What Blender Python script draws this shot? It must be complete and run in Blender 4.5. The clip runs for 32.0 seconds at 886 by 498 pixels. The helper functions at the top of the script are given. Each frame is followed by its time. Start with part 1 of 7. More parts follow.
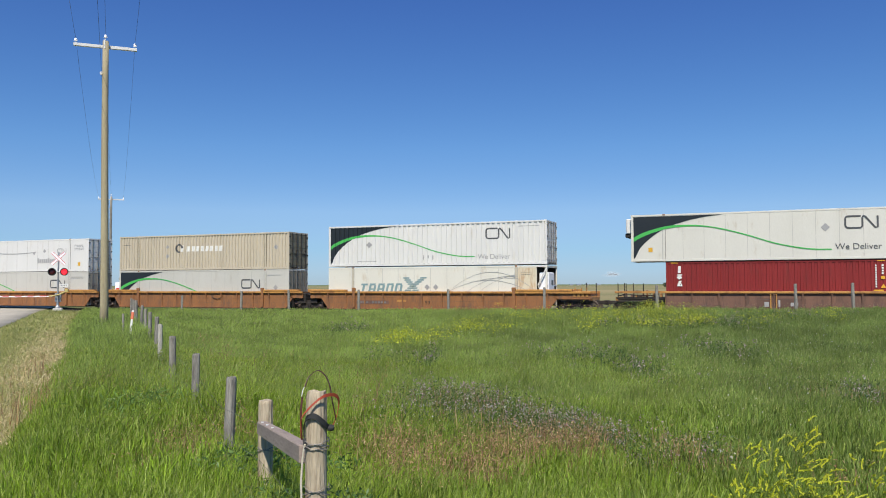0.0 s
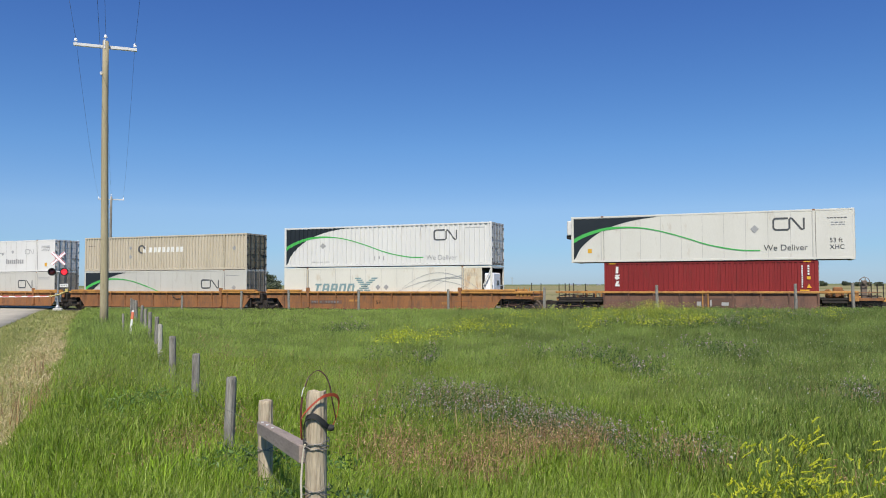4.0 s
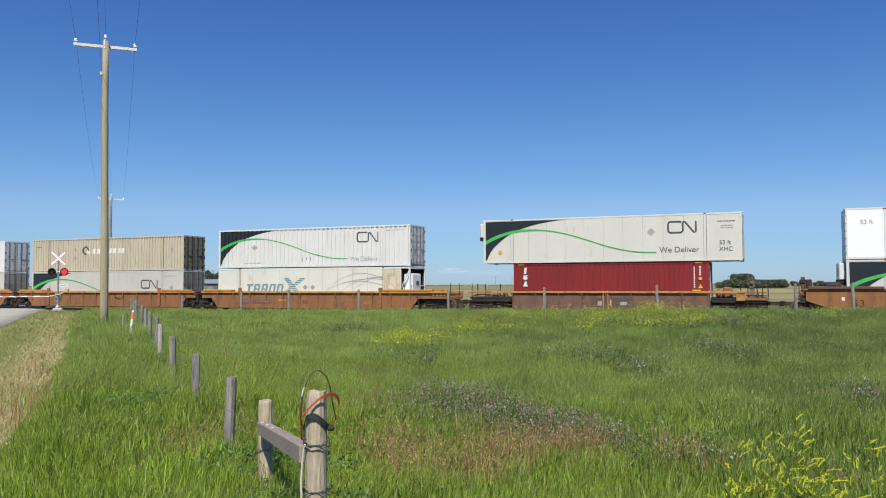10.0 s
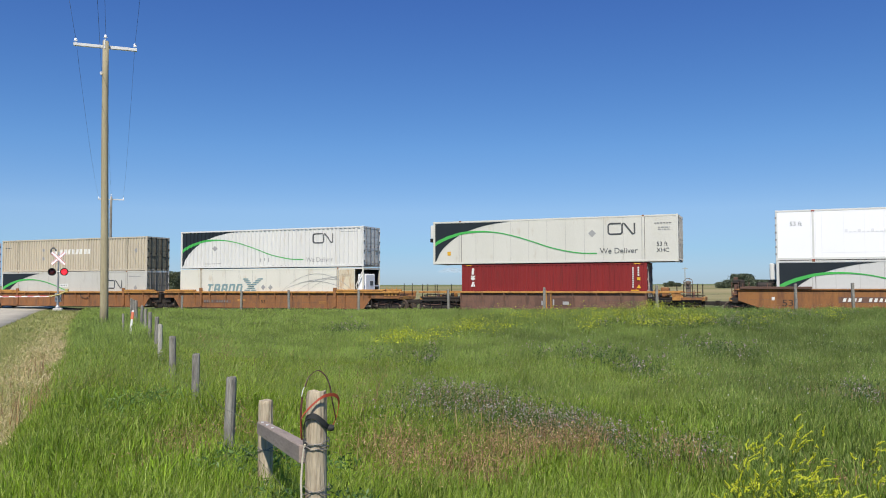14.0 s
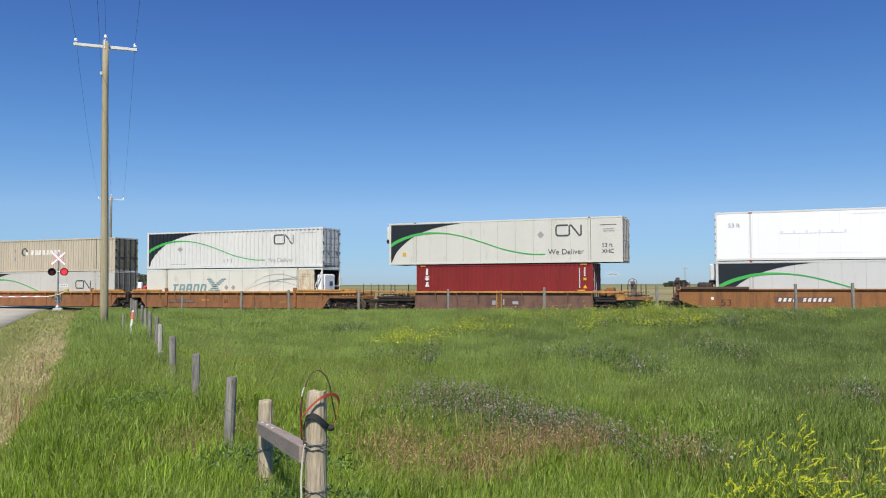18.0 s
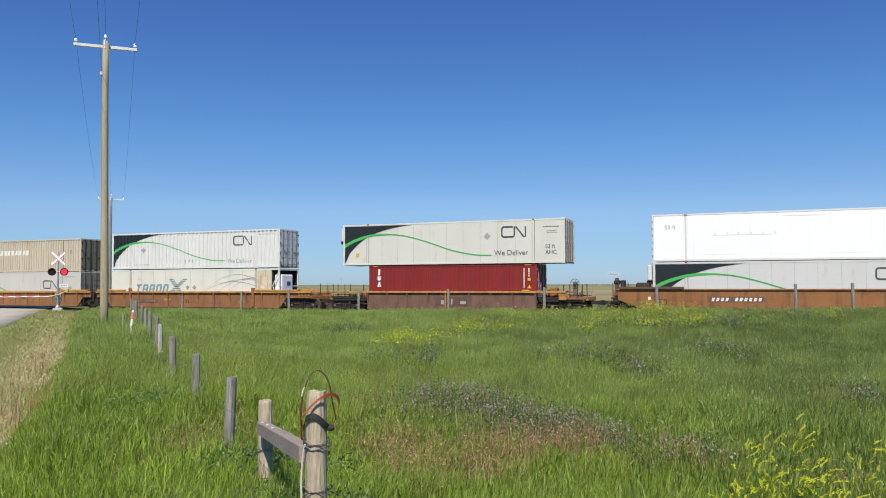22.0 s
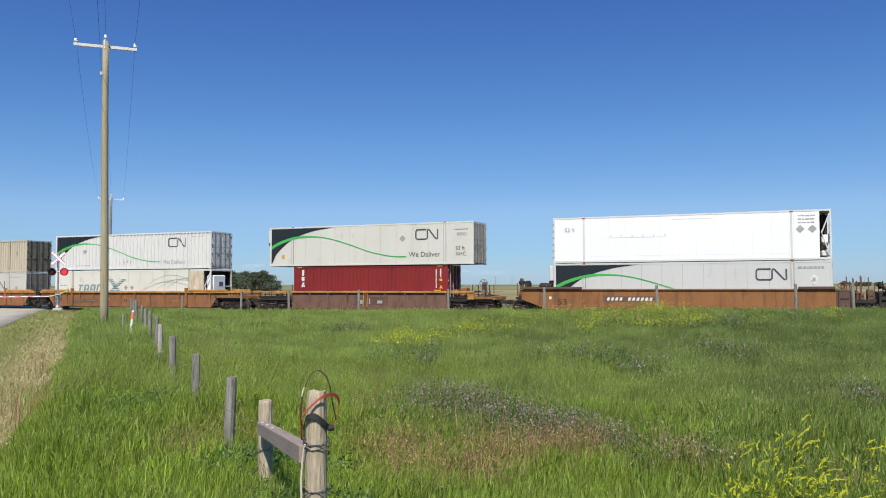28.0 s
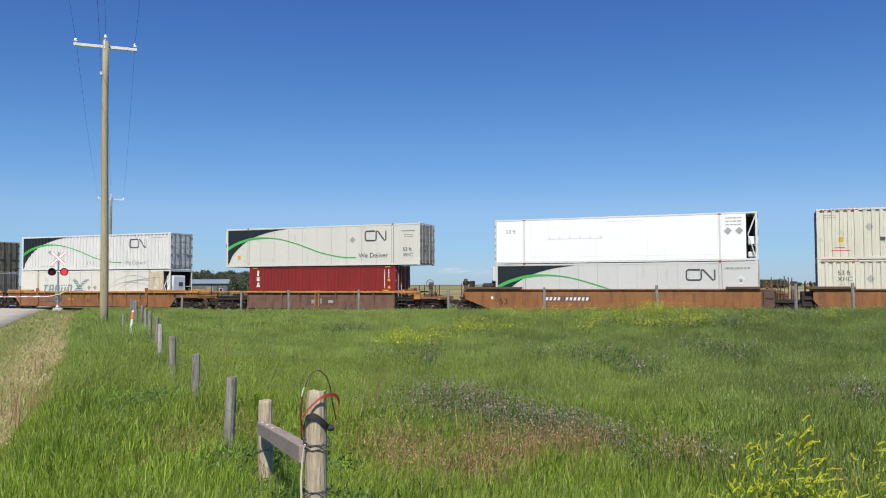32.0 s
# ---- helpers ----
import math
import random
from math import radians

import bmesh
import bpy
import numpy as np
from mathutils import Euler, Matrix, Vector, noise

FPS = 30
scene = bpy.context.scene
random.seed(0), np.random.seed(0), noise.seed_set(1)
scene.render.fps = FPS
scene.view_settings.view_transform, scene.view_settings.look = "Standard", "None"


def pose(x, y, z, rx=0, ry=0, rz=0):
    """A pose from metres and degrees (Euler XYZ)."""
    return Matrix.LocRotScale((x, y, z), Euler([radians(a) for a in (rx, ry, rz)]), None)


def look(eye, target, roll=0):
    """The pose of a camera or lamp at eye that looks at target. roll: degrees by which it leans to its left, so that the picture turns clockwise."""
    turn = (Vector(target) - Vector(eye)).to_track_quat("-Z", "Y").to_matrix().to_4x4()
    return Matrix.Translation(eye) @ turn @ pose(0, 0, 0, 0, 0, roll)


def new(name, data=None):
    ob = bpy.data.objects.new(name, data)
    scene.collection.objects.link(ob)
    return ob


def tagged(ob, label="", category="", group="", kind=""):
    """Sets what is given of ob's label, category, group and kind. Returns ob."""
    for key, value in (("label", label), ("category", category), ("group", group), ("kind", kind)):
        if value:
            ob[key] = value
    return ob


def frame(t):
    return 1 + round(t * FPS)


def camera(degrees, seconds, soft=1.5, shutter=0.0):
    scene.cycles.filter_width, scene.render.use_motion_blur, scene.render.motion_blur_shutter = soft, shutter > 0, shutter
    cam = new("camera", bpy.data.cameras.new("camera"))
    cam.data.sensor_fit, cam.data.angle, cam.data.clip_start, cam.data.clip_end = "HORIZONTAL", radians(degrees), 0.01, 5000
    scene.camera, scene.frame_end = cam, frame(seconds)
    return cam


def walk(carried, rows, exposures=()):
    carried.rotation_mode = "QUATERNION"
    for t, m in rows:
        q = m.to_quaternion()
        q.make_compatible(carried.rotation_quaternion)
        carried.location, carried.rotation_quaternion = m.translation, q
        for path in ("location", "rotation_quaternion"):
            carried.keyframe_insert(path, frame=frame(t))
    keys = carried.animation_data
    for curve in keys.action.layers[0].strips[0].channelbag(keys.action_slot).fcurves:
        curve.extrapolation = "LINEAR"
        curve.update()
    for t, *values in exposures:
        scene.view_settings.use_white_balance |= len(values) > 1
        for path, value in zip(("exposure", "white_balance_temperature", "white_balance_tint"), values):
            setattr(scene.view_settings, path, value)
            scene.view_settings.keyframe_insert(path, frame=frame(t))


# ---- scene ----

SECONDS = 32.0
EYE = (0.0, 0.0, 2.0)

# ---- camera: held still by hand on the bank beside the road ----
cam = camera(57.85, SECONDS, 1.0)
STAND = look(EYE, (0.0, 100.0, 2.0 + 100.0 * math.tan(radians(2.53))), -0.169)
walk(cam, [(0.0, STAND), (SECONDS, STAND)], [(0.0, 0.0, 6400, 10), (SECONDS, 0.0, 6400, 10)])

# ---- world and sun ----
SUN_FROM = Vector((-0.08, -0.76, 0.95)).normalized()
world = bpy.data.worlds.new("sky")
scene.world = world
world.use_nodes = True
wn = world.node_tree
sky = wn.nodes.new("ShaderNodeTexSky")
sky.sky_type = "NISHITA"
sky.sun_disc = False
sky.sun_elevation = math.asin(SUN_FROM.z)
sky.sun_rotation = math.atan2(SUN_FROM.x, SUN_FROM.y)
sky.altitude = 1000.0
sky.air_density = 0.7
sky.dust_density = 0.0
sky.ozone_density = 3.0
hue = wn.nodes.new("ShaderNodeHueSaturation")
hue.inputs["Saturation"].default_value = 1.62
even = wn.nodes.new("ShaderNodeGamma")
even.inputs[1].default_value = 0.66
wn.links.new(sky.outputs[0], even.inputs[0])
wn.links.new(even.outputs[0], hue.inputs["Color"])
cast = wn.nodes.new("ShaderNodeMix")
cast.data_type, cast.blend_type = "RGBA", "MULTIPLY"
cast.inputs[0].default_value = 1.0
cast.inputs[7].default_value = (1.10, 0.96, 1.06, 1)
wn.links.new(hue.outputs[0], cast.inputs[6])
# clear dry air: the haze band along the horizon stays thin and blue
way = wn.nodes.new("ShaderNodeTexCoord")
split = wn.nodes.new("ShaderNodeSeparateXYZ")
wn.links.new(way.outputs["Generated"], split.inputs[0])
air = wn.nodes.new("ShaderNodeValToRGB")
for at, tone in ((0.0, (0.235, 0.315, 0.38)), (0.044, (0.37, 0.45, 0.445)), (0.09, (0.61, 0.565, 0.50)), (0.167, (0.655, 0.57, 0.525)), (0.36, (0.69, 0.43, 0.50)), (0.7, (0.52, 0.50, 0.50)), (0.99, (0.50, 0.50, 0.50))):
    e = air.color_ramp.elements[0] if at == 0 else air.color_ramp.elements.new(at)
    e.color = (*tone, 1)
wn.links.new(split.outputs[2], air.inputs[0])
tint = wn.nodes.new("ShaderNodeMix")
tint.data_type, tint.blend_type = "RGBA", "MULTIPLY"
tint.inputs[0].default_value = 1.0
wn.links.new(cast.outputs[2], tint.inputs[6])
wn.links.new(air.outputs[0], tint.inputs[7])
wn.links.new(tint.outputs[2], wn.nodes["Background"].inputs[0])
wn.nodes["Background"].inputs[1].default_value = 0.39
sun = new("sun", bpy.data.lights.new("sun", "SUN"))
sun.data.energy = 5.3
sun.data.angle = radians(0.53)
sun.data.color = (1.0, 0.925, 0.81)
sun.matrix_world = look(SUN_FROM * 60.0, (0, 0, 0))


# ---- materials ----
def material(name, a, b=None, rough=0.6, metal=0.0, fine=30.0, coarse=1.2, bump=0.15, dist=0.004, stain=None, amount=0.25,
             stretch=(1, 1, 1), random_hue=0.0, space="Object", spec=0.5):
    """Two colours mixed by a fine and a coarse noise, an optional stain colour in coarse blotches, and a bump from the fine noise."""
    m = bpy.data.materials.new(name)
    m.use_nodes = True
    nt = m.node_tree
    bs = nt.nodes["Principled BSDF"]
    bs.inputs["Roughness"].default_value = rough
    bs.inputs["Metallic"].default_value = metal
    bs.inputs["Specular IOR Level"].default_value = spec
    b = b or tuple(c * 0.8 for c in a)
    tc = nt.nodes.new("ShaderNodeTexCoord")
    mp = nt.nodes.new("ShaderNodeMapping")
    mp.inputs["Scale"].default_value = stretch
    nt.links.new(tc.outputs[space], mp.inputs[0])
    n1 = nt.nodes.new("ShaderNodeTexNoise")
    n1.inputs["Scale"].default_value = fine
    n1.inputs["Detail"].default_value = 4
    n2 = nt.nodes.new("ShaderNodeTexNoise")
    n2.inputs["Scale"].default_value = coarse
    n2.inputs["Detail"].default_value = 5
    for n in (n1, n2):
        nt.links.new(mp.outputs[0], n.inputs["Vector"])
    add = nt.nodes.new("ShaderNodeMath")
    add.operation = "ADD"
    nt.links.new(n1.outputs[0], add.inputs[0])
    nt.links.new(n2.outputs[0], add.inputs[1])
    rmp = nt.nodes.new("ShaderNodeMapRange")
    rmp.inputs[1].default_value, rmp.inputs[2].default_value = 0.75, 1.25
    nt.links.new(add.outputs[0], rmp.inputs[0])
    mix = nt.nodes.new("ShaderNodeMix")
    mix.data_type = "RGBA"
    mix.inputs[6].default_value = (*a, 1)
    mix.inputs[7].default_value = (*b, 1)
    nt.links.new(rmp.outputs[0], mix.inputs[0])
    last = mix.outputs[2]
    if stain:
        n3 = nt.nodes.new("ShaderNodeTexNoise")
        n3.inputs["Scale"].default_value = coarse * 2.3
        n3.inputs["Detail"].default_value = 8
        n3.inputs["Roughness"].default_value = 0.7
        nt.links.new(mp.outputs[0], n3.inputs["Vector"])
        r3 = nt.nodes.new("ShaderNodeMapRange")
        r3.inputs[1].default_value, r3.inputs[2].default_value = 0.62 - amount * 0.35, 0.80 - amount * 0.2
        nt.links.new(n3.outputs[0], r3.inputs[0])
        m3 = nt.nodes.new("ShaderNodeMix")
        m3.data_type = "RGBA"
        m3.inputs[7].default_value = (*stain, 1)
        nt.links.new(r3.outputs[0], m3.inputs[0])
        nt.links.new(last, m3.inputs[6])
        last = m3.outputs[2]
    if random_hue:
        g = nt.nodes.new("ShaderNodeNewGeometry")
        hs = nt.nodes.new("ShaderNodeHueSaturation")
        r4 = nt.nodes.new("ShaderNodeMapRange")
        r4.inputs[3].default_value, r4.inputs[4].default_value = 1 - random_hue, 1 + random_hue
        nt.links.new(g.outputs["Random Per Island"], r4.inputs[0])
        nt.links.new(r4.outputs[0], hs.inputs["Value"])
        r5 = nt.nodes.new("ShaderNodeMapRange")
        r5.inputs[3].default_value, r5.inputs[4].default_value = 0.5 + random_hue * 0.07, 0.5 - random_hue * 0.07
        nt.links.new(g.outputs["Random Per Island"], r5.inputs[0])
        nt.links.new(r5.outputs[0], hs.inputs["Hue"])
        nt.links.new(last, hs.inputs["Color"])
        last = hs.outputs[0]
    nt.links.new(last, bs.inputs["Base Color"])
    if bump:
        bp = nt.nodes.new("ShaderNodeBump")
        bp.inputs["Strength"].default_value = bump
        bp.inputs["Distance"].default_value = dist
        nt.links.new(n1.outputs[0], bp.inputs["Height"])
        nt.links.new(bp.outputs[0], bs.inputs["Normal"])
    return m


def leafy(name, a, b, c, patch=0.35, thin=0.35, rough=0.55, drift=None, spread=0.0, blotch=0.0):
    """Blades and leaves: three greens, by island and by patches over the ground, a little light through the blade."""
    m = bpy.data.materials.new(name)
    m.use_nodes = True
    nt = m.node_tree
    bs = nt.nodes["Principled BSDF"]
    bs.inputs["Roughness"].default_value = rough
    bs.inputs["Specular IOR Level"].default_value = 0.3
    g = nt.nodes.new("ShaderNodeNewGeometry")
    nz = nt.nodes.new("ShaderNodeTexNoise")
    nz.inputs["Scale"].default_value = patch
    nz.inputs["Detail"].default_value = 4
    nt.links.new(g.outputs["Position"], nz.inputs["Vector"])
    mr = nt.nodes.new("ShaderNodeMapRange")
    mr.inputs[1].default_value, mr.inputs[2].default_value = 0.35, 0.65
    nt.links.new(nz.outputs[0], mr.inputs[0])
    fac = mr.outputs[0]
    if drift:
        sp = nt.nodes.new("ShaderNodeSeparateXYZ")
        nt.links.new(g.outputs["Position"], sp.inputs[0])
        dr = nt.nodes.new("ShaderNodeMapRange")
        dr.inputs[1].default_value, dr.inputs[2].default_value = drift
        dr.inputs[3].default_value, dr.inputs[4].default_value = -0.45, 0.55
        nt.links.new(sp.outputs[0], dr.inputs[0])
        ad = nt.nodes.new("ShaderNodeMath")
        ad.operation, ad.use_clamp = "ADD", True
        nt.links.new(mr.outputs[0], ad.inputs[0])
        nt.links.new(dr.outputs[0], ad.inputs[1])
        fac = ad.outputs[0]
    m1 = nt.nodes.new("ShaderNodeMix")
    m1.data_type = "RGBA"
    m1.inputs[6].default_value, m1.inputs[7].default_value = (*a, 1), (*b, 1)
    nt.links.new(fac, m1.inputs[0])
    m2 = nt.nodes.new("ShaderNodeMix")
    m2.data_type = "RGBA"
    m2.inputs[7].default_value = (*c, 1)
    r2 = nt.nodes.new("ShaderNodeMapRange")
    r2.inputs[1].default_value, r2.inputs[2].default_value = 0.55, 1.0
    nt.links.new(g.outputs["Random Per Island"], r2.inputs[0])
    nt.links.new(r2.outputs[0], m2.inputs[0])
    nt.links.new(m1.outputs[2], m2.inputs[6])
    last = m2.outputs[2]
    if spread:
        hs = nt.nodes.new("ShaderNodeHueSaturation")
        wn1 = nt.nodes.new("ShaderNodeTexWhiteNoise")
        wn1.noise_dimensions = "1D"
        nt.links.new(g.outputs["Random Per Island"], wn1.inputs["W"])
        r6 = nt.nodes.new("ShaderNodeMapRange")
        r6.inputs[3].default_value, r6.inputs[4].default_value = 1 - spread, 1 + spread
        nt.links.new(wn1.outputs[0], r6.inputs[0])
        nt.links.new(r6.outputs[0], hs.inputs["Value"])
        nt.links.new(last, hs.inputs["Color"])
        last = hs.outputs[0]
    if blotch:
        nb = nt.nodes.new("ShaderNodeTexNoise")
        nb.inputs["Scale"].default_value = blotch
        nb.inputs["Detail"].default_value = 3
        nt.links.new(g.outputs["Position"], nb.inputs["Vector"])
        rb = nt.nodes.new("ShaderNodeMapRange")
        rb.inputs[1].default_value, rb.inputs[2].default_value = 0.32, 0.68
        rb.inputs[3].default_value, rb.inputs[4].default_value = 0.62, 1.38
        nt.links.new(nb.outputs[0], rb.inputs[0])
        hb = nt.nodes.new("ShaderNodeHueSaturation")
        nt.links.new(rb.outputs[0], hb.inputs["Value"])
        nt.links.new(last, hb.inputs["Color"])
        last = hb.outputs[0]
    nt.links.new(last, bs.inputs["Base Color"])
    tr = nt.nodes.new("ShaderNodeBsdfTranslucent")
    nt.links.new(last, tr.inputs[0])
    ms = nt.nodes.new("ShaderNodeMixShader")
    ms.inputs[0].default_value = thin
    nt.links.new(bs.outputs[0], ms.inputs[1])
    nt.links.new(tr.outputs[0], ms.inputs[2])
    nt.links.new(ms.outputs[0], nt.nodes["Material Output"].inputs[0])
    return m


WHITE = material("white_paint", (0.705, 0.70, 0.67), (0.65, 0.645, 0.615), 0.4, 0, 40, 0.5, 0.05, 0.003, (0.56, 0.52, 0.45), 0.12, (1.2, 1, 0.3))
BRIGHT = material("fresh_white_paint", (0.93, 0.93, 0.94), (0.90, 0.90, 0.91), 0.35, 0, 40, 0.5, 0.03, 0.002)
GREYWHITE = material("dusty_white_paint", (0.625, 0.622, 0.60), (0.58, 0.577, 0.553), 0.5, 0, 30, 0.5, 0.06, 0.003, (0.46, 0.44, 0.39), 0.08, (1.2, 1, 0.3))
CREAM = material("cream_paint", (0.72, 0.70, 0.615), (0.66, 0.64, 0.555), 0.5, 0, 30, 0.6, 0.06, 0.003, (0.46, 0.34, 0.20), 0.14, (1.2, 1, 0.3))
BUTTER = material("butter_cream_paint", (0.68, 0.66, 0.545), (0.61, 0.59, 0.48), 0.5, 0, 30, 0.6, 0.06, 0.003, (0.38, 0.30, 0.18), 0.10)
DUSTY = material("road_dusty_white_paint", (0.545, 0.535, 0.485), (0.49, 0.48, 0.43), 0.55, 0, 30, 0.5, 0.06, 0.003, (0.40, 0.37, 0.31), 0.12, (1.2, 1, 0.3))
# two door tones: grime, plus the dim end faces' shade put into the colour
DOORDARK = material("grimy_shaded_dark_door", (0.27, 0.255, 0.205), (0.20, 0.19, 0.155), 0.65, 0, 25, 1.2, 0.1, 0.003, (0.11, 0.09, 0.07), 0.3, (1.3, 1, 0.4))
DOORGREY = material("grimy_shaded_grey_door", (0.40, 0.375, 0.315), (0.31, 0.29, 0.24), 0.6, 0, 25, 1.2, 0.1, 0.003, (0.18, 0.14, 0.10), 0.3, (1.3, 1, 0.4))
# beige box's doors with their shade put into the colour; also its dark seams
OLIVE = material("olive_shade_and_seam_tone", (0.25, 0.225, 0.155), (0.185, 0.165, 0.115), 0.65, 0, 25, 0.8, 0.1, 0.003, (0.09, 0.075, 0.05), 0.2)
STAINED = material("rust_streaked_cream_paint", (0.68, 0.62, 0.47), (0.60, 0.52, 0.37), 0.6, 0, 25, 0.9, 0.06, 0.003, (0.42, 0.22, 0.09), 0.34, (1.6, 1, 0.4))
IVORY = material("ivory_paint", (0.665, 0.652, 0.585), (0.61, 0.598, 0.53), 0.5, 0, 30, 0.6, 0.06, 0.003, (0.44, 0.36, 0.25), 0.12, (1.2, 1, 0.3))
BEIGE = material("faded_beige_paint", (0.535, 0.475, 0.365), (0.465, 0.41, 0.31), 0.65, 0, 20, 0.7, 0.1, 0.003, (0.36, 0.30, 0.21), 0.16, (1.2, 1, 0.3))
REDBOX = material("oxide_red_paint", (0.255, 0.027, 0.026), (0.205, 0.022, 0.022), 0.55, 0, 25, 0.6, 0.08, 0.003, (0.15, 0.03, 0.025), 0.18, (1.4, 1, 0.3), spec=0.3)
# blue shade of an end turned from the sun, put into the colour
NAVY = material("navy_shade_tone", (0.045, 0.065, 0.23), (0.035, 0.052, 0.18), 0.5, 0, 25, 0.8, 0.08)
DARK = material("charcoal_film", (0.018, 0.024, 0.030), (0.024, 0.031, 0.037), 0.5, 0, 20, 0.8, 0.05, spec=0.25)
GREEN = material("green_film", (0.075, 0.47, 0.09), (0.07, 0.41, 0.085), 0.4, 0, 20, 0.8, 0.05)
LETTER = material("grey_lettering_film", (0.07, 0.075, 0.08), (0.10, 0.10, 0.10), 0.45, 0, 20, 1.0, 0)
FAINT = material("faded_lettering_film", (0.30, 0.30, 0.30), (0.38, 0.38, 0.37), 0.5, 0, 25, 1.0, 0)
SCUFF = material("pale_scuffed_paint", (0.74, 0.74, 0.76), (0.80, 0.80, 0.82), 0.5, 0, 25, 1.0, 0)
DULLRED = material("rust_red_fitting", (0.34, 0.06, 0.045), (0.28, 0.05, 0.04), 0.6, 0, 25, 1.0, 0)
JOINT = material("grey_panel_joint", (0.36, 0.35, 0.33), (0.44, 0.43, 0.40), 0.6, 0, 25, 1.0, 0)
TEAL = material("teal_lettering_film", (0.17, 0.29, 0.31), (0.23, 0.34, 0.35), 0.45, 0, 20, 1.0, 0)
YELLOWMARK = material("yellow_decal", (0.75, 0.42, 0.03), (0.65, 0.36, 0.03), 0.5, 0, 20, 1.0, 0)
CHALK = material("white_lettering_film", (0.78, 0.78, 0.75), (0.70, 0.70, 0.66), 0.5, 0, 20, 1.0, 0)
DIM = material("worn_pale_stencil", (0.20, 0.19, 0.18), (0.13, 0.12, 0.11), 0.7, 0, 25, 2.0, 0)
STEEL = material("galvanised_steel", (0.42, 0.43, 0.44), (0.34, 0.35, 0.36), 0.45, 0.7, 30, 1.0, 0.1)
BLACKIRON = material("grimy_black_iron", (0.022, 0.019, 0.017), (0.045, 0.035, 0.028), 0.75, 0.2, 20, 2.0, 0.3, 0.006, (0.09, 0.05, 0.03), 0.2)
WHEELSTEEL = material("worn_wheel_steel", (0.10, 0.075, 0.06), (0.16, 0.12, 0.09), 0.55, 0.5, 20, 2.0, 0.2)
CHORD = material("yellow_ochre_paint", (0.52, 0.265, 0.060), (0.41, 0.19, 0.05), 0.6, 0, 25, 1.0, 0.15, 0.004, (0.17, 0.07, 0.03), 0.42)
RUSTY = material("rust_brown_paint", (0.31, 0.135, 0.046), (0.215, 0.092, 0.036), 0.75, 0, 18, 1.1, 0.25, 0.006, (0.125, 0.070, 0.045), 0.42, (1.3, 1, 0.25))
GRIMY = material("grimy_brown_paint", (0.20, 0.105, 0.070), (0.15, 0.08, 0.056), 0.8, 0, 18, 1.1, 0.25, 0.006, (0.065, 0.045, 0.038), 0.42, (1.3, 1, 0.3))
OLDPATCH = material("dark_brown_patch", (0.13, 0.07, 0.05), (0.10, 0.055, 0.04), 0.8, 0, 18, 1.5, 0.2)
TANIRON = material("dusty_tan_iron", (0.24, 0.19, 0.145), (0.16, 0.125, 0.10), 0.7, 0.2, 20, 2.0, 0.2)
ORANGE = material("rust_orange_paint", (0.31, 0.135, 0.038), (0.25, 0.105, 0.032), 0.7, 0, 18, 0.9, 0.15, 0.005, (0.13, 0.055, 0.028), 0.42, (1.3, 1, 0.22))
RUBBER = material("black_rubber", (0.02, 0.02, 0.02), (0.03, 0.03, 0.03), 0.7, 0, 40, 2, 0.1)
POLEWOOD = material("weathered_pole_wood", (0.40, 0.35, 0.22), (0.28, 0.24, 0.15), 0.8, 0, 14, 0.8, 0.5, 0.01, (0.17, 0.13, 0.08), 0.15, (6, 6, 0.35))
GREYWOOD = material("silver_grey_wood", (0.33, 0.315, 0.275), (0.18, 0.168, 0.145), 0.85, 0, 26, 2.0, 0.9, 0.012, (0.10, 0.085, 0.07), 0.42, (5, 5, 0.5))
FRESHWOOD = material("weathered_tan_wood", (0.56, 0.475, 0.34), (0.39, 0.32, 0.22), 0.85, 0, 16, 2.6, 0.9, 0.012, (0.24, 0.175, 0.11), 0.40, (5, 5, 0.7))
PALEWOOD = material("bleached_grey_wood", (0.50, 0.475, 0.41), (0.34, 0.32, 0.275), 0.85, 0, 20, 2.4, 0.8, 0.012, (0.20, 0.18, 0.15), 0.3, (5, 5, 0.6))
RAILWOOD = material("brown_grey_timber", (0.36, 0.29, 0.24), (0.27, 0.215, 0.18), 0.85, 0, 24, 3.0, 0.5, 0.006, (0.14, 0.11, 0.09), 0.2, (0.6, 5, 5))
ARMPAINT = material("bleached_crossarm", (0.72, 0.72, 0.70), (0.60, 0.60, 0.58), 0.6, 0, 20, 2, 0.2)
ASPHALT = material("worn_grey_asphalt", (0.50, 0.46, 0.385), (0.40, 0.365, 0.305), 0.95, 0, 40, 0.4, 0.03, 0.01, (0.33, 0.30, 0.26), 0.2, spec=0.0)
LINEPAINT = material("road_line_paint", (0.75, 0.75, 0.72), (0.6, 0.6, 0.58), 0.7, 0, 40, 1, 0.1)
GRAVEL = material("ballast_stone", (0.22, 0.20, 0.18), (0.12, 0.11, 0.10), 0.9, 0, 16, 1.5, 0.8, 0.05, (0.09, 0.07, 0.055), 0.2)
CONCRETE = material("pale_concrete", (0.58, 0.56, 0.52), (0.46, 0.44, 0.40), 0.85, 0, 30, 2, 0.2)
SIGNRED = material("signal_red_film", (0.62, 0.06, 0.06), (0.55, 0.05, 0.05), 0.45, 0, 20, 1, 0)
HOODBLACK = material("matt_black_hood", (0.012, 0.012, 0.013), (0.018, 0.018, 0.018), 0.6, 0, 20, 1, 0)
LENSDARK = material("unlit_red_lens", (0.06, 0.008, 0.010), (0.05, 0.006, 0.008), 0.2, 0, 20, 1, 0)
FLAGORANGE = material("marker_orange", (0.72, 0.20, 0.11), (0.60, 0.17, 0.09), 0.6, 0, 20, 2, 0.05)
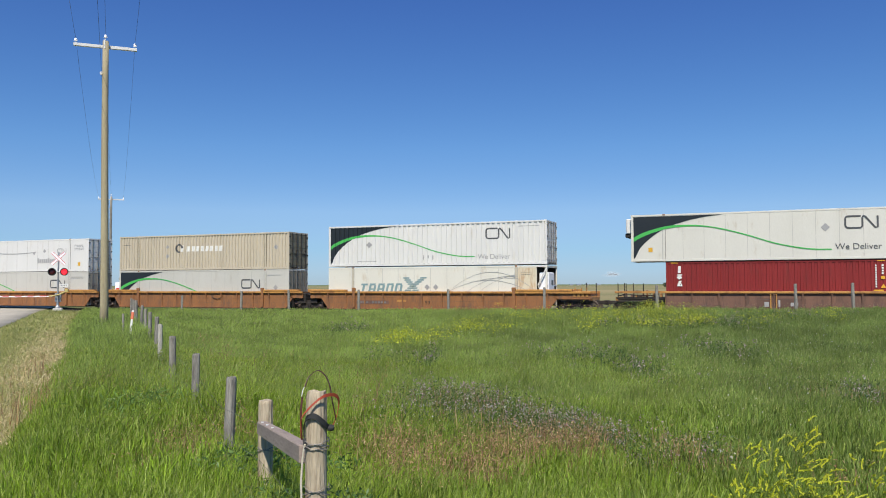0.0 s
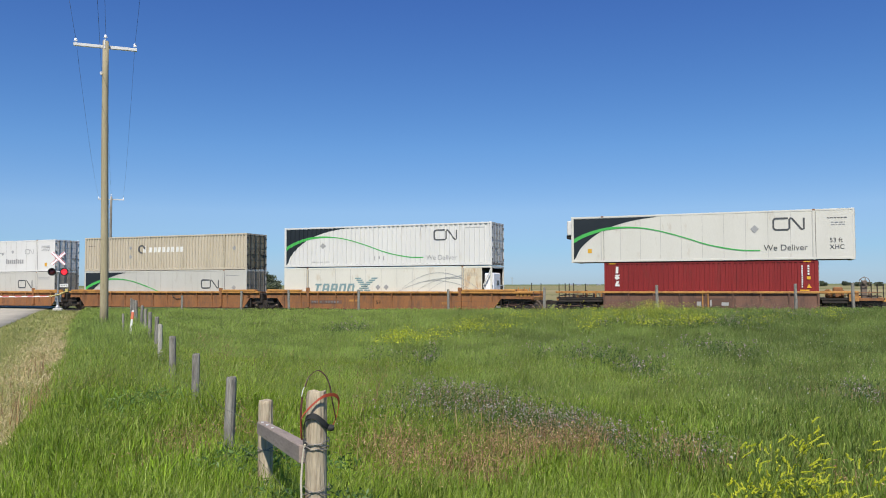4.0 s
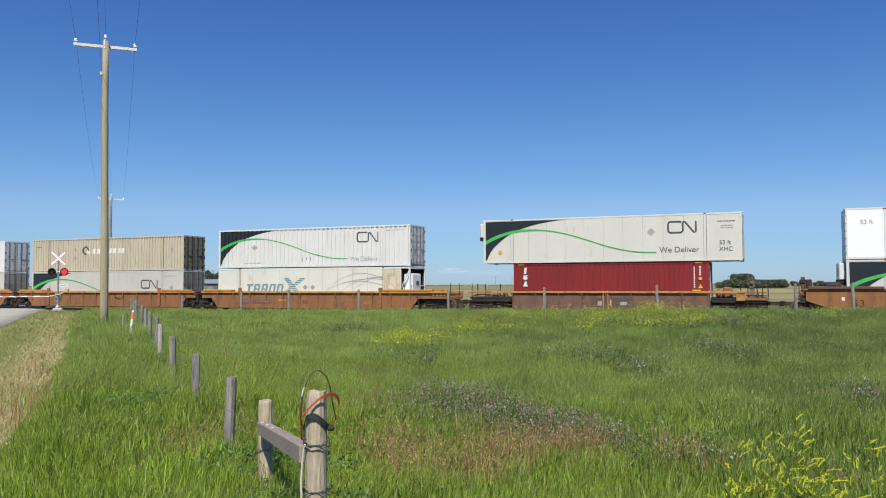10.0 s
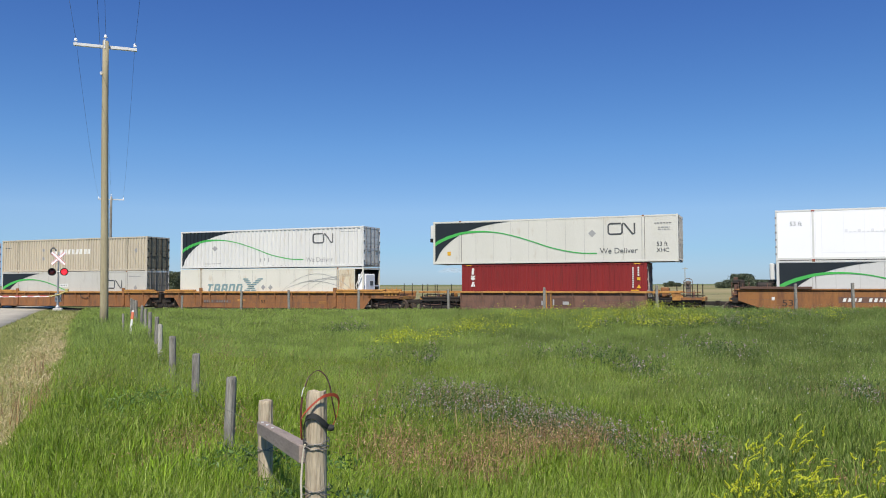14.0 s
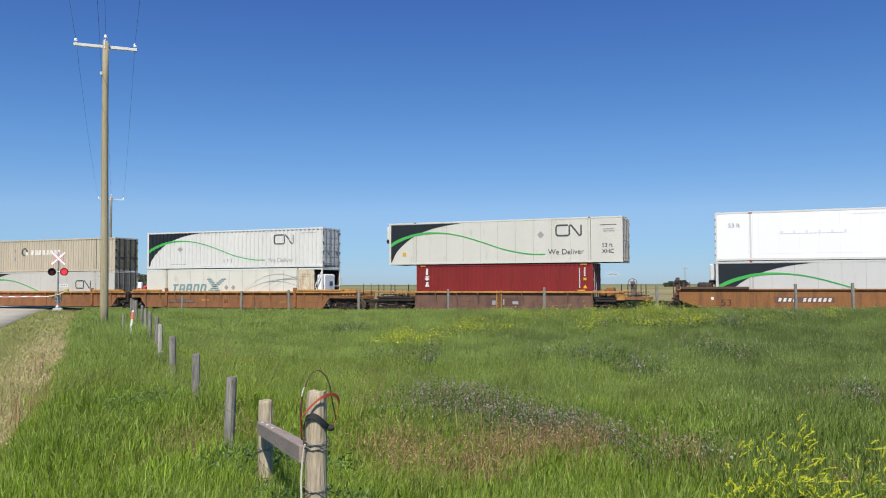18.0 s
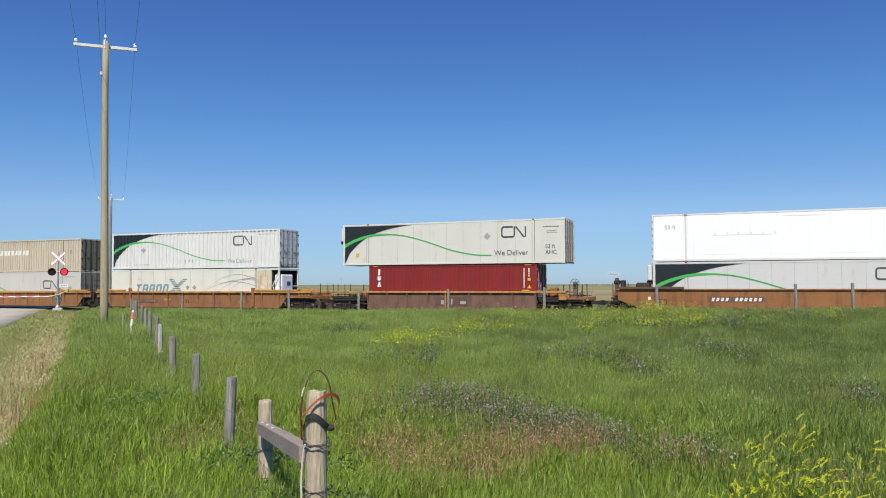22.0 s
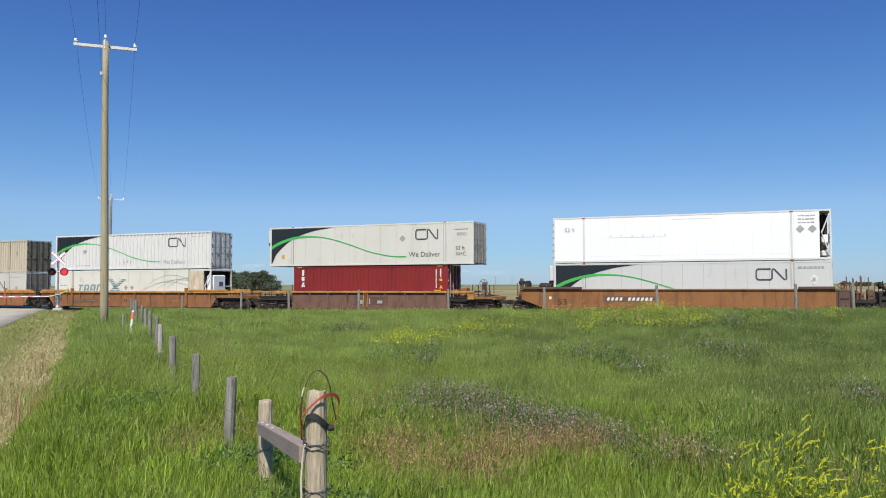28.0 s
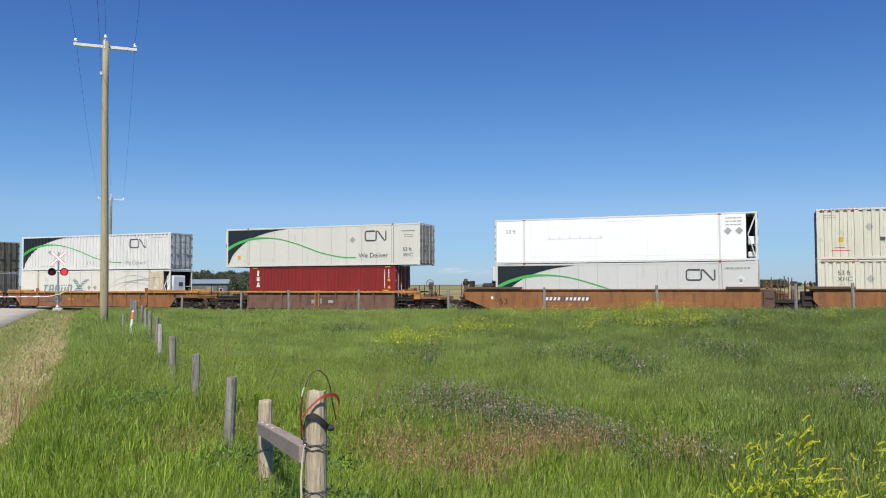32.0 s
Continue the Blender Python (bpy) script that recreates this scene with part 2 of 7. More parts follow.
STRAPDARK = material("dark_red_strap", (0.10, 0.03, 0.02), (0.07, 0.022, 0.016), 0.5, 0, 40, 4, 0.1)
STRAPRED = material("red_brown_strap", (0.42, 0.075, 0.035), (0.33, 0.06, 0.03), 0.45, 0, 40, 4, 0.1)
OLDWIRE = material("old_dark_wire", (0.13, 0.125, 0.11), (0.08, 0.07, 0.06), 0.6, 0.5, 60, 5, 0)
WIRE = material("dull_wire", (0.25, 0.235, 0.21), (0.17, 0.155, 0.14), 0.6, 0.3, 60, 5, 0)
LINEWIRE = material("power_line_wire", (0.03, 0.035, 0.05), (0.03, 0.035, 0.05), 0.6, 0.2, 60, 5, 0)
ROPE = material("pale_rope", (0.62, 0.57, 0.45), (0.50, 0.45, 0.35), 0.9, 0, 120, 8, 0.5, 0.003)
SHEDWALL = material("shed_cladding", (0.13, 0.14, 0.13), (0.10, 0.11, 0.10), 0.7, 0, 3, 0.6, 0.1)
SHEDROOF = material("shed_roof_metal", (0.33, 0.38, 0.44), (0.28, 0.33, 0.39), 0.45, 0.3, 3, 0.6, 0.1)
BARK = material("bark", (0.10, 0.075, 0.055), (0.06, 0.045, 0.035), 0.9, 0, 10, 2, 0.5, 0.02)
GLASS = material("dark_glass", (0.02, 0.025, 0.03), (0.02, 0.025, 0.03), 0.08, 0, 10, 1, 0)
VERGE = material("dry_mown_turf", (0.40, 0.36, 0.17), (0.24, 0.26, 0.085), 0.95, 0, 9, 0.35, 0.6, 0.02, (0.52, 0.45, 0.26), 0.35, spec=0.1)

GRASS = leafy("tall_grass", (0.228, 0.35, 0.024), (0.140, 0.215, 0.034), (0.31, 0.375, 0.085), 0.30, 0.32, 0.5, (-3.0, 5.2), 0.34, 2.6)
# the same grass farther off, haze put into its paler, more even greens
FARGRASS = leafy("hazed_far_grass", (0.335, 0.44, 0.095), (0.190, 0.265, 0.064), (0.35, 0.40, 0.14), 0.22, 0.46, 0.6, (-3.0, 10.0), 0.08, 0.9)
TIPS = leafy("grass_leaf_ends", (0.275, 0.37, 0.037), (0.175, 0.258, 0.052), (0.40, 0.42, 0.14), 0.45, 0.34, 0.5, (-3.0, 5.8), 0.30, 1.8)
DRYGRASS = leafy("dry_seed_heads", (0.38, 0.23, 0.115), (0.31, 0.19, 0.105), (0.52, 0.39, 0.21), 1.0, 0.25, 0.7, None, 0.5)
HAY = leafy("straw_seed_heads", (0.33, 0.31, 0.16), (0.28, 0.25, 0.15), (0.44, 0.40, 0.25), 0.5, 0.25, 0.7, None, 0.3)
STRAW = leafy("dry_straw", (0.62, 0.50, 0.30), (0.50, 0.39, 0.22), (0.74, 0.64, 0.42), 0.8, 0.2, 0.7, None, 0.3)
MOWNGREEN = leafy("mown_olive_grass", (0.33, 0.345, 0.12), (0.26, 0.30, 0.095), (0.42, 0.39, 0.18), 0.3, 0.3, 0.6, None, 0.2)
MOWN = leafy("mown_grass", (0.45, 0.40, 0.18), (0.29, 0.32, 0.10), (0.50, 0.44, 0.22), 0.16, 0.3, 0.6, None, 0.12)
LEAF = leafy("dull_green_leaves", (0.070, 0.13, 0.028), (0.095, 0.155, 0.038), (0.19, 0.24, 0.10), 1.5, 0.3, 0.5, None, 0.3)
MAUVE = leafy("mauve_petals", (0.48, 0.31, 0.36), (0.36, 0.24, 0.27), (0.58, 0.53, 0.44), 2.0, 0.25)
YELLOW = leafy("yellow_petals", (0.60, 0.62, 0.035), (0.48, 0.54, 0.035), (0.74, 0.73, 0.10), 2.0, 0.35)
PALE = leafy("white_petals", (0.60, 0.60, 0.53), (0.50, 0.49, 0.45), (0.76, 0.76, 0.70), 2.0, 0.3)
WEED = leafy("dark_weed_leaves", (0.075, 0.15, 0.035), (0.10, 0.18, 0.045), (0.17, 0.26, 0.07), 2.0, 0.3, 0.45, None, 0.3)
BROAD = leafy("broad_weed_leaves", (0.17, 0.28, 0.06), (0.13, 0.23, 0.05), (0.24, 0.34, 0.10), 2.0, 0.3, 0.45, None, 0.3)
STALK = leafy("yellow_green_stalks", (0.16, 0.22, 0.03), (0.12, 0.18, 0.03), (0.24, 0.28, 0.05), 2.0)
# distance haze over the far trees is mixed in: paler, bluer greens
FOLIAGE = leafy("hazed_tree_foliage", (0.095, 0.120, 0.070), (0.105, 0.128, 0.080), (0.120, 0.145, 0.090), 0.5, 0.2)

# red lamp that is lit
LIT = bpy.data.materials.new("lit_red_lens")
LIT.use_nodes = True
_b = LIT.node_tree.nodes["Principled BSDF"]
_b.inputs["Base Color"].default_value = (0.5, 0.01, 0.015, 1)
_b.inputs["Emission Color"].default_value = (1.0, 0.03, 0.05, 1)
_b.inputs["Emission Strength"].default_value = 1.2


def land_material():
    """Prairie: green turf with dull patches near, hay and pale yellow crop strips far off."""
    m = bpy.data.materials.new("prairie_land")
    m.use_nodes = True
    nt = m.node_tree
    bs = nt.nodes["Principled BSDF"]
    bs.inputs["Roughness"].default_value = 0.95
    bs.inputs["Specular IOR Level"].default_value = 0.1
    g = nt.nodes.new("ShaderNodeNewGeometry")
    sp = nt.nodes.new("ShaderNodeSeparateXYZ")
    nt.links.new(g.outputs["Position"], sp.inputs[0])
    noi = []
    for sc in (0.25, 9.0):
        n = nt.nodes.new("ShaderNodeTexNoise")
        n.inputs["Scale"].default_value = sc
        n.inputs["Detail"].default_value = 6
        nt.links.new(g.outputs["Position"], n.inputs["Vector"])
        noi.append(n)
    near = nt.nodes.new("ShaderNodeMix")
    near.data_type = "RGBA"
    near.inputs[6].default_value, near.inputs[7].default_value = (0.07, 0.10, 0.02, 1), (0.13, 0.14, 0.05, 1)
    nt.links.new(noi[0].outputs[0], near.inputs[0])
    near2 = nt.nodes.new("ShaderNodeMix")
    near2.data_type = "RGBA"
    near2.blend_type = "MULTIPLY"
    near2.inputs[0].default_value = 0.5
    nt.links.new(near.outputs[2], near2.inputs[6])
    nt.links.new(noi[1].outputs[0], near2.inputs[7])
    st = nt.nodes.new("ShaderNodeTexNoise")
    st.inputs["Scale"].default_value = 1.0
    st.inputs["Detail"].default_value = 3
    mp = nt.nodes.new("ShaderNodeMapping")
    mp.inputs["Scale"].default_value = (0.0008, 0.006, 0)
    nt.links.new(g.outputs["Position"], mp.inputs[0])
    nt.links.new(mp.outputs[0], st.inputs["Vector"])
    cr = nt.nodes.new("ShaderNodeValToRGB")
    el = cr.color_ramp.elements
    el[0].position, el[0].color = 0.38, (0.13, 0.15, 0.055, 1)
    el[1].position, el[1].color = 0.60, (0.34, 0.285, 0.155, 1)
    nt.links.new(st.outputs[0], cr.inputs[0])
    canola = nt.nodes.new("ShaderNodeMapRange")
    canola.inputs[1].default_value, canola.inputs[2].default_value = 1100, 1400
    nt.links.new(sp.outputs[1], canola.inputs[0])
    far = nt.nodes.new("ShaderNodeMix")
    far.data_type = "RGBA"
    far.inputs[7].default_value = (0.15, 0.18, 0.075, 1)
    nt.links.new(canola.outputs[0], far.inputs[0])
    nt.links.new(cr.outputs[0], far.inputs[6])
    band = nt.nodes.new("ShaderNodeMapRange")
    band.inputs[1].default_value, band.inputs[2].default_value = 66, 100
    nt.links.new(sp.outputs[1], band.inputs[0])
    allm = nt.nodes.new("ShaderNodeMix")
    allm.data_type = "RGBA"
    nt.links.new(band.outputs[0], allm.inputs[0])
    nt.links.new(near2.outputs[2], allm.inputs[6])
    nt.links.new(far.outputs[2], allm.inputs[7])
    nt.links.new(allm.outputs[2], bs.inputs["Base Color"])
    bp = nt.nodes.new("ShaderNodeBump")
    bp.inputs["Strength"].default_value = 0.6
    bp.inputs["Distance"].default_value = 0.08
    nt.links.new(noi[1].outputs[0], bp.inputs["Height"])
    nt.links.new(bp.outputs[0], bs.inputs["Normal"])
    return m


def cloud_material():
    m = bpy.data.materials.new("thin_cloud")
    m.use_nodes = True
    nt = m.node_tree
    # emission stands in for sunlight on the wisps, so no side turns dark
    df = nt.nodes.new("ShaderNodeEmission")
    df.inputs[0].default_value = (0.86, 0.88, 0.92, 1)
    df.inputs[1].default_value = 0.9
    tp = nt.nodes.new("ShaderNodeBsdfTransparent")
    mx = nt.nodes.new("ShaderNodeMixShader")
    mx.inputs[0].default_value = 0.05
    nt.links.new(tp.outputs[0], mx.inputs[1])
    nt.links.new(df.outputs[0], mx.inputs[2])
    nt.links.new(mx.outputs[0], nt.nodes["Material Output"].inputs[0])
    return m


CLOUD = cloud_material()
LAND = land_material()


# ---- mesh helpers ----
def thing(name, m, label, category, group=""):
    ob = new(name)
    ob.empty_display_size = 0.2
    ob.matrix_basis = m
    return tagged(ob, label, category, group)


def finish(name, me, mat, parent, label="", m=None, smooth=False):
    me.materials.append(mat)
    if smooth:
        me.polygons.foreach_set("use_smooth", [True] * len(me.polygons))
    ob = new(name, me)
    if parent is not None:
        ob.parent = parent
    if m is not None:
        ob.matrix_basis = m
    if label:
        tagged(ob, label)
    return ob


def part(name, bm, mat, parent, label="", m=None, smooth=False):
    me = bpy.data.meshes.new(name)
    bm.to_mesh(me)
    bm.free()
    return finish(name, me, mat, parent, label, m, smooth)


def mesh_of(name, verts, faces):
    me = bpy.data.meshes.new(name)
    me.from_pydata(verts, [], faces)
    me.update()
    return me


def box(x0, x1, y0, y1, z0, z1, bevel=0.0, bm=None):
    """A box between the given bounds, with its edges chamfered."""
    bm = bm or bmesh.new()
    made = bmesh.ops.create_cube(bm, size=1.0)["verts"]
    for v in made:
        v.co = Vector(((x0 + x1) / 2 + v.co.x * (x1 - x0), (y0 + y1) / 2 + v.co.y * (y1 - y0), (z0 + z1) / 2 + v.co.z * (z1 - z0)))
    if bevel:
        edges = list({e for v in made for e in v.link_edges})
        bmesh.ops.bevel(bm, geom=edges, offset=bevel, segments=1, affect="EDGES", profile=0.5)
    return bm


def tube(path, radius, sides=8, bm=None, taper=1.0, caps=True):
    """A round bar along a path of points."""
    bm = bm or bmesh.new()
    pts = [Vector(p) for p in path]
    rings = []
    for i, p in enumerate(pts):
        d = (pts[min(i + 1, len(pts) - 1)] - pts[max(i - 1, 0)]).normalized()
        side = d.cross(Vector((0, 0, 1)))
        if side.length < 0.3:
            side = Vector((1, 0, 0)) - d * d.x
        side.normalize()
        up = side.cross(d)
        r = radius * (1 + (taper - 1) * i / max(1, len(pts) - 1))
        rings.append([bm.verts.new(p + (side * math.cos(k * math.tau / sides) + up * math.sin(k * math.tau / sides)) * r) for k in range(sides)])
    for a, b in zip(rings, rings[1:]):
        for k in range(sides):
            bm.faces.new((a[k], a[(k + 1) % sides], b[(k + 1) % sides], b[k]))
    if caps:
        bm.faces.new(rings[0][::-1])
        bm.faces.new(rings[-1])
    bmesh.ops.recalc_face_normals(bm, faces=bm.faces)
    return bm


def smooth_path(points, n=6):
    """A rounded path through the points."""
    pts = [Vector(q) for q in points]
    out = []
    for i in range(len(pts) - 1):
        a, b, c, d = (pts[max(0, min(len(pts) - 1, i + k))] for k in (-1, 0, 1, 2))
        for k in range(n):
            t = k / n
            out.append(0.5 * (2 * b + (c - a) * t + (2 * a - 5 * b + 4 * c - d) * t * t + (3 * b - a - 3 * c + d) * t ** 3))
    return out + [pts[-1]]


def lathe(profile, sides=24, axis="Z", bm=None):
    """A turned body from (radius, height) pairs."""
    bm = bm or bmesh.new()
    rings = []
    for r, h in profile:
        ring = []
        for k in range(sides):
            a = k * math.tau / sides
            p = (r * math.cos(a), r * math.sin(a), h)
            if axis == "Y":
                p = (p[0], p[2], p[1])
            if axis == "X":
                p = (p[2], p[0], p[1])
            ring.append(bm.verts.new(p))
        rings.append(ring)
    for a, b in zip(rings, rings[1:]):
        for k in range(sides):
            bm.faces.new((a[k], a[(k + 1) % sides], b[(k + 1) % sides], b[k]))
    bm.faces.new(rings[0][::-1])
    bm.faces.new(rings[-1])
    bmesh.ops.recalc_face_normals(bm, faces=bm.faces)
    return bm


def curve_at(points, x):
    """A smooth height over x through the given (x, z) points."""
    xs = [p[0] for p in points]
    i = max(0, min(len(xs) - 2, sum(1 for q in xs if q <= x) - 1))
    p0, p1, p2, p3 = (points[max(0, min(len(points) - 1, i + k))] for k in (-1, 0, 1, 2))
    h = p2[0] - p1[0]
    t = max(0.0, min(1.0, (x - p1[0]) / h))
    m1 = (p2[1] - p0[1]) / max(1e-6, p2[0] - p0[0]) * h
    m2 = (p3[1] - p1[1]) / max(1e-6, p3[0] - p1[0]) * h
    return (2 * t**3 - 3 * t**2 + 1) * p1[1] + (t**3 - 2 * t**2 + t) * m1 + (-2 * t**3 + 3 * t**2) * p2[1] + (t**3 - t**2) * m2


# ---- plan ----
# The railway runs past the camera at a slant; u points along it (rightwards), v away from the camera.
SLANT = radians(22.25)
U = Vector((math.cos(SLANT), -math.sin(SLANT), 0))
V = Vector((math.sin(SLANT), math.cos(SLANT), 0))
FACE_V = 50.34                 # near faces of the containers
TRACK_V = FACE_V + 1.295       # middle of the track
U0 = -20.60                    # where the train's own zero lies along u at the start
RAIL_TOP = 0.03
ROAD_SLOPE = -0.4257           # the road, the field fence and the power line run this way (x per y)
ROAD_WAY = Vector((ROAD_SLOPE, 1, 0)).normalized()
ROAD_SIDE = Vector((ROAD_WAY.y, -ROAD_WAY.x, 0))   # towards the field

# how far the train has rolled, second by second
ROLLED = [0.0, 0.985, 1.932, 2.852, 3.752, 4.682, 5.640, 6.637, 7.645, 8.665, 9.685, 10.665, 11.590, 12.470, 13.320, 14.150, 14.985,
          15.820, 16.660, 17.525, 18.425, 19.355, 20.320, 21.320, 22.350, 23.405, 24.455, 25.500, 26.530, 27.540, 28.525, 29.500, 30.455]
movers = []
axles = []


def smooth(x):
    x = np.clip(x, 0, 1)
    return x * x * (3 - 2 * x)


def ground_z(x, y):
    """Height of the land: a low bank under the camera, the field rising a little to the railway fence, the flat beyond."""
    x, y = np.asarray(x, float), np.asarray(y, float)
    r = np.hypot(x, y)
    bank = 0.38 * smooth(1 - (r - 2.5) / 4.5)
    u = x * U.x + y * U.y
    v = x * V.x + y * V.y
    lift = np.clip(0.0115 * (u + 32), 0.0, 0.46)
    rise = lift * (smooth((v - 22) / 20) - smooth((v - 45.2) / 2.6))
    off = -0.28 * smooth((v - 45.5) / 2.6)
    side = x * ROAD_SIDE.x + y * ROAD_SIDE.y
    onroad = smooth((-1.2 - side) / 2.0)
    near_road = off * (1 - onroad) + (-0.07) * onroad * smooth((v - 45) / 3)
    rough = 0.035 * np.sin(x * 1.7 + y * 0.6) * np.sin(y * 1.3 - x * 0.4) * (v < 45) * (1 - onroad)
    return bank + rise * (1 - onroad) + near_road + rough


def on_track(u, v, z):
    p = U * u + V * v
    return Vector((p.x, p.y, z))


def train_pose(a, z, rolled=0.0):
    return Matrix.Translation(on_track(a + U0 - rolled, TRACK_V, z)) @ pose(0, 0, 0, 0, 0, -math.degrees(SLANT))


# ---- land ----
def build_land():
    def steps(lo, hi, fine0, fine1, step, grow):
        out = list(np.arange(fine0, fine1 + 1e-6, step))
        s, q = step, fine1
        while q < hi:
            s *= grow
            q += s
            out.append(q)
        s, q = step, fine0
        while q > lo:
            s *= grow
            q -= s
            out.insert(0, q)
        return np.array(out)
    xs = steps(-4500, 4500, -45, 40, 0.8, 1.25)
    ys = steps(-1500, 4800, -6, 75, 0.8, 1.25)
    gx, gy = np.meshgrid(xs, ys)
    gz = ground_z(gx, gy)
    co = np.stack([gx.ravel(), gy.ravel(), gz.ravel()], 1)
    nx = len(xs)
    faces = [(j * nx + i, j * nx + i + 1, (j + 1) * nx + i + 1, (j + 1) * nx + i) for j in range(len(ys) - 1) for i in range(nx - 1)]
    ob = finish("ground", mesh_of("ground", co.tolist(), faces), LAND, None, "", None, True)
    tagged(ob, "flat green prairie land reaching to the horizon", "ground", "", "structure")


def strip(name, s0, s1, y0, y1, lift, mat, label, category, step=1.5, wave=0.0, thick=0.05):
    """A sheet along the road between two distances beside the camera's line, with a skirt at its edges."""
    n = int((y1 - y0) / step)
    verts, faces = [], []
    for i in range(n + 1):
        y = y0 + (y1 - y0) * i / n
        for s in np.linspace(s0, s1, 6):
            w = wave * math.sin(y * 0.9 + s) * (s == s1)
            p = ROAD_WAY * y + ROAD_SIDE * (s + w)
            verts.append((p.x, p.y, float(ground_z(p.x, p.y)) + lift))
        for s in (s0, s1):
            p = ROAD_WAY * y + ROAD_SIDE * s
            verts.append((p.x, p.y, float(ground_z(p.x, p.y)) - thick))
    for i in range(n):
        a, b = i * 8, (i + 1) * 8
        for k in range(5):
            faces.append((a + k, a + k + 1, b + k + 1, b + k))
        faces.append((a + 6, a, b, b + 6))
        faces.append((a + 5, a + 7, b + 7, b + 5))
    ob = finish(name, mesh_of(name, verts, faces), mat, None, "", None, True)
    return tagged(ob, label, category, "", "structure")


build_land()
ROAD_EDGE = -4.25
VERGE_EDGE = -1.05
strip("road", ROAD_EDGE - 8.0, ROAD_EDGE, -30, 320, 0.10, ASPHALT, "worn grey two-lane asphalt road over the level crossing", "road")
strip("road_line", ROAD_EDGE - 4.1, ROAD_EDGE - 3.9, -30, 320, 0.106, LINEPAINT, "faded white centre line on the asphalt", "road marking", thick=-0.103)
strip("verge", ROAD_EDGE, VERGE_EDGE + 0.5, -10, 64, 0.03, VERGE, "mown verge of straw-yellow and green turf beside the road", "verge", 0.5, 0.2, 0.08)


# ---- track ----
def build_track():
    prof = [(-3.2, -0.34), (-1.7, -0.12), (1.7, -0.12), (3.2, -0.34)]
    verts, faces = [], []
    us = np.arange(-110, 91, 2.0)
    for u in us:
        for v, z in prof:
            p = on_track(u, TRACK_V + v, z + 0.02 * math.sin(u * 1.3 + v))
            verts.append(p[:])
    for i in range(len(us) - 1):
        for k in range(3):
            faces.append((i * 4 + k, i * 4 + k + 1, (i + 1) * 4 + k + 1, (i + 1) * 4 + k))
    ob = finish("ballast_bed", mesh_of("ballast_bed", verts, faces), GRAVEL, None)
    tagged(ob, "low bed of dark grey ballast stone under the rails", "ballast", "", "structure")
    track = thing("railway_track", Matrix.Translation(on_track(0, TRACK_V, RAIL_TOP)) @ pose(0, 0, 0, 0, 0, -math.degrees(SLANT)),
                  "pair of worn steel rails on dark timber sleepers", "railway track")
    track["kind"] = "structure"
    for y in (-0.7525, 0.7525):
        bm = bmesh.new()
        box(-110, 90, y - 0.036, y + 0.036, -0.045, 0.0, 0, bm)
        box(-110, 90, y - 0.009, y + 0.009, -0.14, -0.045, 0, bm)
        box(-110, 90, y - 0.07, y + 0.07, -0.165, -0.14, 0, bm)
        part("rail", bm, WHEELSTEEL, track)
    bm = box(-0.115, 0.115, -1.3, 1.3, -0.30, -0.165, 0)
    me = bpy.data.meshes.new("sleeper")
    bm.to_mesh(me)
    bm.free()
    me.materials.append(BLACKIRON)
    for k in range(170):
        s = new("sleeper", me)
        s.parent = track
        s.matrix_basis = pose(-55 + k * 0.6, random.uniform(-0.04, 0.04), 0, 0, 0, random.uniform(-1, 1))


build_track()
# planks between the rails where the road crosses
CROSS_U = -44.6
crossing = thing("crossing_deck", Matrix.Translation(on_track(CROSS_U, TRACK_V, 0)) @ pose(0, 0, 0, 0, 0, -math.degrees(SLANT)), "dark timber crossing panels between the rails", "crossing")
crossing["kind"] = "structure"
for y0, y1 in ((-1.9, -0.83), (-0.66, 0.66), (0.83, 1.9)):
    part("deck_panel", box(-6.5, 6.5, y0, y1, -0.16, 0.025, 0.01), RAILWOOD, crossing)


# ---- containers ----
LONG, WIDE, TALL = 16.15, 2.59, 2.89
HALF = WIDE / 2


def corrugation(x, period, depth):
    q = (x / period) % 1.0
    if q < 0.42:
        return 0.0
    if q < 0.5:
        return depth * (q - 0.42) / 0.08
    if q < 0.92:
        return depth
    return depth * (1 - (q - 0.92) / 0.08)


def rib_stations(x0, x1, period):
    xs = {round(x0, 4), round(x1, 4)}
    k = math.floor(x0 / period)
    while k * period < x1:
        for q in (0.0, 0.42, 0.5, 0.92):
            x = k * period + q * period
            if x0 < x < x1:
                xs.add(round(x, 4))
        k += 1
    return sorted(xs)


def side_sheet(x0, x1, z0, z1, yside, period, depth):
    """A side wall sheet pressed into upright ribs; flat where depth is zero."""
    xs = rib_stations(x0, x1, period) if depth else [x0, x1]
    verts, faces = [], []
    sgn = -1 if yside < 0 else 1
    for x in xs:
        y = yside - sgn * corrugation(x, period, depth) if depth else yside
        verts += [(x, y, z0), (x, y, z1), (x, yside - sgn * 0.07, z0), (x, yside - sgn * 0.07, z1)]
    for i in range(len(xs) - 1):
        a, b = i * 4, i * 4 + 4
        f = [(a, b, b + 1, a + 1), (a + 2, a + 3, b + 3, b + 2), (a + 1, b + 1, b + 3, a + 3), (a, a + 2, b + 2, b)]
        faces += [q if sgn < 0 else q[::-1] for q in f]
    return mesh_of("side_panel", verts, faces)


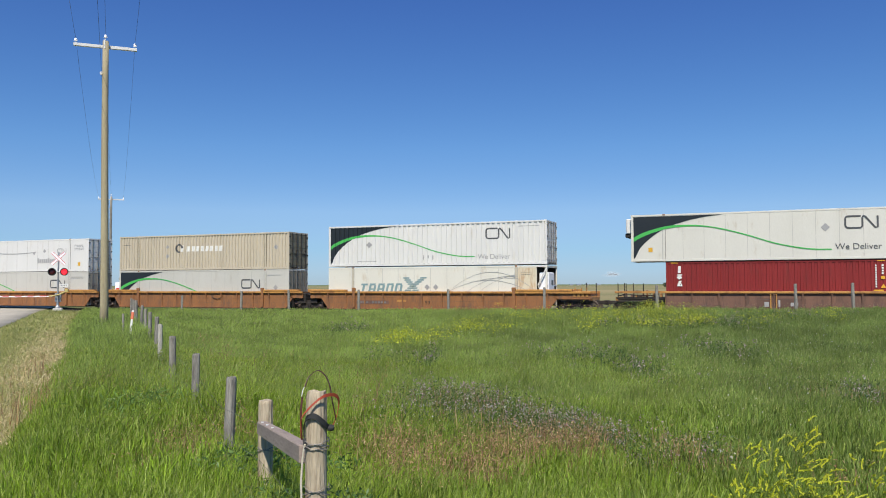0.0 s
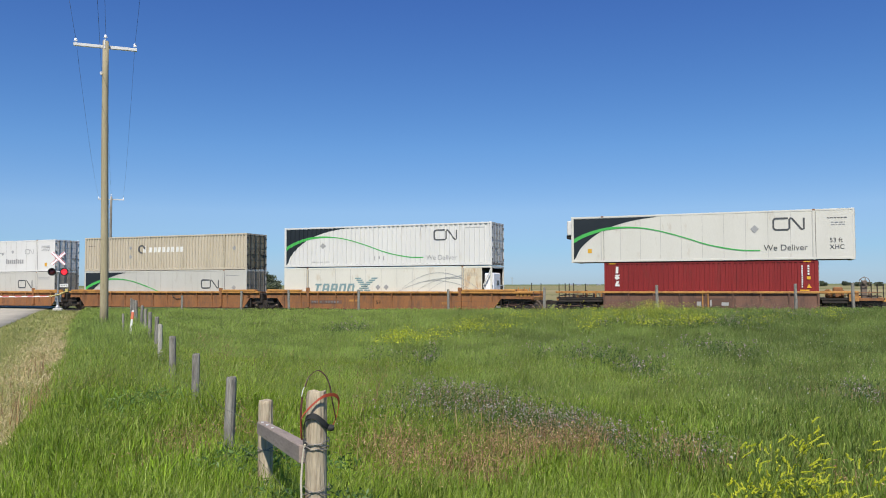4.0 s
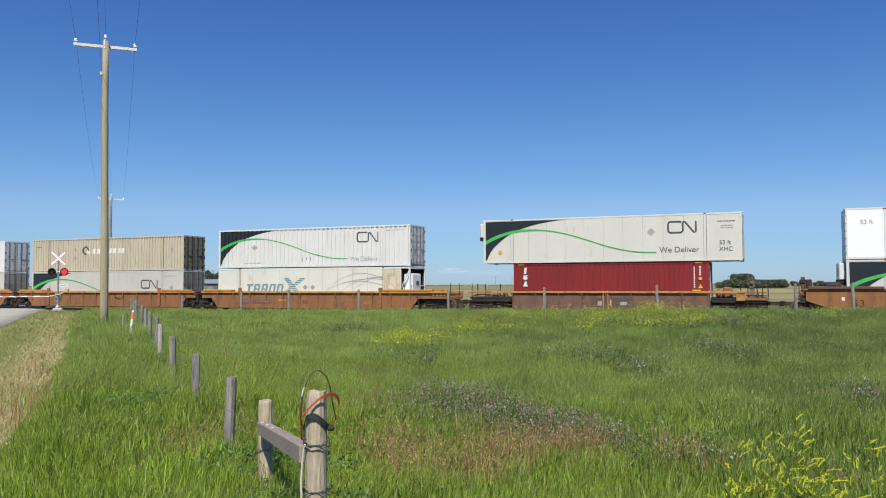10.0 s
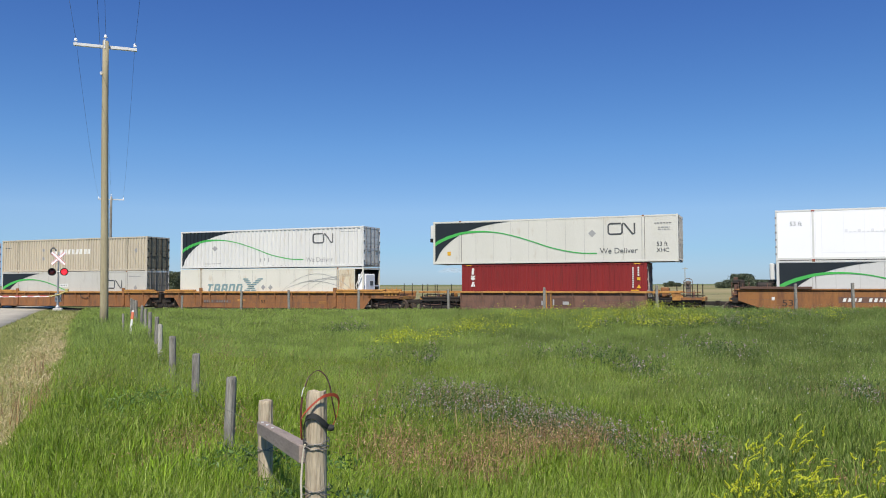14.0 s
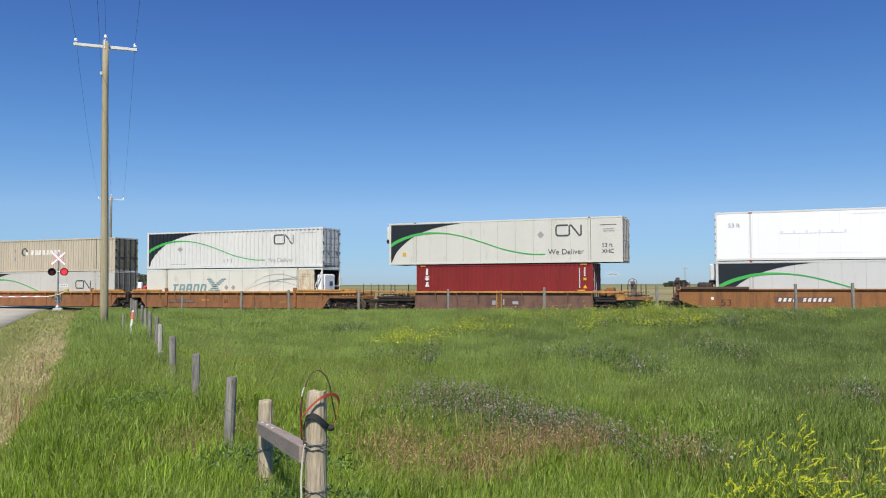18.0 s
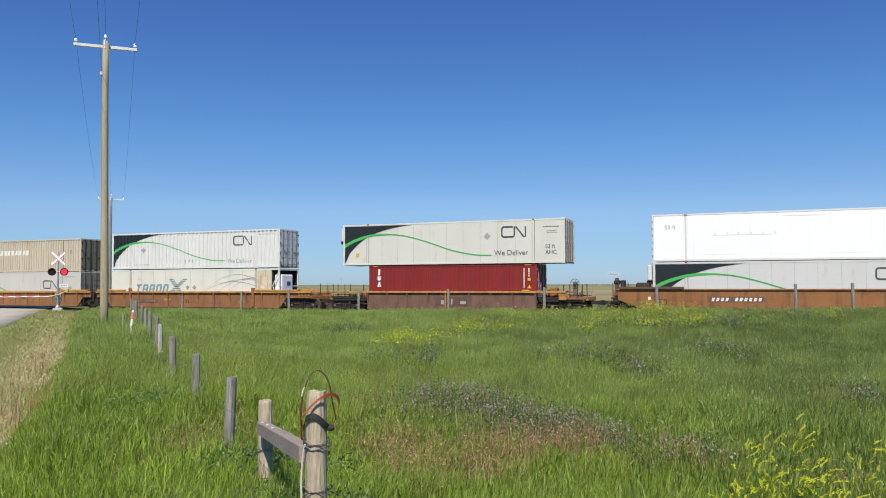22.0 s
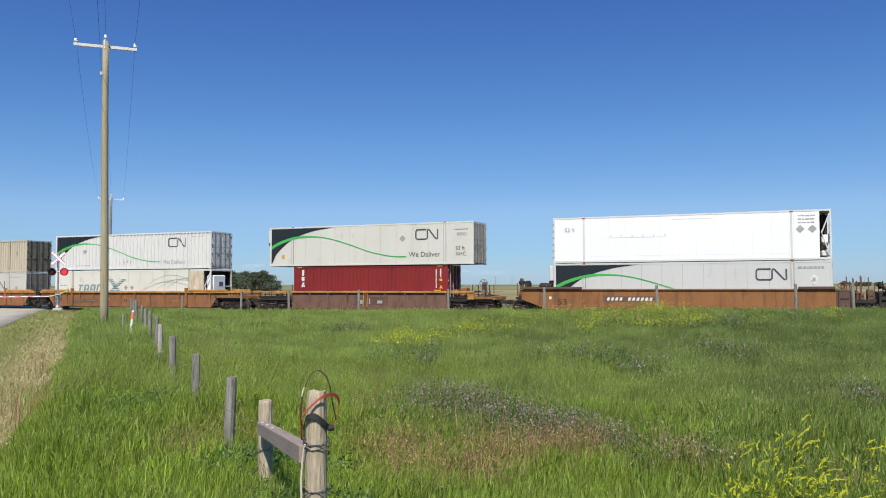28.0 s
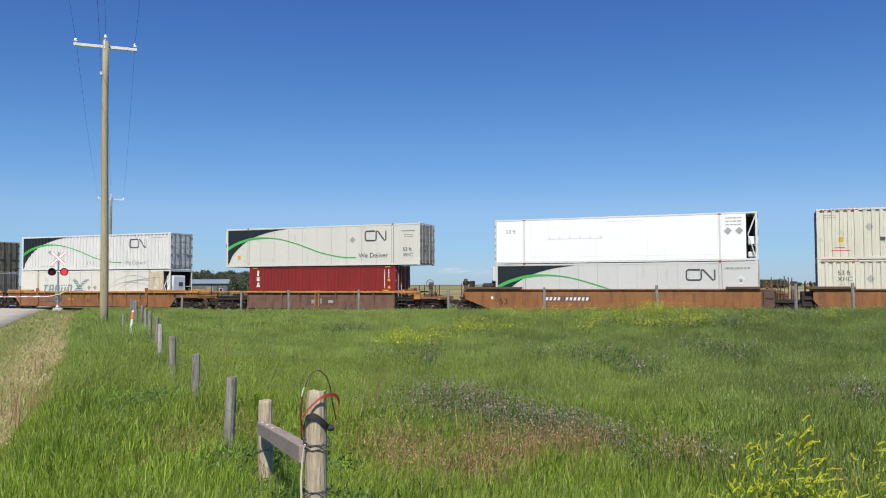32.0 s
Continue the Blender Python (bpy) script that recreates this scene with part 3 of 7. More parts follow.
def band(x0, x1, low, high, yside, period, depth, z1=99.0, z0=-99.0, step=0.12, proud=0.005):
    """A painted shape on the near wall between two height functions, following the ribs."""
    xs = sorted(set(rib_stations(x0, x1, period) if depth else []) | set(np.round(np.arange(x0, x1, step), 4)) | {x1})
    verts, faces = [], []
    for x in xs:
        y = yside + (corrugation(x, period, depth) if depth else 0) - proud
        lo, hi = max(z0, min(z1, low(x))), max(z0, min(z1, high(x)))
        verts += [(x, y, lo), (x, y, max(lo, hi))]
    for i in range(len(xs) - 1):
        a = i * 2
        faces.append((a, a + 2, a + 3, a + 1))
    return mesh_of("band", verts, faces)


def plates(rects, y, proud=0.005, bm=None):
    """Flat film shapes on the near wall: quadrilaterals given by four (x, z) corners."""
    bm = bm or bmesh.new()
    for q in rects:
        bm.faces.new([bm.verts.new((x, y - proud, z)) for x, z in q])
    bmesh.ops.recalc_face_normals(bm, faces=bm.faces)
    for f in bm.faces:
        if f.normal.y > 0:
            f.normal_flip()
    return bm


def rect(x0, x1, z0, z1, lean=0.0):
    return [(x0, z0), (x1, z0), (x1 + lean, z1), (x0 + lean, z1)]


def diamond(x, z, r):
    return [(x - r, z), (x, z - r), (x + r, z), (x, z + r)]


def lettering(name, words, size, x, z, y, mat, parent, label="", squeeze=1.0):
    c = bpy.data.curves.new(name, "FONT")
    c.body = words
    c.size = size
    tmp = bpy.data.objects.new(name, c)
    scene.collection.objects.link(tmp)
    me = bpy.data.meshes.new_from_object(tmp)
    bpy.data.objects.remove(tmp)
    me.materials.clear()
    me.transform(Matrix(((squeeze, 0, 0, x), (0, 0, -1, y - 0.006), (0, 1, 0, z), (0, 0, 0, 1))))
    return tagged(finish(name, me, mat, parent, label), kind="stuff")


def ribbon_mark(parent, x, z, w, h, y, mat):
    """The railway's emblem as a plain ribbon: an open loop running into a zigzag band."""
    t = h * 0.15
    bm = bmesh.new()
    mid = x + w * 0.50
    # open loop
    c = h * 0.24
    outer, inner = [], []
    path = [(mid - t * 0.2, z + h), (x + c, z + h)]
    for k in range(7):
        a = math.pi / 2 + k * math.pi / 12
        path.append((x + c + c * math.cos(a), z + h - c + c * math.sin(a)))
    for k in range(7):
        a = math.pi + k * math.pi / 12
        path.append((x + c + c * math.cos(a), z + c + c * math.sin(a)))
    path += [(mid - t * 0.4, z), (mid + t * 0.5, z + t * 0.9), (mid + t * 0.5, z + h - t * 0.9), (mid + t * 1.1, z + h), (mid + t * 1.9, z + h - t * 0.2),
             (x + w - t * 1.6, z + t * 0.5), (x + w - t, z), (x + w, z + t * 0.3), (x + w, z + h)]
    pts = [Vector((px, 0, pz)) for px, pz in path]
    prev = None
    for i, p in enumerate(pts):
        d = (pts[min(i + 1, len(pts) - 1)] - pts[max(i - 1, 0)]).normalized()
        nrm = Vector((-d.z, 0, d.x)) * t * 0.5
        cur = [bm.verts.new((p.x + nrm.x, y - 0.006, p.z + nrm.z)), bm.verts.new((p.x - nrm.x, y - 0.006, p.z - nrm.z))]
        if prev:
            bm.faces.new((prev[0], cur[0], cur[1], prev[1]))
        prev = cur
    for f in bm.faces:
        f.normal_update()
        if f.normal.y > 0:
            f.normal_flip()
    return part("emblem", bm, mat, parent, "dark grey ribbon emblem")


def drape(ob, period, depth, names):
    """Lays flat films down onto a ribbed wall: cut along the ribs and pressed to the sheet."""
    for c in ob.children:
        if c.name.split(".")[0] not in names:
            continue
        bm = bmesh.new()
        bm.from_mesh(c.data)
        xs = [v.co.x for v in bm.verts]
        for x in rib_stations(min(xs), max(xs), period)[1:-1]:
            bmesh.ops.bisect_plane(bm, geom=bm.verts[:] + bm.edges[:] + bm.faces[:], plane_co=(x, 0, 0), plane_no=(1, 0, 0))
        for v in bm.verts:
            v.co.y += 0.012 + corrugation(v.co.x, period, depth)
        bm.to_mesh(c.data)
        bm.free()


STRIPE = [(0.05, 1.30), (0.5, 1.56), (1.18, 1.83), (2.2, 2.09), (3.34, 2.16), (4.47, 2.08), (5.57, 1.85), (6.93, 1.44), (8.25, 0.99), (9.55, 0.70), (10.32, 0.60), (11.21, 0.58)]
CORNER = [(0.05, 0.06), (0.27, 0.30), (0.52, 0.80), (0.96, 1.27), (1.54, 1.72), (2.2, 2.09), (3.06, 2.38), (3.91, 2.58), (4.89, 2.72), (5.85, 2.80)]


def swoosh(box_ob, y, period, depth, tall, x_in=0.16):
    def stripe_w(x):
        return 0.125 - 0.09 * min(1, max(0, x - 0.3) / 4.0)
    top = tall - 0.13
    me = band(x_in, 5.75, lambda x: curve_at(CORNER, x), lambda x: top, y, period, depth, top)
    finish("corner_film", me, DARK, box_ob, "charcoal curved corner film")
    me = band(x_in, 11.2, lambda x: curve_at(STRIPE, x) - stripe_w(x), lambda x: curve_at(STRIPE, x) + stripe_w(x), y, period, depth, top, proud=0.009)
    finish("stripe", me, GREEN, box_ob, "bright green sweeping stripe")


def door_end(ob, x, tall, wide, mat, rods=STEEL, sign=1):
    """Two leaf doors at an end of a container with four lock rods, cams, handles and hinges."""
    h = wide / 2 - 0.10
    for y0, y1 in ((-h, -0.012), (0.012, h)):
        bm = box(x - 0.05 * sign, x - 0.015 * sign, y0, y1, 0.16, tall - 0.14) if sign > 0 else box(x + 0.015, x + 0.05, y0, y1, 0.16, tall - 0.14)
        for k in range(5):
            z = 0.30 + k * (tall - 0.55) / 5
            box(min(x - 0.015 * sign, x - 0.002 * sign), max(x - 0.015 * sign, x - 0.002 * sign), y0 + 0.06, y1 - 0.06, z, z + (tall - 0.55) / 5 - 0.16, 0.0, bm)
        door = part("door", bm, mat, ob)
        for y in (y0 + (y1 - y0) * 0.27, y0 + (y1 - y0) * 0.75):
            bm = tube([(x + 0.028 * sign, y, 0.08), (x + 0.028 * sign, y, tall - 0.06)], 0.022, 6)
            for z in (0.16, tall * 0.5, tall - 0.16):
                box(min(x, x + 0.05 * sign), max(x, x + 0.05 * sign), y - 0.05, y + 0.05, z - 0.05, z + 0.05, 0, bm)
            part("lock_rod", bm, rods, door)
        bm = box(min(x, x + 0.045 * sign), max(x, x + 0.045 * sign), (y0 + y1) / 2 - 0.05, (y0 + y1) / 2 + 0.32, 1.10, 1.15)
        part("door_handle", bm, rods, door)
        for k in range(4):
            yy = y0 if y0 < -0.1 else y1
            z = 0.35 + k * (tall - 0.75) / 3
            part("hinge", box(min(x - 0.02 * sign, x + 0.03 * sign), max(x - 0.02 * sign, x + 0.03 * sign), yy - 0.07, yy + 0.07, z, z + 0.10), rods, door)
    part("gasket", box(min(x - 0.06 * sign, x - 0.008 * sign), max(x - 0.06 * sign, x - 0.008 * sign), -0.011, 0.011, 0.16, tall - 0.14), RUBBER, ob)


def container(a, z, wall, trim, label, length=LONG, wide=WIDE, tall=TALL, period=0.36, depth=0.034, posts=True, doors="right", front=None, bay=0.0,
              seams=(), leaf=None, rods=JOINT, group="containers on the well cars"):
    """An intermodal box: corner posts, rails, ribbed or flat walls, roof, floor, ends, and lifting posts at the forty-foot marks on long boxes."""
    ob = thing("shipping_container", train_pose(a, z), label, "container", group)
    movers.append((ob, a, z))
    h = wide / 2
    L = length
    wall_end = L - bay
    me = side_sheet(0.09, wall_end - (0.09 if not bay else 0), 0.15, tall - 0.11, -h + 0.012, period, depth)
    finish("side_panel", me, wall, ob)
    me = side_sheet(0.09, wall_end - (0.09 if not bay else 0), 0.15, tall - 0.11, h - 0.012, period, depth)
    finish("side_panel", me, wall, ob)
    for y in (-h, h - 0.09):
        part("bottom_rail", box(0.10, L - 0.10, y, y + 0.09, 0.02, 0.15, 0.008), trim, ob)
        part("top_rail", box(0.10, L - 0.10, y, y + 0.09, tall - 0.11, tall - 0.005, 0.008), trim, ob)
        for x in (0.0, L - 0.11):
            part("corner_post", box(x, x + 0.11, y, y + 0.09, 0.0, tall, 0.01), trim, ob)
        if posts:
            for x in (1.98, 14.06):
                part("lifting_post", box(x - 0.055, x + 0.055, y + (0.009 if depth else -0.003) if y < 0 else y, y + (0.082 if y > 0 else 0.09), 0.0, tall + 0.008, 0.01), trim, ob)
        for x in (0, L - 0.18):
            for zz in (0, tall - 0.12):
                part("corner_casting", box(x - 0.004, x + 0.182, (y if y < 0 else y - 0.07) - 0.004, (y + 0.16 if y < 0 else y + 0.09) + 0.004, zz - 0.004, zz + 0.124, 0.012), trim, ob)
    bm = box(0.02, L - 0.02, -h + 0.05, h - 0.05, tall - 0.05, tall - 0.012)
    if depth:
        for k in range(int(L / 0.5) - 1):
            box(0.4 + k * 0.5, 0.62 + k * 0.5, -h + 0.16, h - 0.16, tall - 0.012, tall + 0.006, 0, bm)
    part("roof", bm, wall, ob)
    part("underframe", box(0.05, wall_end, -h + 0.07, h - 0.07, 0.03, 0.16), BLACKIRON, ob)
    for sgn, x in ((-1, 0.0), (1, L)):
        at = wall_end if sgn > 0 else 0.0
        side = "right" if sgn > 0 else "left"
        if doors == side:
            door_end(ob, x, tall, wide, leaf or wall, BLACKIRON if leaf is OLIVE else rods, sgn)
        else:
            ys = rib_stations(-h + 0.09, h - 0.09, 0.38)
            verts, faces = [], []
            for yy in ys:
                xx = at - sgn * (0.012 + corrugation(yy + 9.5, 0.38, 0.03))
                verts += [(xx, yy, 0.15), (xx, yy, tall - 0.11), (at - sgn * 0.07, yy, 0.15), (at - sgn * 0.07, yy, tall - 0.11)]
            for i in range(len(ys) - 1):
                q0, q1 = i * 4, i * 4 + 4
                fs = [(q0, q1, q1 + 1, q0 + 1), (q0 + 2, q0 + 3, q1 + 3, q1 + 2), (q0 + 1, q1 + 1, q1 + 3, q0 + 3), (q0, q0 + 2, q1 + 2, q1)]
                faces += [q if sgn > 0 else q[::-1] for q in fs]
            finish("end_wall", mesh_of("end_wall", verts, faces), front or wall, ob)
        part("end_sill", box(x if sgn < 0 else x - 0.09, x + 0.09 if sgn < 0 else x, -h + 0.1, h - 0.1, 0.01, 0.15), trim, ob)
        part("end_header", box(x if sgn < 0 else x - 0.09, x + 0.09 if sgn < 0 else x, -h + 0.1, h - 0.1, tall - 0.13, tall - 0.01), trim, ob)
    if seams:
        for x in seams:
            part("panel_seam", box(x - 0.009, x + 0.009, -h + 0.005, -h + 0.03, 0.16, tall - 0.12), JOINT, ob)
        for x in (1.98, 14.06):
            for q in (-0.085, 0.085):
                part("panel_seam", box(x + q - 0.016, x + q + 0.016, -h + 0.004, -h + 0.03, 0.16, tall - 0.12), DIM if q > 0 else JOINT, ob)
            part("lift_casting", box(x - 0.075, x + 0.075, -h - 0.004, -h + 0.10, tall - 0.09, tall + 0.012, 0.01), RUSTY, ob, "rusty lifting casting")
    return ob


def small_print(ob, x, z, w, rows, y, mat=FAINT, gap=0.13, h=0.05):
    """Small print that cannot be read, as bars."""
    quads = []
    for r in range(rows):
        q = x
        rnd = random.Random(int(x * 100) + r)
        while q < x + w:
            l = rnd.uniform(0.07, 0.22)
            quads.append(rect(q, min(q + l, x + w), z - r * gap - h, z - r * gap))
            q += l + 0.05
    tagged(part("small_print", plates(quads, y), mat, ob, "rows of small grey print"), kind="stuff")


def reefer_unit(ob, x, z0, z1, sgn, wide=1.9, deep=0.36):
    """Cooling unit hung on an end: white housing, dark grille and a lower motor box."""
    a, b = sorted((x, x + sgn * deep))
    unit = part("cooling_unit", box(a, b, -wide / 2, wide / 2, z0 + 0.22, z1, 0.05), WHITE, ob, "white cooling unit housing")
    a2, b2 = sorted((x + sgn * 0.02, x + sgn * (deep + 0.06)))
    part("motor_box", box(a2, b2, -wide / 2 + 0.10, wide / 2 - 0.25, z0, z0 + 0.24, 0.03), BLACKIRON, unit, "black motor box")
    for k in range(6):
        zz = z0 + 0.45 + k * 0.08
        a3, b3 = sorted((x + sgn * deep, x + sgn * (deep + 0.012)))
        part("grille_slat", box(a3, b3, -wide / 2 + 0.2, wide / 2 - 0.2, zz, zz + 0.035), LETTER, unit)
    return unit


FLAT = dict(period=1.2, depth=0.0)
SEAMS = [3.1 + 1.217 * k for k in range(9)]
Y = -HALF

# car A: white refrigerated boxes
lowA = container(-47.9, 0.38, DUSTY, DUSTY, "dusty white refrigerated container with a dark emblem, in the well", seams=SEAMS, tall=2.80, leaf=DOORGREY, rods=DIM, **FLAT)
swoosh(lowA, Y, 1.2, 0.0, 2.80)
ribbon_mark(lowA, 11.95, 1.45, 1.62, 0.62, Y, LETTER)
small_print(lowA, 14.3, 2.35, 1.3, 2, Y)
upA = container(-47.9, 3.19, WHITE, WHITE, "bright white refrigerated container with faded lettering, on top", seams=SEAMS, tall=2.72, rods=DIM, **FLAT)
finish("stripe", band(3.0, 10.2, lambda x: 1.95 - (x - 3.0) * 0.168 + 0.018 * (x - 3.0) ** 2 - 0.03, lambda x: 1.95 - (x - 3.0) * 0.168 + 0.018 * (x - 3.0) ** 2 + 0.03, Y, 1.2, 0), FAINT, upA, "thin grey sweeping stripe")
part("faded_mark", plates([rect(10.4 + k * 0.24, 10.58 + k * 0.24, 0.72, 1.06 + (0.08 if k in (0, 5) else 0)) for k in range(9)], Y), FAINT, upA, "faded grey lettering bars")["kind"] = "stuff"
ribbon_mark(upA, 12.7, 1.55, 0.95, 0.36, Y, FAINT)
part("placard", plates([diamond(11.2, 1.75, 0.17)], Y), FAINT, upA, "grey diamond placard")
part("placard", plates([diamond(10.0, 1.55, 0.14)], Y), FAINT, upA, "grey diamond placard")
small_print(upA, 14.6, 2.2, 1.0, 4, Y)
part("decal", plates([rect(15.0, 15.25, 0.45, 0.75)], Y), YELLOWMARK, upA, "yellow decal")

# car B: beige ribbed box over a dusty white one
lowB = container(-28.4, 0.36, DUSTY, DUSTY, "dusty white refrigerated container with charcoal and green swoosh, in the well", seams=SEAMS, tall=2.80, leaf=DOORDARK, rods=DIM, **FLAT)
swoosh(lowB, Y, 1.2, 0.0, 2.80)
ribbon_mark(lowB, 11.97, 1.42, 1.60, 0.62, Y, LETTER)
small_print(lowB, 14.3, 2.4, 1.2, 1, Y)
part("placard", plates([diamond(15.0, 1.45, 0.2)], Y), FAINT, lowB, "grey diamond placard")
upB = container(-28.4, 3.17, BEIGE, BEIGE, "faded beige ribbed steel container with worn white lettering", tall=2.76, period=0.28, depth=0.062, leaf=OLIVE)
bm = bmesh.new()
for k in range(18):
    a0, a1 = k * math.tau / 18, (k + 1) * math.tau / 18
    if k < 14:
        for r0, r1 in ((0.22, 0.36),):
            plates([[(6.0 + r0 * math.cos(a0), 1.72 + r0 * math.sin(a0)), (6.0 + r1 * math.cos(a0), 1.72 + r1 * math.sin(a0)), (6.0 + r1 * math.cos(a1), 1.72 + r1 * math.sin(a1)), (6.0 + r0 * math.cos(a1), 1.72 + r0 * math.sin(a1))]], Y, 0.006, bm)
part("ring_mark", bm, LETTER, upB, "dark open ring emblem")
part("faded_mark", plates([rect(6.15, 6.4, 1.45, 1.95, 0.05)] + [rect(6.75 + k * 0.44, 7.04 + k * 0.44, 1.45, 1.86, 0.05) for k in range(8)], Y), CHALK, upB, "worn white lettering blocks")["kind"] = "stuff"
part("placard", plates([diamond(4.85, 1.84, 0.15)], Y), FAINT, upB, "grey diamond placard")
part("placard", plates([diamond(4.85, 1.12, 0.18)], Y), FAINT, upB, "grey diamond placard")
part("placard", plates([diamond(15.0, 1.65, 0.18)], Y), FAINT, upB, "grey diamond placard")
small_print(upB, 0.4, 2.1, 0.7, 1, Y, LETTER)

drape(upB, 0.28, 0.062, ("ring_mark", "faded_mark", "placard", "small_print"))
for x in (1.98, 14.06):
    for q in (-0.07, 0.07):
        part("panel_seam", box(x + q - 0.014, x + q + 0.014, -HALF + 0.006, -HALF + 0.05, 0.16, 2.64), OLIVE, upB)

# car C: white ribbed box with swoosh over a cream box with teal lettering
lowC = container(-8.9, 0.38, CREAM, CREAM, "cream refrigerated container with teal lettering and arc lines, in the well", seams=SEAMS, tall=2.84, doors="none", bay=0.72, **FLAT)
# worn letter shapes as slanted bars
quads = []
for k, (w0, notch) in enumerate(((0.66, 0), (0.60, 1), (0.62, 1), (0.64, 2), (0.60, 3))):
    x = 2.50 + k * 0.68
    quads += [rect(x + 0.14, x + w0, 1.58, 1.70, 0.04), rect(x + (0.16 if k == 0 else 0.0), x + (0.34 if k == 0 else 0.17), 1.05, 1.575, 0.13)]
    if notch:
        quads += [rect(x + 0.38, x + 0.55, 1.05, 1.575, 0.12)]
    if notch == 1:
        quads += [rect(x + 0.22, x + 0.42, 1.26, 1.36, 0.02)]
for k in range(8):
    f = k / 7
    z = 1.05 + 0.98 * f
    for c in (6.98 - 0.85 * f, 6.08 + 1.35 * f):
        quads += [rect(c - 0.24, c + 0.24, z, z + 0.085, 0.03)]
part("worn_lettering", plates(quads, Y), TEAL, lowC, "slanted teal lettering bars")["kind"] = "stuff"
part("placard", plates([diamond(7.72, 1.44, 0.2)], Y), FAINT, lowC, "grey diamond placard")
part("placard", plates([diamond(8.36, 1.44, 0.2)], Y), FAINT, lowC, "grey diamond placard")


def arc_lines(ob, arcs, z0, y, mat):
    """Thin printed arcs, each from x0 to x1 with its crown at a height and at a share of the way."""
    for x0, x1, top, share, t0, t1 in arcs:
        bm = bmesh.new()
        prev = None
        for k in range(31):
            t = t0 + (t1 - t0) * k / 30
            q = t ** (math.log(0.5) / math.log(share))
            x, z = x0 + (x1 - x0) * t, z0 + top * math.sin(math.pi * q) ** 0.8
            cur = [bm.verts.new((x, y - 0.006, z)), bm.verts.new((x + 0.012, y - 0.006, z + 0.024))]
            if prev:
                bm.faces.new((prev[0], cur[0], cur[1], prev[1]))
            prev = cur
        bmesh.ops.recalc_face_normals(bm, faces=bm.faces)
        part("arc_line", bm, mat, ob, "thin grey-green arc line")


for x in (1.93, 14.01):
    part("post_stain", box(x, x + 0.10, -HALF - 0.0045, -HALF + 0.02, 0.3, 2.76), BEIGE, lowC, "rust-stained lifting post")
arc_lines(lowC, ((9.3, 15.4, 1.36, 0.5, 0, 1), (9.2, 17.0, 0.98, 0.5, 0, 0.62), (10.6, 16.6, 1.08, 0.5, 0, 0.58), (11.5, 17.5, 1.2, 0.5, 0, 0.42), (8.6, 15.0, 0.82, 0.55, 0.35, 1)), 1.05, Y, FAINT)
finish("stained_panel", band(14.16, 15.40, lambda x: 0.16, lambda x: 2.70, Y, 1.2, 0), STAINED, lowC, "tan end panel streaked with rust")
small_print(lowC, 14.4, 2.4, 0.7, 2, Y)
upC = container(-8.9, 3.28, WHITE, WHITE, "white ribbed steel container with charcoal corner and green stripe, on top", posts=False, period=0.36, depth=0.060, leaf=WHITE, rods=DIM)
part("lifting_post", box(14.0, 14.12, Y + 0.009, Y + 0.09, 0.0, TALL + 0.008, 0.01), WHITE, upC)
swoosh(upC, Y + 0.012, 0.36, 0.060, TALL)
ribbon_mark(upC, 12.0, 1.76, 1.62, 0.66, Y, LETTER)
lettering("slogan", "We Deliver", 0.47, 11.4, 0.40, Y, FAINT, upC, "grey slogan lettering")
part("placard", plates([diamond(3.25, 1.52, 0.24)], Y), FAINT, upC, "grey diamond placard")
small_print(upC, 2.35, 0.38, 1.5, 1, Y)
small_print(upC, 14.25, 2.55, 1.4, 1, Y)
for k in range(3):
    part("dent_mark", plates([rect(7.4 + k * 0.35, 7.47 + k * 0.35, 0.42 + 0.1 * (k == 1), 0.72)], Y), FAINT, upC)

drape(upC, 0.36, 0.060, ("emblem", "slogan", "placard", "small_print", "dent_mark"))

# car R: long white refrigerated box over a short red one
lowR = container(14.66, 0.45, REDBOX, REDBOX, "dark red ribbed steel container, forty feet long, in the well", 12.19, 2.44, 2.88, 0.30, 0.036, False)
Yr = -1.22
quads = []
quads += [rect(0.70, 0.86, 2.20, 2.62, 0.03), [(0.62, 1.92), (0.78, 1.80), (0.96, 1.90), (0.80, 2.14)], rect(0.64, 0.95, 2.05, 2.12, 0.02), rect(0.64, 0.80, 1.40, 1.72, 0.12), [(0.80, 1.40), (0.96, 1.40), (0.90, 1.58)]]
part("worn_lettering", plates(quads, Yr), CHALK, lowR, "upright white lettering shapes")["kind"] = "stuff"
quads = [rect(11.30, 11.38, 1.32 + k * 0.13, 1.41 + k * 0.13) for k in range(10)] + [rect(11.62, 11.72, 2.05 + k * 0.15, 2.15 + k * 0.15) for k in range(4)]
part("small_print", plates(quads, Yr), CHALK, lowR, "columns of white print")["kind"] = "stuff"
part("decal", plates([rect(11.58, 11.78, 1.78, 1.95), [(11.55, 1.28), (11.83, 1.28), (11.69, 1.52)], rect(0.3, 0.7, 2.78, 2.83), rect(11.4, 11.8, 2.78, 2.83), rect(11.2, 11.7, 1.12, 1.19)], Yr), YELLOWMARK, lowR, "yellow warning decals")
upR = container(12.6, 3.35, IVORY, IVORY, "long ivory refrigerated container with charcoal corner and green stripe, on top", seams=SEAMS, tall=2.90, leaf=DOORGREY, **FLAT)
swoosh(upR, Y, 1.2, 0.0, 2.90)
ribbon_mark(upR, 11.92, 1.76, 1.62, 0.66, Y, LETTER)
lettering("slogan", "We Deliver", 0.49, 11.38, 0.56, Y, LETTER, upR, "dark grey slogan lettering")
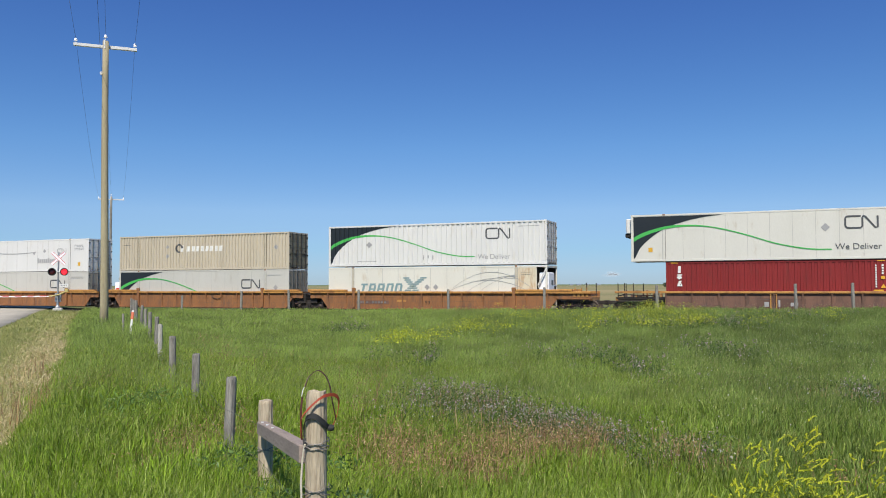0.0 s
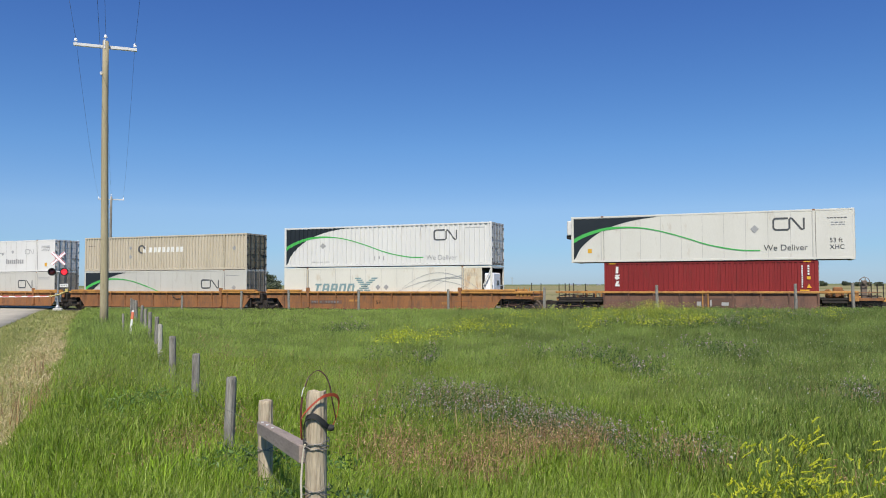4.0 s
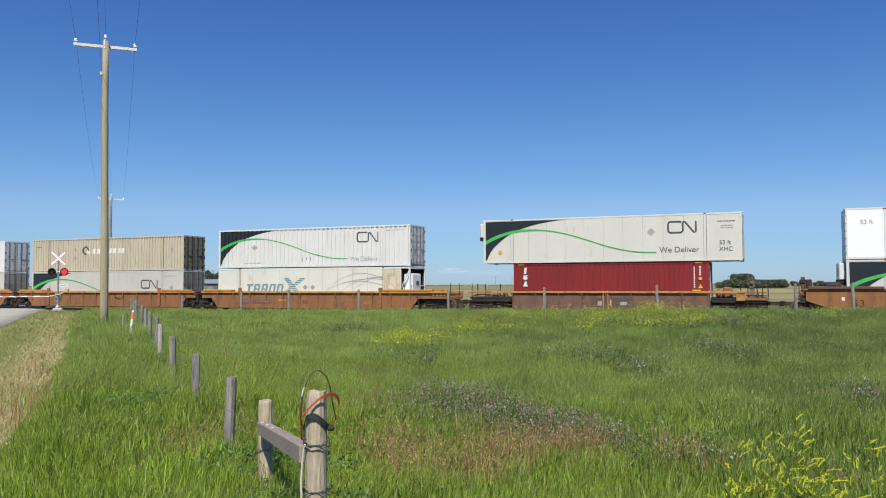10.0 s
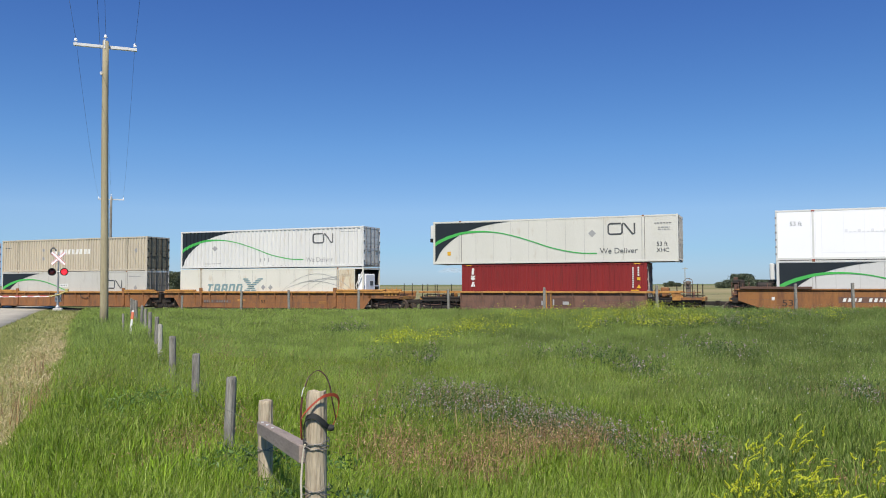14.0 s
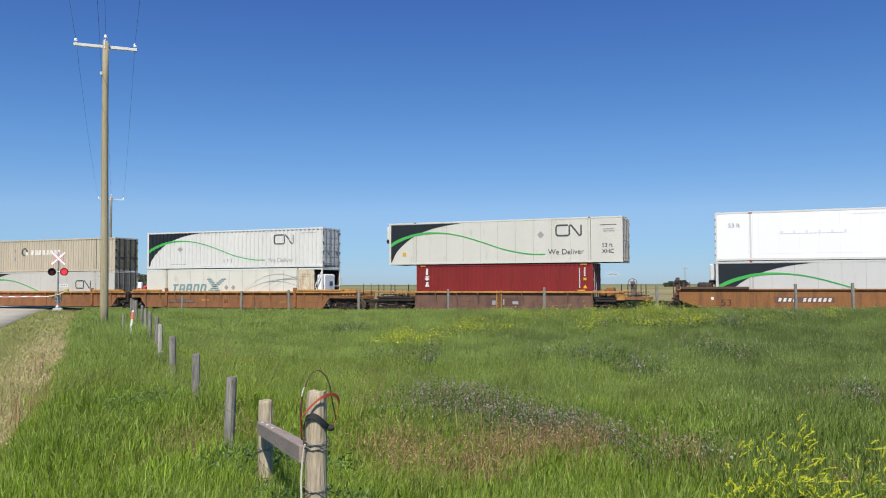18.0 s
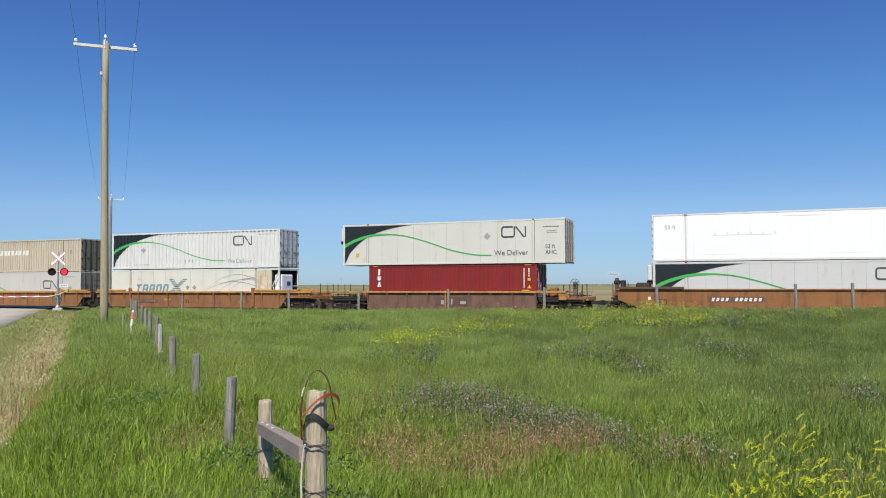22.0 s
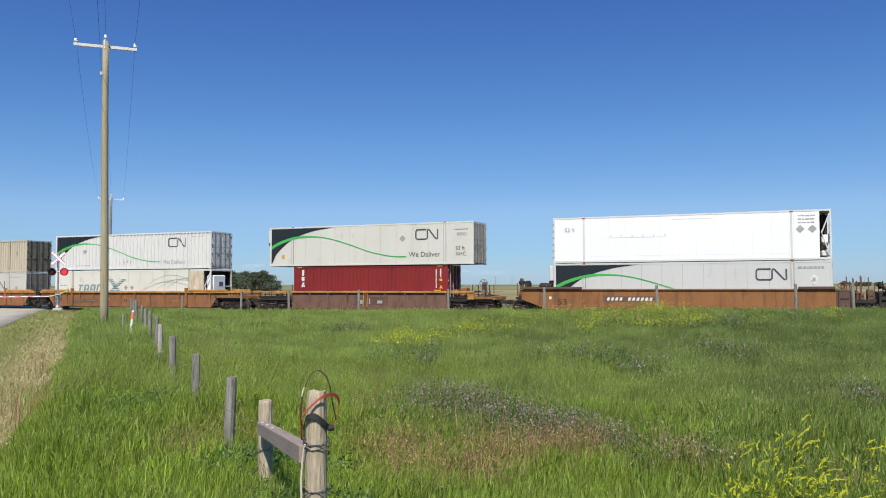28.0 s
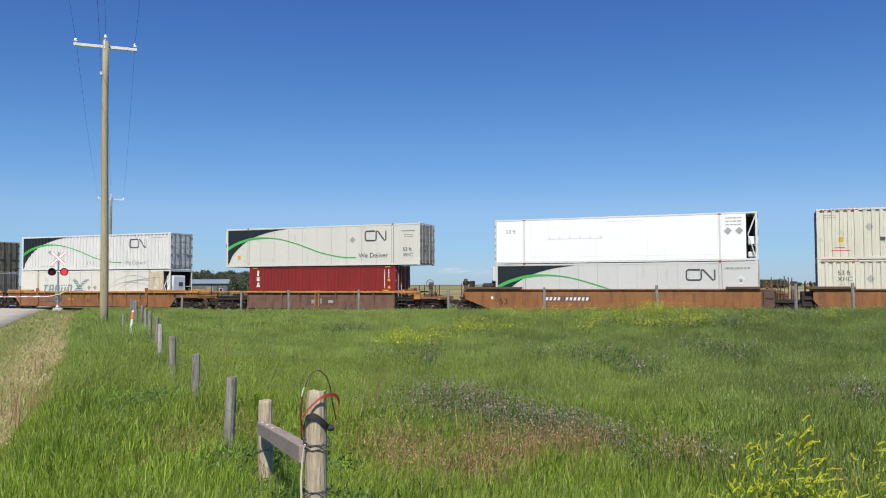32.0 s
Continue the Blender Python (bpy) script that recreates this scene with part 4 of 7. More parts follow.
lettering("size_mark", "53 ft", 0.36, 14.85, 0.98, Y, LETTER, upR, "dark grey size mark")
lettering("size_mark", "XHC", 0.36, 14.85, 0.60, Y, LETTER, upR, "dark grey size mark")
part("placard", plates([diamond(10.9, 1.84, 0.24)], Y), FAINT, upR, "grey diamond placard")
part("decal", plates([rect(1.05, 1.30, 0.60, 0.86)], Y), YELLOWMARK, upR, "yellow decal")
small_print(upR, 14.75, 2.40, 1.0, 1, Y, LETTER)
small_print(upR, 14.95, 2.14, 0.7, 2, Y)
reefer_unit(upR, 0.0, 1.55, 2.70, -1)

# car W: bright white box over a dusty white one with swoosh
lowW = container(34.2, 0.42, GREYWHITE, GREYWHITE, "dusty white refrigerated container with charcoal and green swoosh, in the well", seams=SEAMS, **FLAT)
swoosh(lowW, Y, 1.2, 0.0, TALL)
ribbon_mark(lowW, 12.12, 1.80, 1.62, 0.62, Y, LETTER)
small_print(lowW, 14.35, 2.55, 1.4, 1, Y, FAINT, h=0.11)
part("placard", plates([diamond(15.2, 1.85, 0.24), rect(15.1, 15.3, 1.55, 1.9)], Y), CHALK, lowW, "white placard")
reefer_unit(lowW, 0.0, 1.55, 2.75, -1)
upW = container(34.2, 3.33, BRIGHT, WHITE, "bright white refrigerated container with an open generator bay at its end", seams=(), tall=2.90, doors="none", bay=0.62, **FLAT)
lettering("size_mark", "53 ft", 0.36, 0.74, 1.98, Y, FAINT, upW, "faded size mark")
part("placard", plates([diamond(14.52, 1.80, 0.23)], Y), JOINT, upW, "grey diamond placard")
part("placard", plates([diamond(15.16, 1.80, 0.23)], Y), JOINT, upW, "grey diamond placard")
small_print(upW, 14.4, 2.6, 0.9, 3, Y, JOINT, 0.2, 0.06)
small_print(upW, 7.4, 2.62, 2.3, 1, Y, SCUFF, 0.13, 0.04)
part("scuff_mark", plates([rect(3.6 + k * 0.22, 3.75 + k * 0.22, 1.55, 1.59 + 0.12 * ((k * 7) % 3 == 0)) for k in range(16)], Y), SCUFF, upW, "faint scuff line")["kind"] = "stuff"


for x in (1.86, 2.10, 2.42, 13.94, 14.18):
    part("panel_seam", box(x - 0.008, x + 0.008, -HALF + 0.004, -HALF + 0.03, 0.16, 2.78), SCUFF, upW)
for k in range(10):
    x = 3.55 + 1.05 * k
    part("panel_seam", box(x - 0.005, x + 0.005, -HALF + 0.008, -HALF + 0.03, 0.16, 2.78), SCUFF, upW)
part("panel_seam", box(2.45, 13.9, -HALF + 0.006, -HALF + 0.03, 0.40, 0.415), SCUFF, upW)
for k in range(6):
    part("hinge", box(-0.035, 0.06, -HALF - 0.02, -HALF + 0.05, 0.3 + k * 0.42, 0.42 + k * 0.42, 0.01), FAINT, upW)
for x in (1.98, 14.06):
    for z in (0.0, 2.80):
        part("lift_casting", box(x - 0.09, x + 0.09, -HALF - 0.004, -HALF + 0.12, z - 0.03, z + 0.07, 0.01), DULLRED, upW, "rust-red lifting casting")


def end_bay(ob, x0, x1, tall, unit_low, unit_top=None):
    """Open end frame with a cooling unit, a tank and diagonal braces."""
    part("bay_side", box(x0, x1 - 0.08, HALF - 0.14, HALF - 0.095, 0.16, tall - 0.12), BLACKIRON, ob)
    part("bay_back", box(x0 - 0.02, x0 + 0.02, -HALF + 0.1, HALF - 0.1, 0.16, tall - 0.12), BLACKIRON, ob)
    part("brace", tube([(x0 + 0.1, -HALF + 0.05, 1.55), (x1 - 0.08, -HALF + 0.05, tall - 0.2)], 0.045, 6), WHITE, ob)
    part("brace", tube([(x1 - 0.1, -HALF + 0.05, 0.2), (x0 + 0.12, -HALF + 0.05, 1.5)], 0.035, 6), WHITE, ob)
    unit = part("cooling_unit", box(x0 + 0.10, x1 + 0.03, -1.02, 0.45, unit_low, unit_top or tall - 0.45, 0.06), BRIGHT, ob, "white cooling unit housing")
    part("vent", box(x1 + 0.025, x1 + 0.045, -0.35, 0.1, tall * 0.55, tall * 0.66), LETTER, unit)
    part("fuel_tank", box(x0 + 0.08, x1 - 0.1, -1.1, -0.2, 0.2, 0.55, 0.06), WHITE, ob)
    part("cross_bar", box(x1 - 0.07, x1 - 0.01, -HALF + 0.08, HALF - 0.08, 1.50, 1.57), WHITE, ob)


end_bay(upW, 15.53, LONG, 2.90, 0.95, 1.45)
end_bay(lowC, 15.43, LONG, 2.84, 0.85)

# car E: two cream ribbed boxes, blue shade of their fronts coloured navy
for z, lab in ((0.42, "cream ribbed steel container, front coloured navy for its shade, in the well"), (3.33, "cream ribbed steel container, front coloured navy for its shade, on top")):
    e = container(53.5, z, BUTTER, BUTTER, lab, period=0.40, depth=0.06, front=NAVY)
    part("placard", plates([diamond(2.68, 1.82, 0.22)], Y), JOINT, e, "grey diamond placard")
    if z < 1:
        lettering("size_mark", "53 ft", 0.36, 1.02, 2.05, Y, LETTER, e, "dark grey size mark")
        lettering("size_mark", "XHC", 0.36, 1.02, 1.70, Y, LETTER, e, "dark grey size mark")
    else:
        part("decal", plates([rect(1.12, 1.36, 1.0, 1.26)], Y), YELLOWMARK, e, "orange decal")
        part("decal", plates([rect(0.75, 1.7, 0.50, 0.54), rect(0.9, 1.45, 0.66, 0.70)], Y), SIGNRED, e, "red print bars")
        small_print(e, 0.4, 2.55, 0.6, 2, Y)
        part("worn_lettering", plates([rect(3.2 + k * 0.5, 3.45 + k * 0.5, 1.05, 1.25) for k in range(8)], Y), LETTER, e, "dark lettering bars")["kind"] = "stuff"
    part("roof_edge_stripe", plates([rect(0.2 + k * 0.2, 0.34 + k * 0.2, 2.80, 2.85) for k in range(10)], Y), SIGNRED, e, "worn red edge marks")
    drape(e, 0.40, 0.06, ("placard", "size_mark", "decal", "small_print"))


# ---- well cars ----
def extrude_xz(poly, y0, y1):
    bm = bmesh.new()
    f = [bm.verts.new((x, y0, z)) for x, z in poly]
    b = [bm.verts.new((x, y1, z)) for x, z in poly]
    n = len(poly)
    bm.faces.new(f)
    bm.faces.new(b[::-1])
    for i in range(n):
        bm.faces.new((f[i], b[i], b[(i + 1) % n], f[(i + 1) % n]))
    bmesh.ops.recalc_face_normals(bm, faces=bm.faces)
    return bm


def wheel_mesh():
    prof = [(0.10, -0.09), (0.13, -0.09), (0.14, -0.03), (0.36, -0.01), (0.39, -0.07), (0.455, -0.07), (0.458, 0.05), (0.485, 0.06), (0.485, 0.085), (0.40, 0.085), (0.36, 0.04), (0.14, 0.05), (0.13, 0.10), (0.10, 0.10)]
    bm = lathe(prof, 28, "Y")
    me = bpy.data.meshes.new("wheel")
    bm.to_mesh(me)
    bm.free()
    me.materials.append(WHEELSTEEL)
    return me


WHEEL = wheel_mesh()
FRAME_POLY = [(-1.22, 0.52), (-1.16, 0.66), (-0.75, 0.68), (-0.42, 0.84), (0.42, 0.84), (0.75, 0.68), (1.16, 0.66), (1.22, 0.52), (1.08, 0.40), (0.80, 0.42),
              (0.55, 0.26), (-0.55, 0.26), (-0.80, 0.42), (-1.08, 0.40)]


def truck(car, x):
    """Two-axle truck: cast side frames, springs, bolster, and wheelsets that turn."""
    ob = new("truck")
    ob.parent = car
    ob.matrix_basis = pose(x, 0, 0)
    tagged(ob, "grimy two-axle truck with rusty wheels")
    for s in (-1, 1):
        bm = extrude_xz(FRAME_POLY, s * 1.0 - 0.06, s * 1.0 + 0.06)
        part("side_frame", bm, BLACKIRON, ob)
        for k in range(3):
            part("spring", lathe([(0.075, 0.28), (0.085, 0.33), (0.07, 0.38), (0.085, 0.43), (0.07, 0.48), (0.08, 0.53)], 10), BLACKIRON, ob, "", pose(-0.2 + 0.2 * k, s * 1.07, 0))
        for q in (-0.89, 0.89):
            part("bearing_cap", lathe([(0.0, -0.05), (0.10, -0.05), (0.11, 0.03), (0.05, 0.07), (0.0, 0.07)], 12, "Y"), WHEELSTEEL, ob, "", pose(q, s * 1.08, 0.46, 0, 0, 180 if s < 0 else 0))
    part("bolster", box(-0.2, 0.2, -1.1, 1.1, 0.45, 0.72, 0.03), BLACKIRON, ob)
    for q in (-0.89, 0.89):
        ax = part("wheelset", tube([(0, -1.0, 0), (0, 1.0, 0)], 0.085, 10), WHEELSTEEL, ob, "axle with two rusty steel wheels", pose(q, 0, 0.485))
        for s in (-1, 1):
            w = new("wheel", WHEEL)
            w.parent = ax
            w.matrix_basis = pose(0, s * 0.75, 0, 0, 0, 180 if s > 0 else 0)
        axles.append((ax, q))
    return ob


def coupler(car, x0, x1, z=0.78):
    bm = box(min(x0, x1), max(x0, x1), -0.10, 0.10, z - 0.11, z + 0.11, 0.02)
    box(x1 - 0.16, x1 + 0.12, -0.17, 0.13, z - 0.15, z + 0.15, 0.03, bm)
    part("coupler", bm, BLACKIRON, car, "black knuckle coupler")
    part("air_hose", tube([(x1 - 0.25 * (1 if x1 > x0 else -1), -0.35, z - 0.1), (x1 - 0.1, -0.4, z - 0.35), (x1 + 0.05 * (1 if x1 > x0 else -1), -0.35, z - 0.42)], 0.025, 6), RUBBER, car)


def gear(car, x0, x1, seed):
    """Small brake rigging on an end deck: levers, brackets and rods."""
    rnd = random.Random(seed)
    for k in range(9):
        x = rnd.uniform(x0, x1)
        y = rnd.uniform(-1.25, 0.4)
        if k % 3 == 0:
            part("lever", tube([(x, y, 1.12), (x + rnd.uniform(-0.12, 0.12), y, 1.12 + rnd.uniform(0.25, 0.5))], 0.022, 6), GRIMY, car)
        elif k % 3 == 1:
            part("bracket", box(x - 0.07, x + 0.07, y - 0.1, y + 0.1, 1.12, 1.12 + rnd.uniform(0.12, 0.34), 0.02), GRIMY if k > 4 else CHORD, car)
        else:
            part("brake_rod", tube([(x, y, 1.2), (x + rnd.uniform(0.3, 0.6), y + 0.1, 1.2 + rnd.uniform(-0.03, 0.12))], 0.02, 6), BLACKIRON, car)


def stanchions(car, xs, z0, z1, y, mat):
    for x in xs:
        part("stanchion", tube([(x, y, z0), (x, y, z1)], 0.028, 6), mat, car)


def brake_wheel(car, x, z, mat=BLACKIRON):
    bm = tube([(x + 0.27 * math.cos(k * math.tau / 20), -0.65, z + 0.27 * math.sin(k * math.tau / 20)) for k in range(21)], 0.022, 6, None, 1, False)
    for k in range(5):
        a = k * math.tau / 5
        tube([(x, -0.65, z), (x + 0.26 * math.cos(a), -0.65, z + 0.26 * math.sin(a))], 0.016, 5, bm)
    wheel = part("brake_wheel", bm, mat, car, "rusty hand brake wheel")
    part("hub", lathe([(0.0, -0.06), (0.09, -0.06), (0.09, 0.05), (0.0, 0.05)], 12, "Y"), mat, wheel, "", pose(x, -0.65, z))
    part("brake_stand", box(x - 0.14, x + 0.14, -0.58, -0.40, 1.0, z + 0.1, 0.03), mat, car)


def well_car(a, x0, x1, w0, w1, label, ribbed=True, chord=CHORD, wall=RUSTY, left="joint", right="joint", raised=((0, 0), (0, 0)), trucks=(), top=1.50, deck=1.36, ribs=1.43, lean=0.55, reach=0.72, chord_end=99.0, wall_end=None):
    """A well car. x0..x1: its ends; w0..w1: the foot of the well; raised: the plates over the ends; lean: slope of the well's ends."""
    z = RAIL_TOP
    ob = thing("well_car", train_pose(a, z), label, "well car", "well cars of the freight train")
    movers.append((ob, a, z))
    ins = 1.325
    for s in (-1, 1):
        ya, yb = sorted((s * ins, s * (ins + 0.07)))
        yc, yd = sorted((s * ins, s * (ins + (0.20 if ribbed else 0.15))))
        if ribbed:
            poly = [(w0 - lean, deck), (w0 - lean, 1.02), (w0, 0.30), (w1, 0.30), (w1 + lean, 1.02), (w1 + lean, deck)]
        else:
            poly = [(x0 + 0.5, top), (x0 + 0.5, 0.98), (w0, 0.28), (w1, 0.28), (wall_end or x1 - 0.1, 0.28 if wall_end else 0.62), (wall_end or x1 - 0.1, top)]
        part("side_wall", extrude_xz(poly, ya, yb), wall, ob)
        if ribbed:
            bm = box(x0, min(x1, chord_end), yc, yd, deck, top, 0.015)
            part("top_chord", bm, chord, ob, "ochre-yellow top chord")
            n = max(2, round((w1 - w0) / ribs))
            ye, yf = sorted((s * (ins + 0.07), s * (ins + 0.135)))
            for k in range(n + 1):
                x = w0 + 0.05 + (w1 - w0 - 0.1) * k / n
                bm = bmesh.new()
                prof = [(s * (ins + 0.07), 0.34), (s * (ins + 0.095), 0.34), (s * (ins + 0.10), 0.80), (s * (ins + 0.19), deck), (s * (ins + 0.07), deck)]
                sides = [[bm.verts.new((x + q, yy, zz)) for yy, zz in prof] for q in (-0.045, 0.045)]
                bm.faces.new(sides[0])
                bm.faces.new(sides[1][::-1])
                for i in range(5):
                    bm.faces.new((sides[0][i], sides[1][i], sides[1][(i + 1) % 5], sides[0][(i + 1) % 5]))
                bmesh.ops.recalc_face_normals(bm, faces=bm.faces)
                part("rib", bm, wall, ob)
            part("bottom_chord", box(w0, w1, ye, yf, 0.26, 0.34, 0.006), wall, ob)
            for bx in (x0, w1 + lean * 0.4):
                e = (x0, w0 - lean * 0.6) if bx == x0 else (w1 + lean * 0.6, x1)
                if e[1] - e[0] > 0.4 and lean > 0.1:
                    part("end_beam", box(e[0], e[1], ya, yb, 1.0, deck), wall, ob)
        else:
            part("top_chord", box(x0 + 0.4, wall_end or x1, yc, yd - 0.04 if s > 0 else yd, top - 0.10, top, 0.02), wall, ob)
            if wall_end:
                part("end_panel", box(wall_end + 0.004, x1, *sorted((s * (ins - 0.09), s * (ins - 0.03))), 0.55, top - 0.12, 0.01), OLDPATCH, ob, "dark grimy end panel")
                part("end_cap", box(wall_end + 0.004, x1 + 0.1, *sorted((s * (ins - 0.1), s * ins)), top - 0.115, top - 0.03, 0.01), GRIMY, ob)
            part("bottom_chord", box(w0 + 0.2, w1, yc, yd, 0.24, 0.36, 0.015), wall, ob)
        for r0, r1 in raised:
            if r1 > r0:
                yg, yh = sorted((s * (ins + 0.02), s * (ins + 0.22)))
                part("guide_plate", box(r0, r1, yg, yh, top - 0.02, top + 0.13, 0.02), chord if ribbed else OLDPATCH, ob)
    part("well_floor", box(w0, w1, -ins + 0.002, ins - 0.002, 0.22, 0.33), BLACKIRON, ob)
    for e0, e1, kind in ((x0, w0 - lean, left), (w1 + lean, x1, right)):
        part("end_deck", box(e0 + 0.05, e1 + (0.1 if e1 < w0 else -0.05), -ins + 0.02, ins - 0.02, 1.02, 1.14, 0.01), BLACKIRON, ob)
        out = e0 if kind and e0 == x0 else e1
        sgn = -1 if e0 == x0 else 1
        part("bulkhead", box(*sorted((e1 if sgn < 0 else e0, (e1 if sgn < 0 else e0) - sgn * 0.06)), -ins + 0.02, ins - 0.02, 0.34, top - 0.1), BLACKIRON, ob)
        if kind == "coupled":
            coupler(ob, out - sgn * 0.4, out + sgn * reach)
            part("end_sill", box(*sorted((out, out - sgn * 0.16)), -1.3, 1.3, 0.92, 1.16, 0.02), chord, ob)
        else:
            part("joint_housing", box(*sorted((out - sgn * 0.45, out + sgn * 0.12)), -1.22, 1.22, 0.62, top - 0.16, 0.04), BLACKIRON, ob)
            part("joint_arm", box(*sorted((out - sgn * 0.3, out + sgn * 0.35)), -0.35, 0.35, 0.70, 0.98, 0.03), BLACKIRON, ob)
    for x in trucks:
        truck(ob, x)
    return ob


LAB = "rust-brown ribbed well car with ochre-yellow top chord"
carA = well_car(-47.9, -1.2, 17.4, 0.15, 16.0, LAB, trucks=(17.72,), raised=((-0.9, 2.1), (14.0, 17.2)))
carB = well_car(-28.4, -1.4, 17.4, 0.15, 16.0, LAB, trucks=(17.80,), raised=((-1.2, 2.1), (14.0, 17.2)))
carC = well_car(-8.9, -1.45, 19.0, 0.0, 16.25, LAB, right="coupled", trucks=(18.0,), raised=((-1.3, 1.6), (14.1, 17.8)))
carR = well_car(12.6, -1.0, 17.6, 2.02, 14.25, "ochre-yellow and brown well car with open end platforms", True, CHORD, GRIMY, left="coupled", right="coupled", trucks=(0.1, 16.1), top=1.52, deck=1.39, lean=0.02, ribs=1.45, chord_end=16.2)
carW = well_car(34.2, -2.6, 17.0, -0.2, 15.9, "smooth rust-orange well car with white lettering patch", False, CHORD, ORANGE, left="coupled", trucks=(-1.6, 18.1), raised=((-2.0, 1.85), (14.35, 16.25)), top=1.66, wall_end=16.3)
carE = well_car(53.5, -0.75, 17.4, 0.4, 16.0, "smooth rust-orange well car under cream containers", False, CHORD, ORANGE, trucks=(18.1,), raised=((-0.6, 1.9), (14.3, 17.2)), top=1.66)

YS = -1.325 - 0.15
for car in (carA, carB, carC):
    for x in (2.15, 13.95):
        part("strap_plate", box(x - 0.10, x + 0.10, YS - 0.07, YS + 0.085, 0.36, 1.70, 0.015), RUSTY, car, "rust-brown upright strap plate")
        part("strap_head", box(x - 0.13, x + 0.13, YS - 0.085, YS + 0.05, 1.52, 1.76, 0.02), RUSTY, car)
hose = [(9.3, YS + 0.03, 1.22), (9.45, YS + 0.02, 1.02), (9.85, YS + 0.02, 0.92), (10.15, YS + 0.02, 1.0), (10.3, YS + 0.03, 1.14)]
part("brake_hose", tube(smooth_path(hose), 0.022, 6), RUBBER, carB, "sagging black brake hose")
# lettering patches, number bars and stencils on the sides
for car, x, mat, z in ((carC, 2.3, GRIMY, 0.62),):
    part("number_patch", plates([rect(x, x + 2.6, z, z + 0.24)], YS + 0.065), mat, car, "dark patch behind the car number")
    part("number_print", plates([rect(x + 0.12 + k * 0.23, x + 0.27 + k * 0.23, z + 0.06, z + 0.18) for k in range(10) if k != 4], YS + 0.065, 0.009), DIM, car, "faded white number bars")["kind"] = "stuff"
part("number_patch", plates([rect(3.2, 6.35, 0.86, 1.20)], YS + 0.08), GRIMY, carW, "dark patch behind the car number")
part("number_print", plates([rect(3.40 + k * 0.26, 3.55 + k * 0.26, 0.93, 1.13, 0.06) for k in range(11) if k != 4], YS + 0.08, 0.009), CHALK, carW, "white number bars")["kind"] = "stuff"
lettering("size_mark", "53", 0.54, 0.25, 0.66, YS + 0.08, BLACKIRON, carW, "dark painted size mark", 1.2)
part("decal", plates([rect(-0.28, -0.12, 1.0, 1.18)], YS + 0.08), CHALK, carW, "small white decal")
part("scuff_mark", plates([rect(10.6 + k * 0.14, 10.7 + k * 0.14, 1.38 - (k % 4) * 0.03, 1.52 - (k % 3) * 0.03) for k in range(17)], YS + 0.08), RUSTY, carW, "scraped paint marks")["kind"] = "stuff"
lettering("size_mark", "53", 0.34, 7.6, 0.62, YS + 0.07, BLACKIRON, carC, "dark painted size mark", 1.2)
part("decal", plates([rect(5.5, 6.2, 0.78, 0.92)], YS + 0.075), CHORD, carC, "yellow stencil panel")
part("decal", plates([rect(12.6, 13.2, 0.62, 0.80)], YS + 0.075), CHORD, carC, "yellow stencil panel")
part("stencil_panel", plates([rect(7.2, 9.8, 0.55, 1.1)], YS + 0.075), OLDPATCH, carR, "dark stencil panel")
part("stencil", plates([rect(7.6, 7.85, 0.62, 0.9), rect(8.35, 8.45, 0.62, 1.0), rect(9.0, 9.4, 0.66, 0.86)], YS + 0.075, 0.009), FAINT, carR, "faded white stencils")["kind"] = "stuff"
part("ladder_plate", box(15.75, 16.25, YS - 0.01, YS + 0.1, 0.95, 1.53, 0.02), CHORD, carR, "bright ochre step plate")
for x in (7.95, 8.25):
    part("ladder_rail", box(x - 0.03, x + 0.03, YS - 0.02, YS + 0.06, 0.4, 1.56), CHORD, carR)
# the dark underside of the end platforms
def underside(car, x0, x1, seed):
    rnd = random.Random(seed)
    part("centre_sill", box(x0, x1, -0.32, 0.32, 0.62, 1.015, 0.02), BLACKIRON, car)
    for s in (-1, 1):
        part("side_sill", box(x0 + 0.05, x1 - 0.05, s * 1.22 - 0.05, s * 1.22 + 0.05, 0.84, 1.018, 0.01), BLACKIRON, car)
    for k in range(3):
        x = x0 + (x1 - x0) * (k + 0.5) / 3
        part("cross_bearer", box(x - 0.07, x + 0.07, -1.16, 1.16, 0.86, 1.012, 0.01), BLACKIRON, car)
    m = (x0 + x1) / 2
    part("brake_cylinder", lathe([(0.0, -0.3), (0.13, -0.3), (0.14, -0.2), (0.14, 0.24), (0.05, 0.28), (0.0, 0.3)], 14, "X"), GRIMY, car, "grimy brake cylinder", pose(m + rnd.uniform(-0.4, 0.4), -0.95, 0.70))
    for k in range(4):
        x = rnd.uniform(x0 + 0.2, x1 - 0.2)
        part("hanger", tube([(x, -1.2, 0.86), (x + rnd.uniform(-0.1, 0.1), -1.2, rnd.uniform(0.45, 0.62))], 0.03, 6), BLACKIRON, car)
    part("brake_pipe", tube(smooth_path([(x0, -1.1, 0.66), (m - 0.3, -1.12, 0.58), (m + 0.3, -1.1, 0.70), (x1, -1.12, 0.60)]), 0.03, 6), OLDPATCH, car)


for car, x0, x1, sd in ((carC, 16.9, 18.9, 31), (carR, -0.95, 1.95, 32), (carR, 14.35, 17.5, 33), (carW, -2.5, -0.8, 34), (carA, 16.6, 17.3, 35), (carB, 16.6, 17.3, 36)):
    underside(car, x0, x1, sd)


part("platform_edge", box(16.2, 17.5, -1.36, -1.28, 0.98, 1.14, 0.01), RUSTY, carR, "rust-brown platform edge")
part("platform_edge", box(16.2, 17.5, 1.28, 1.36, 0.98, 1.14, 0.01), RUSTY, carR, "rust-brown platform edge")
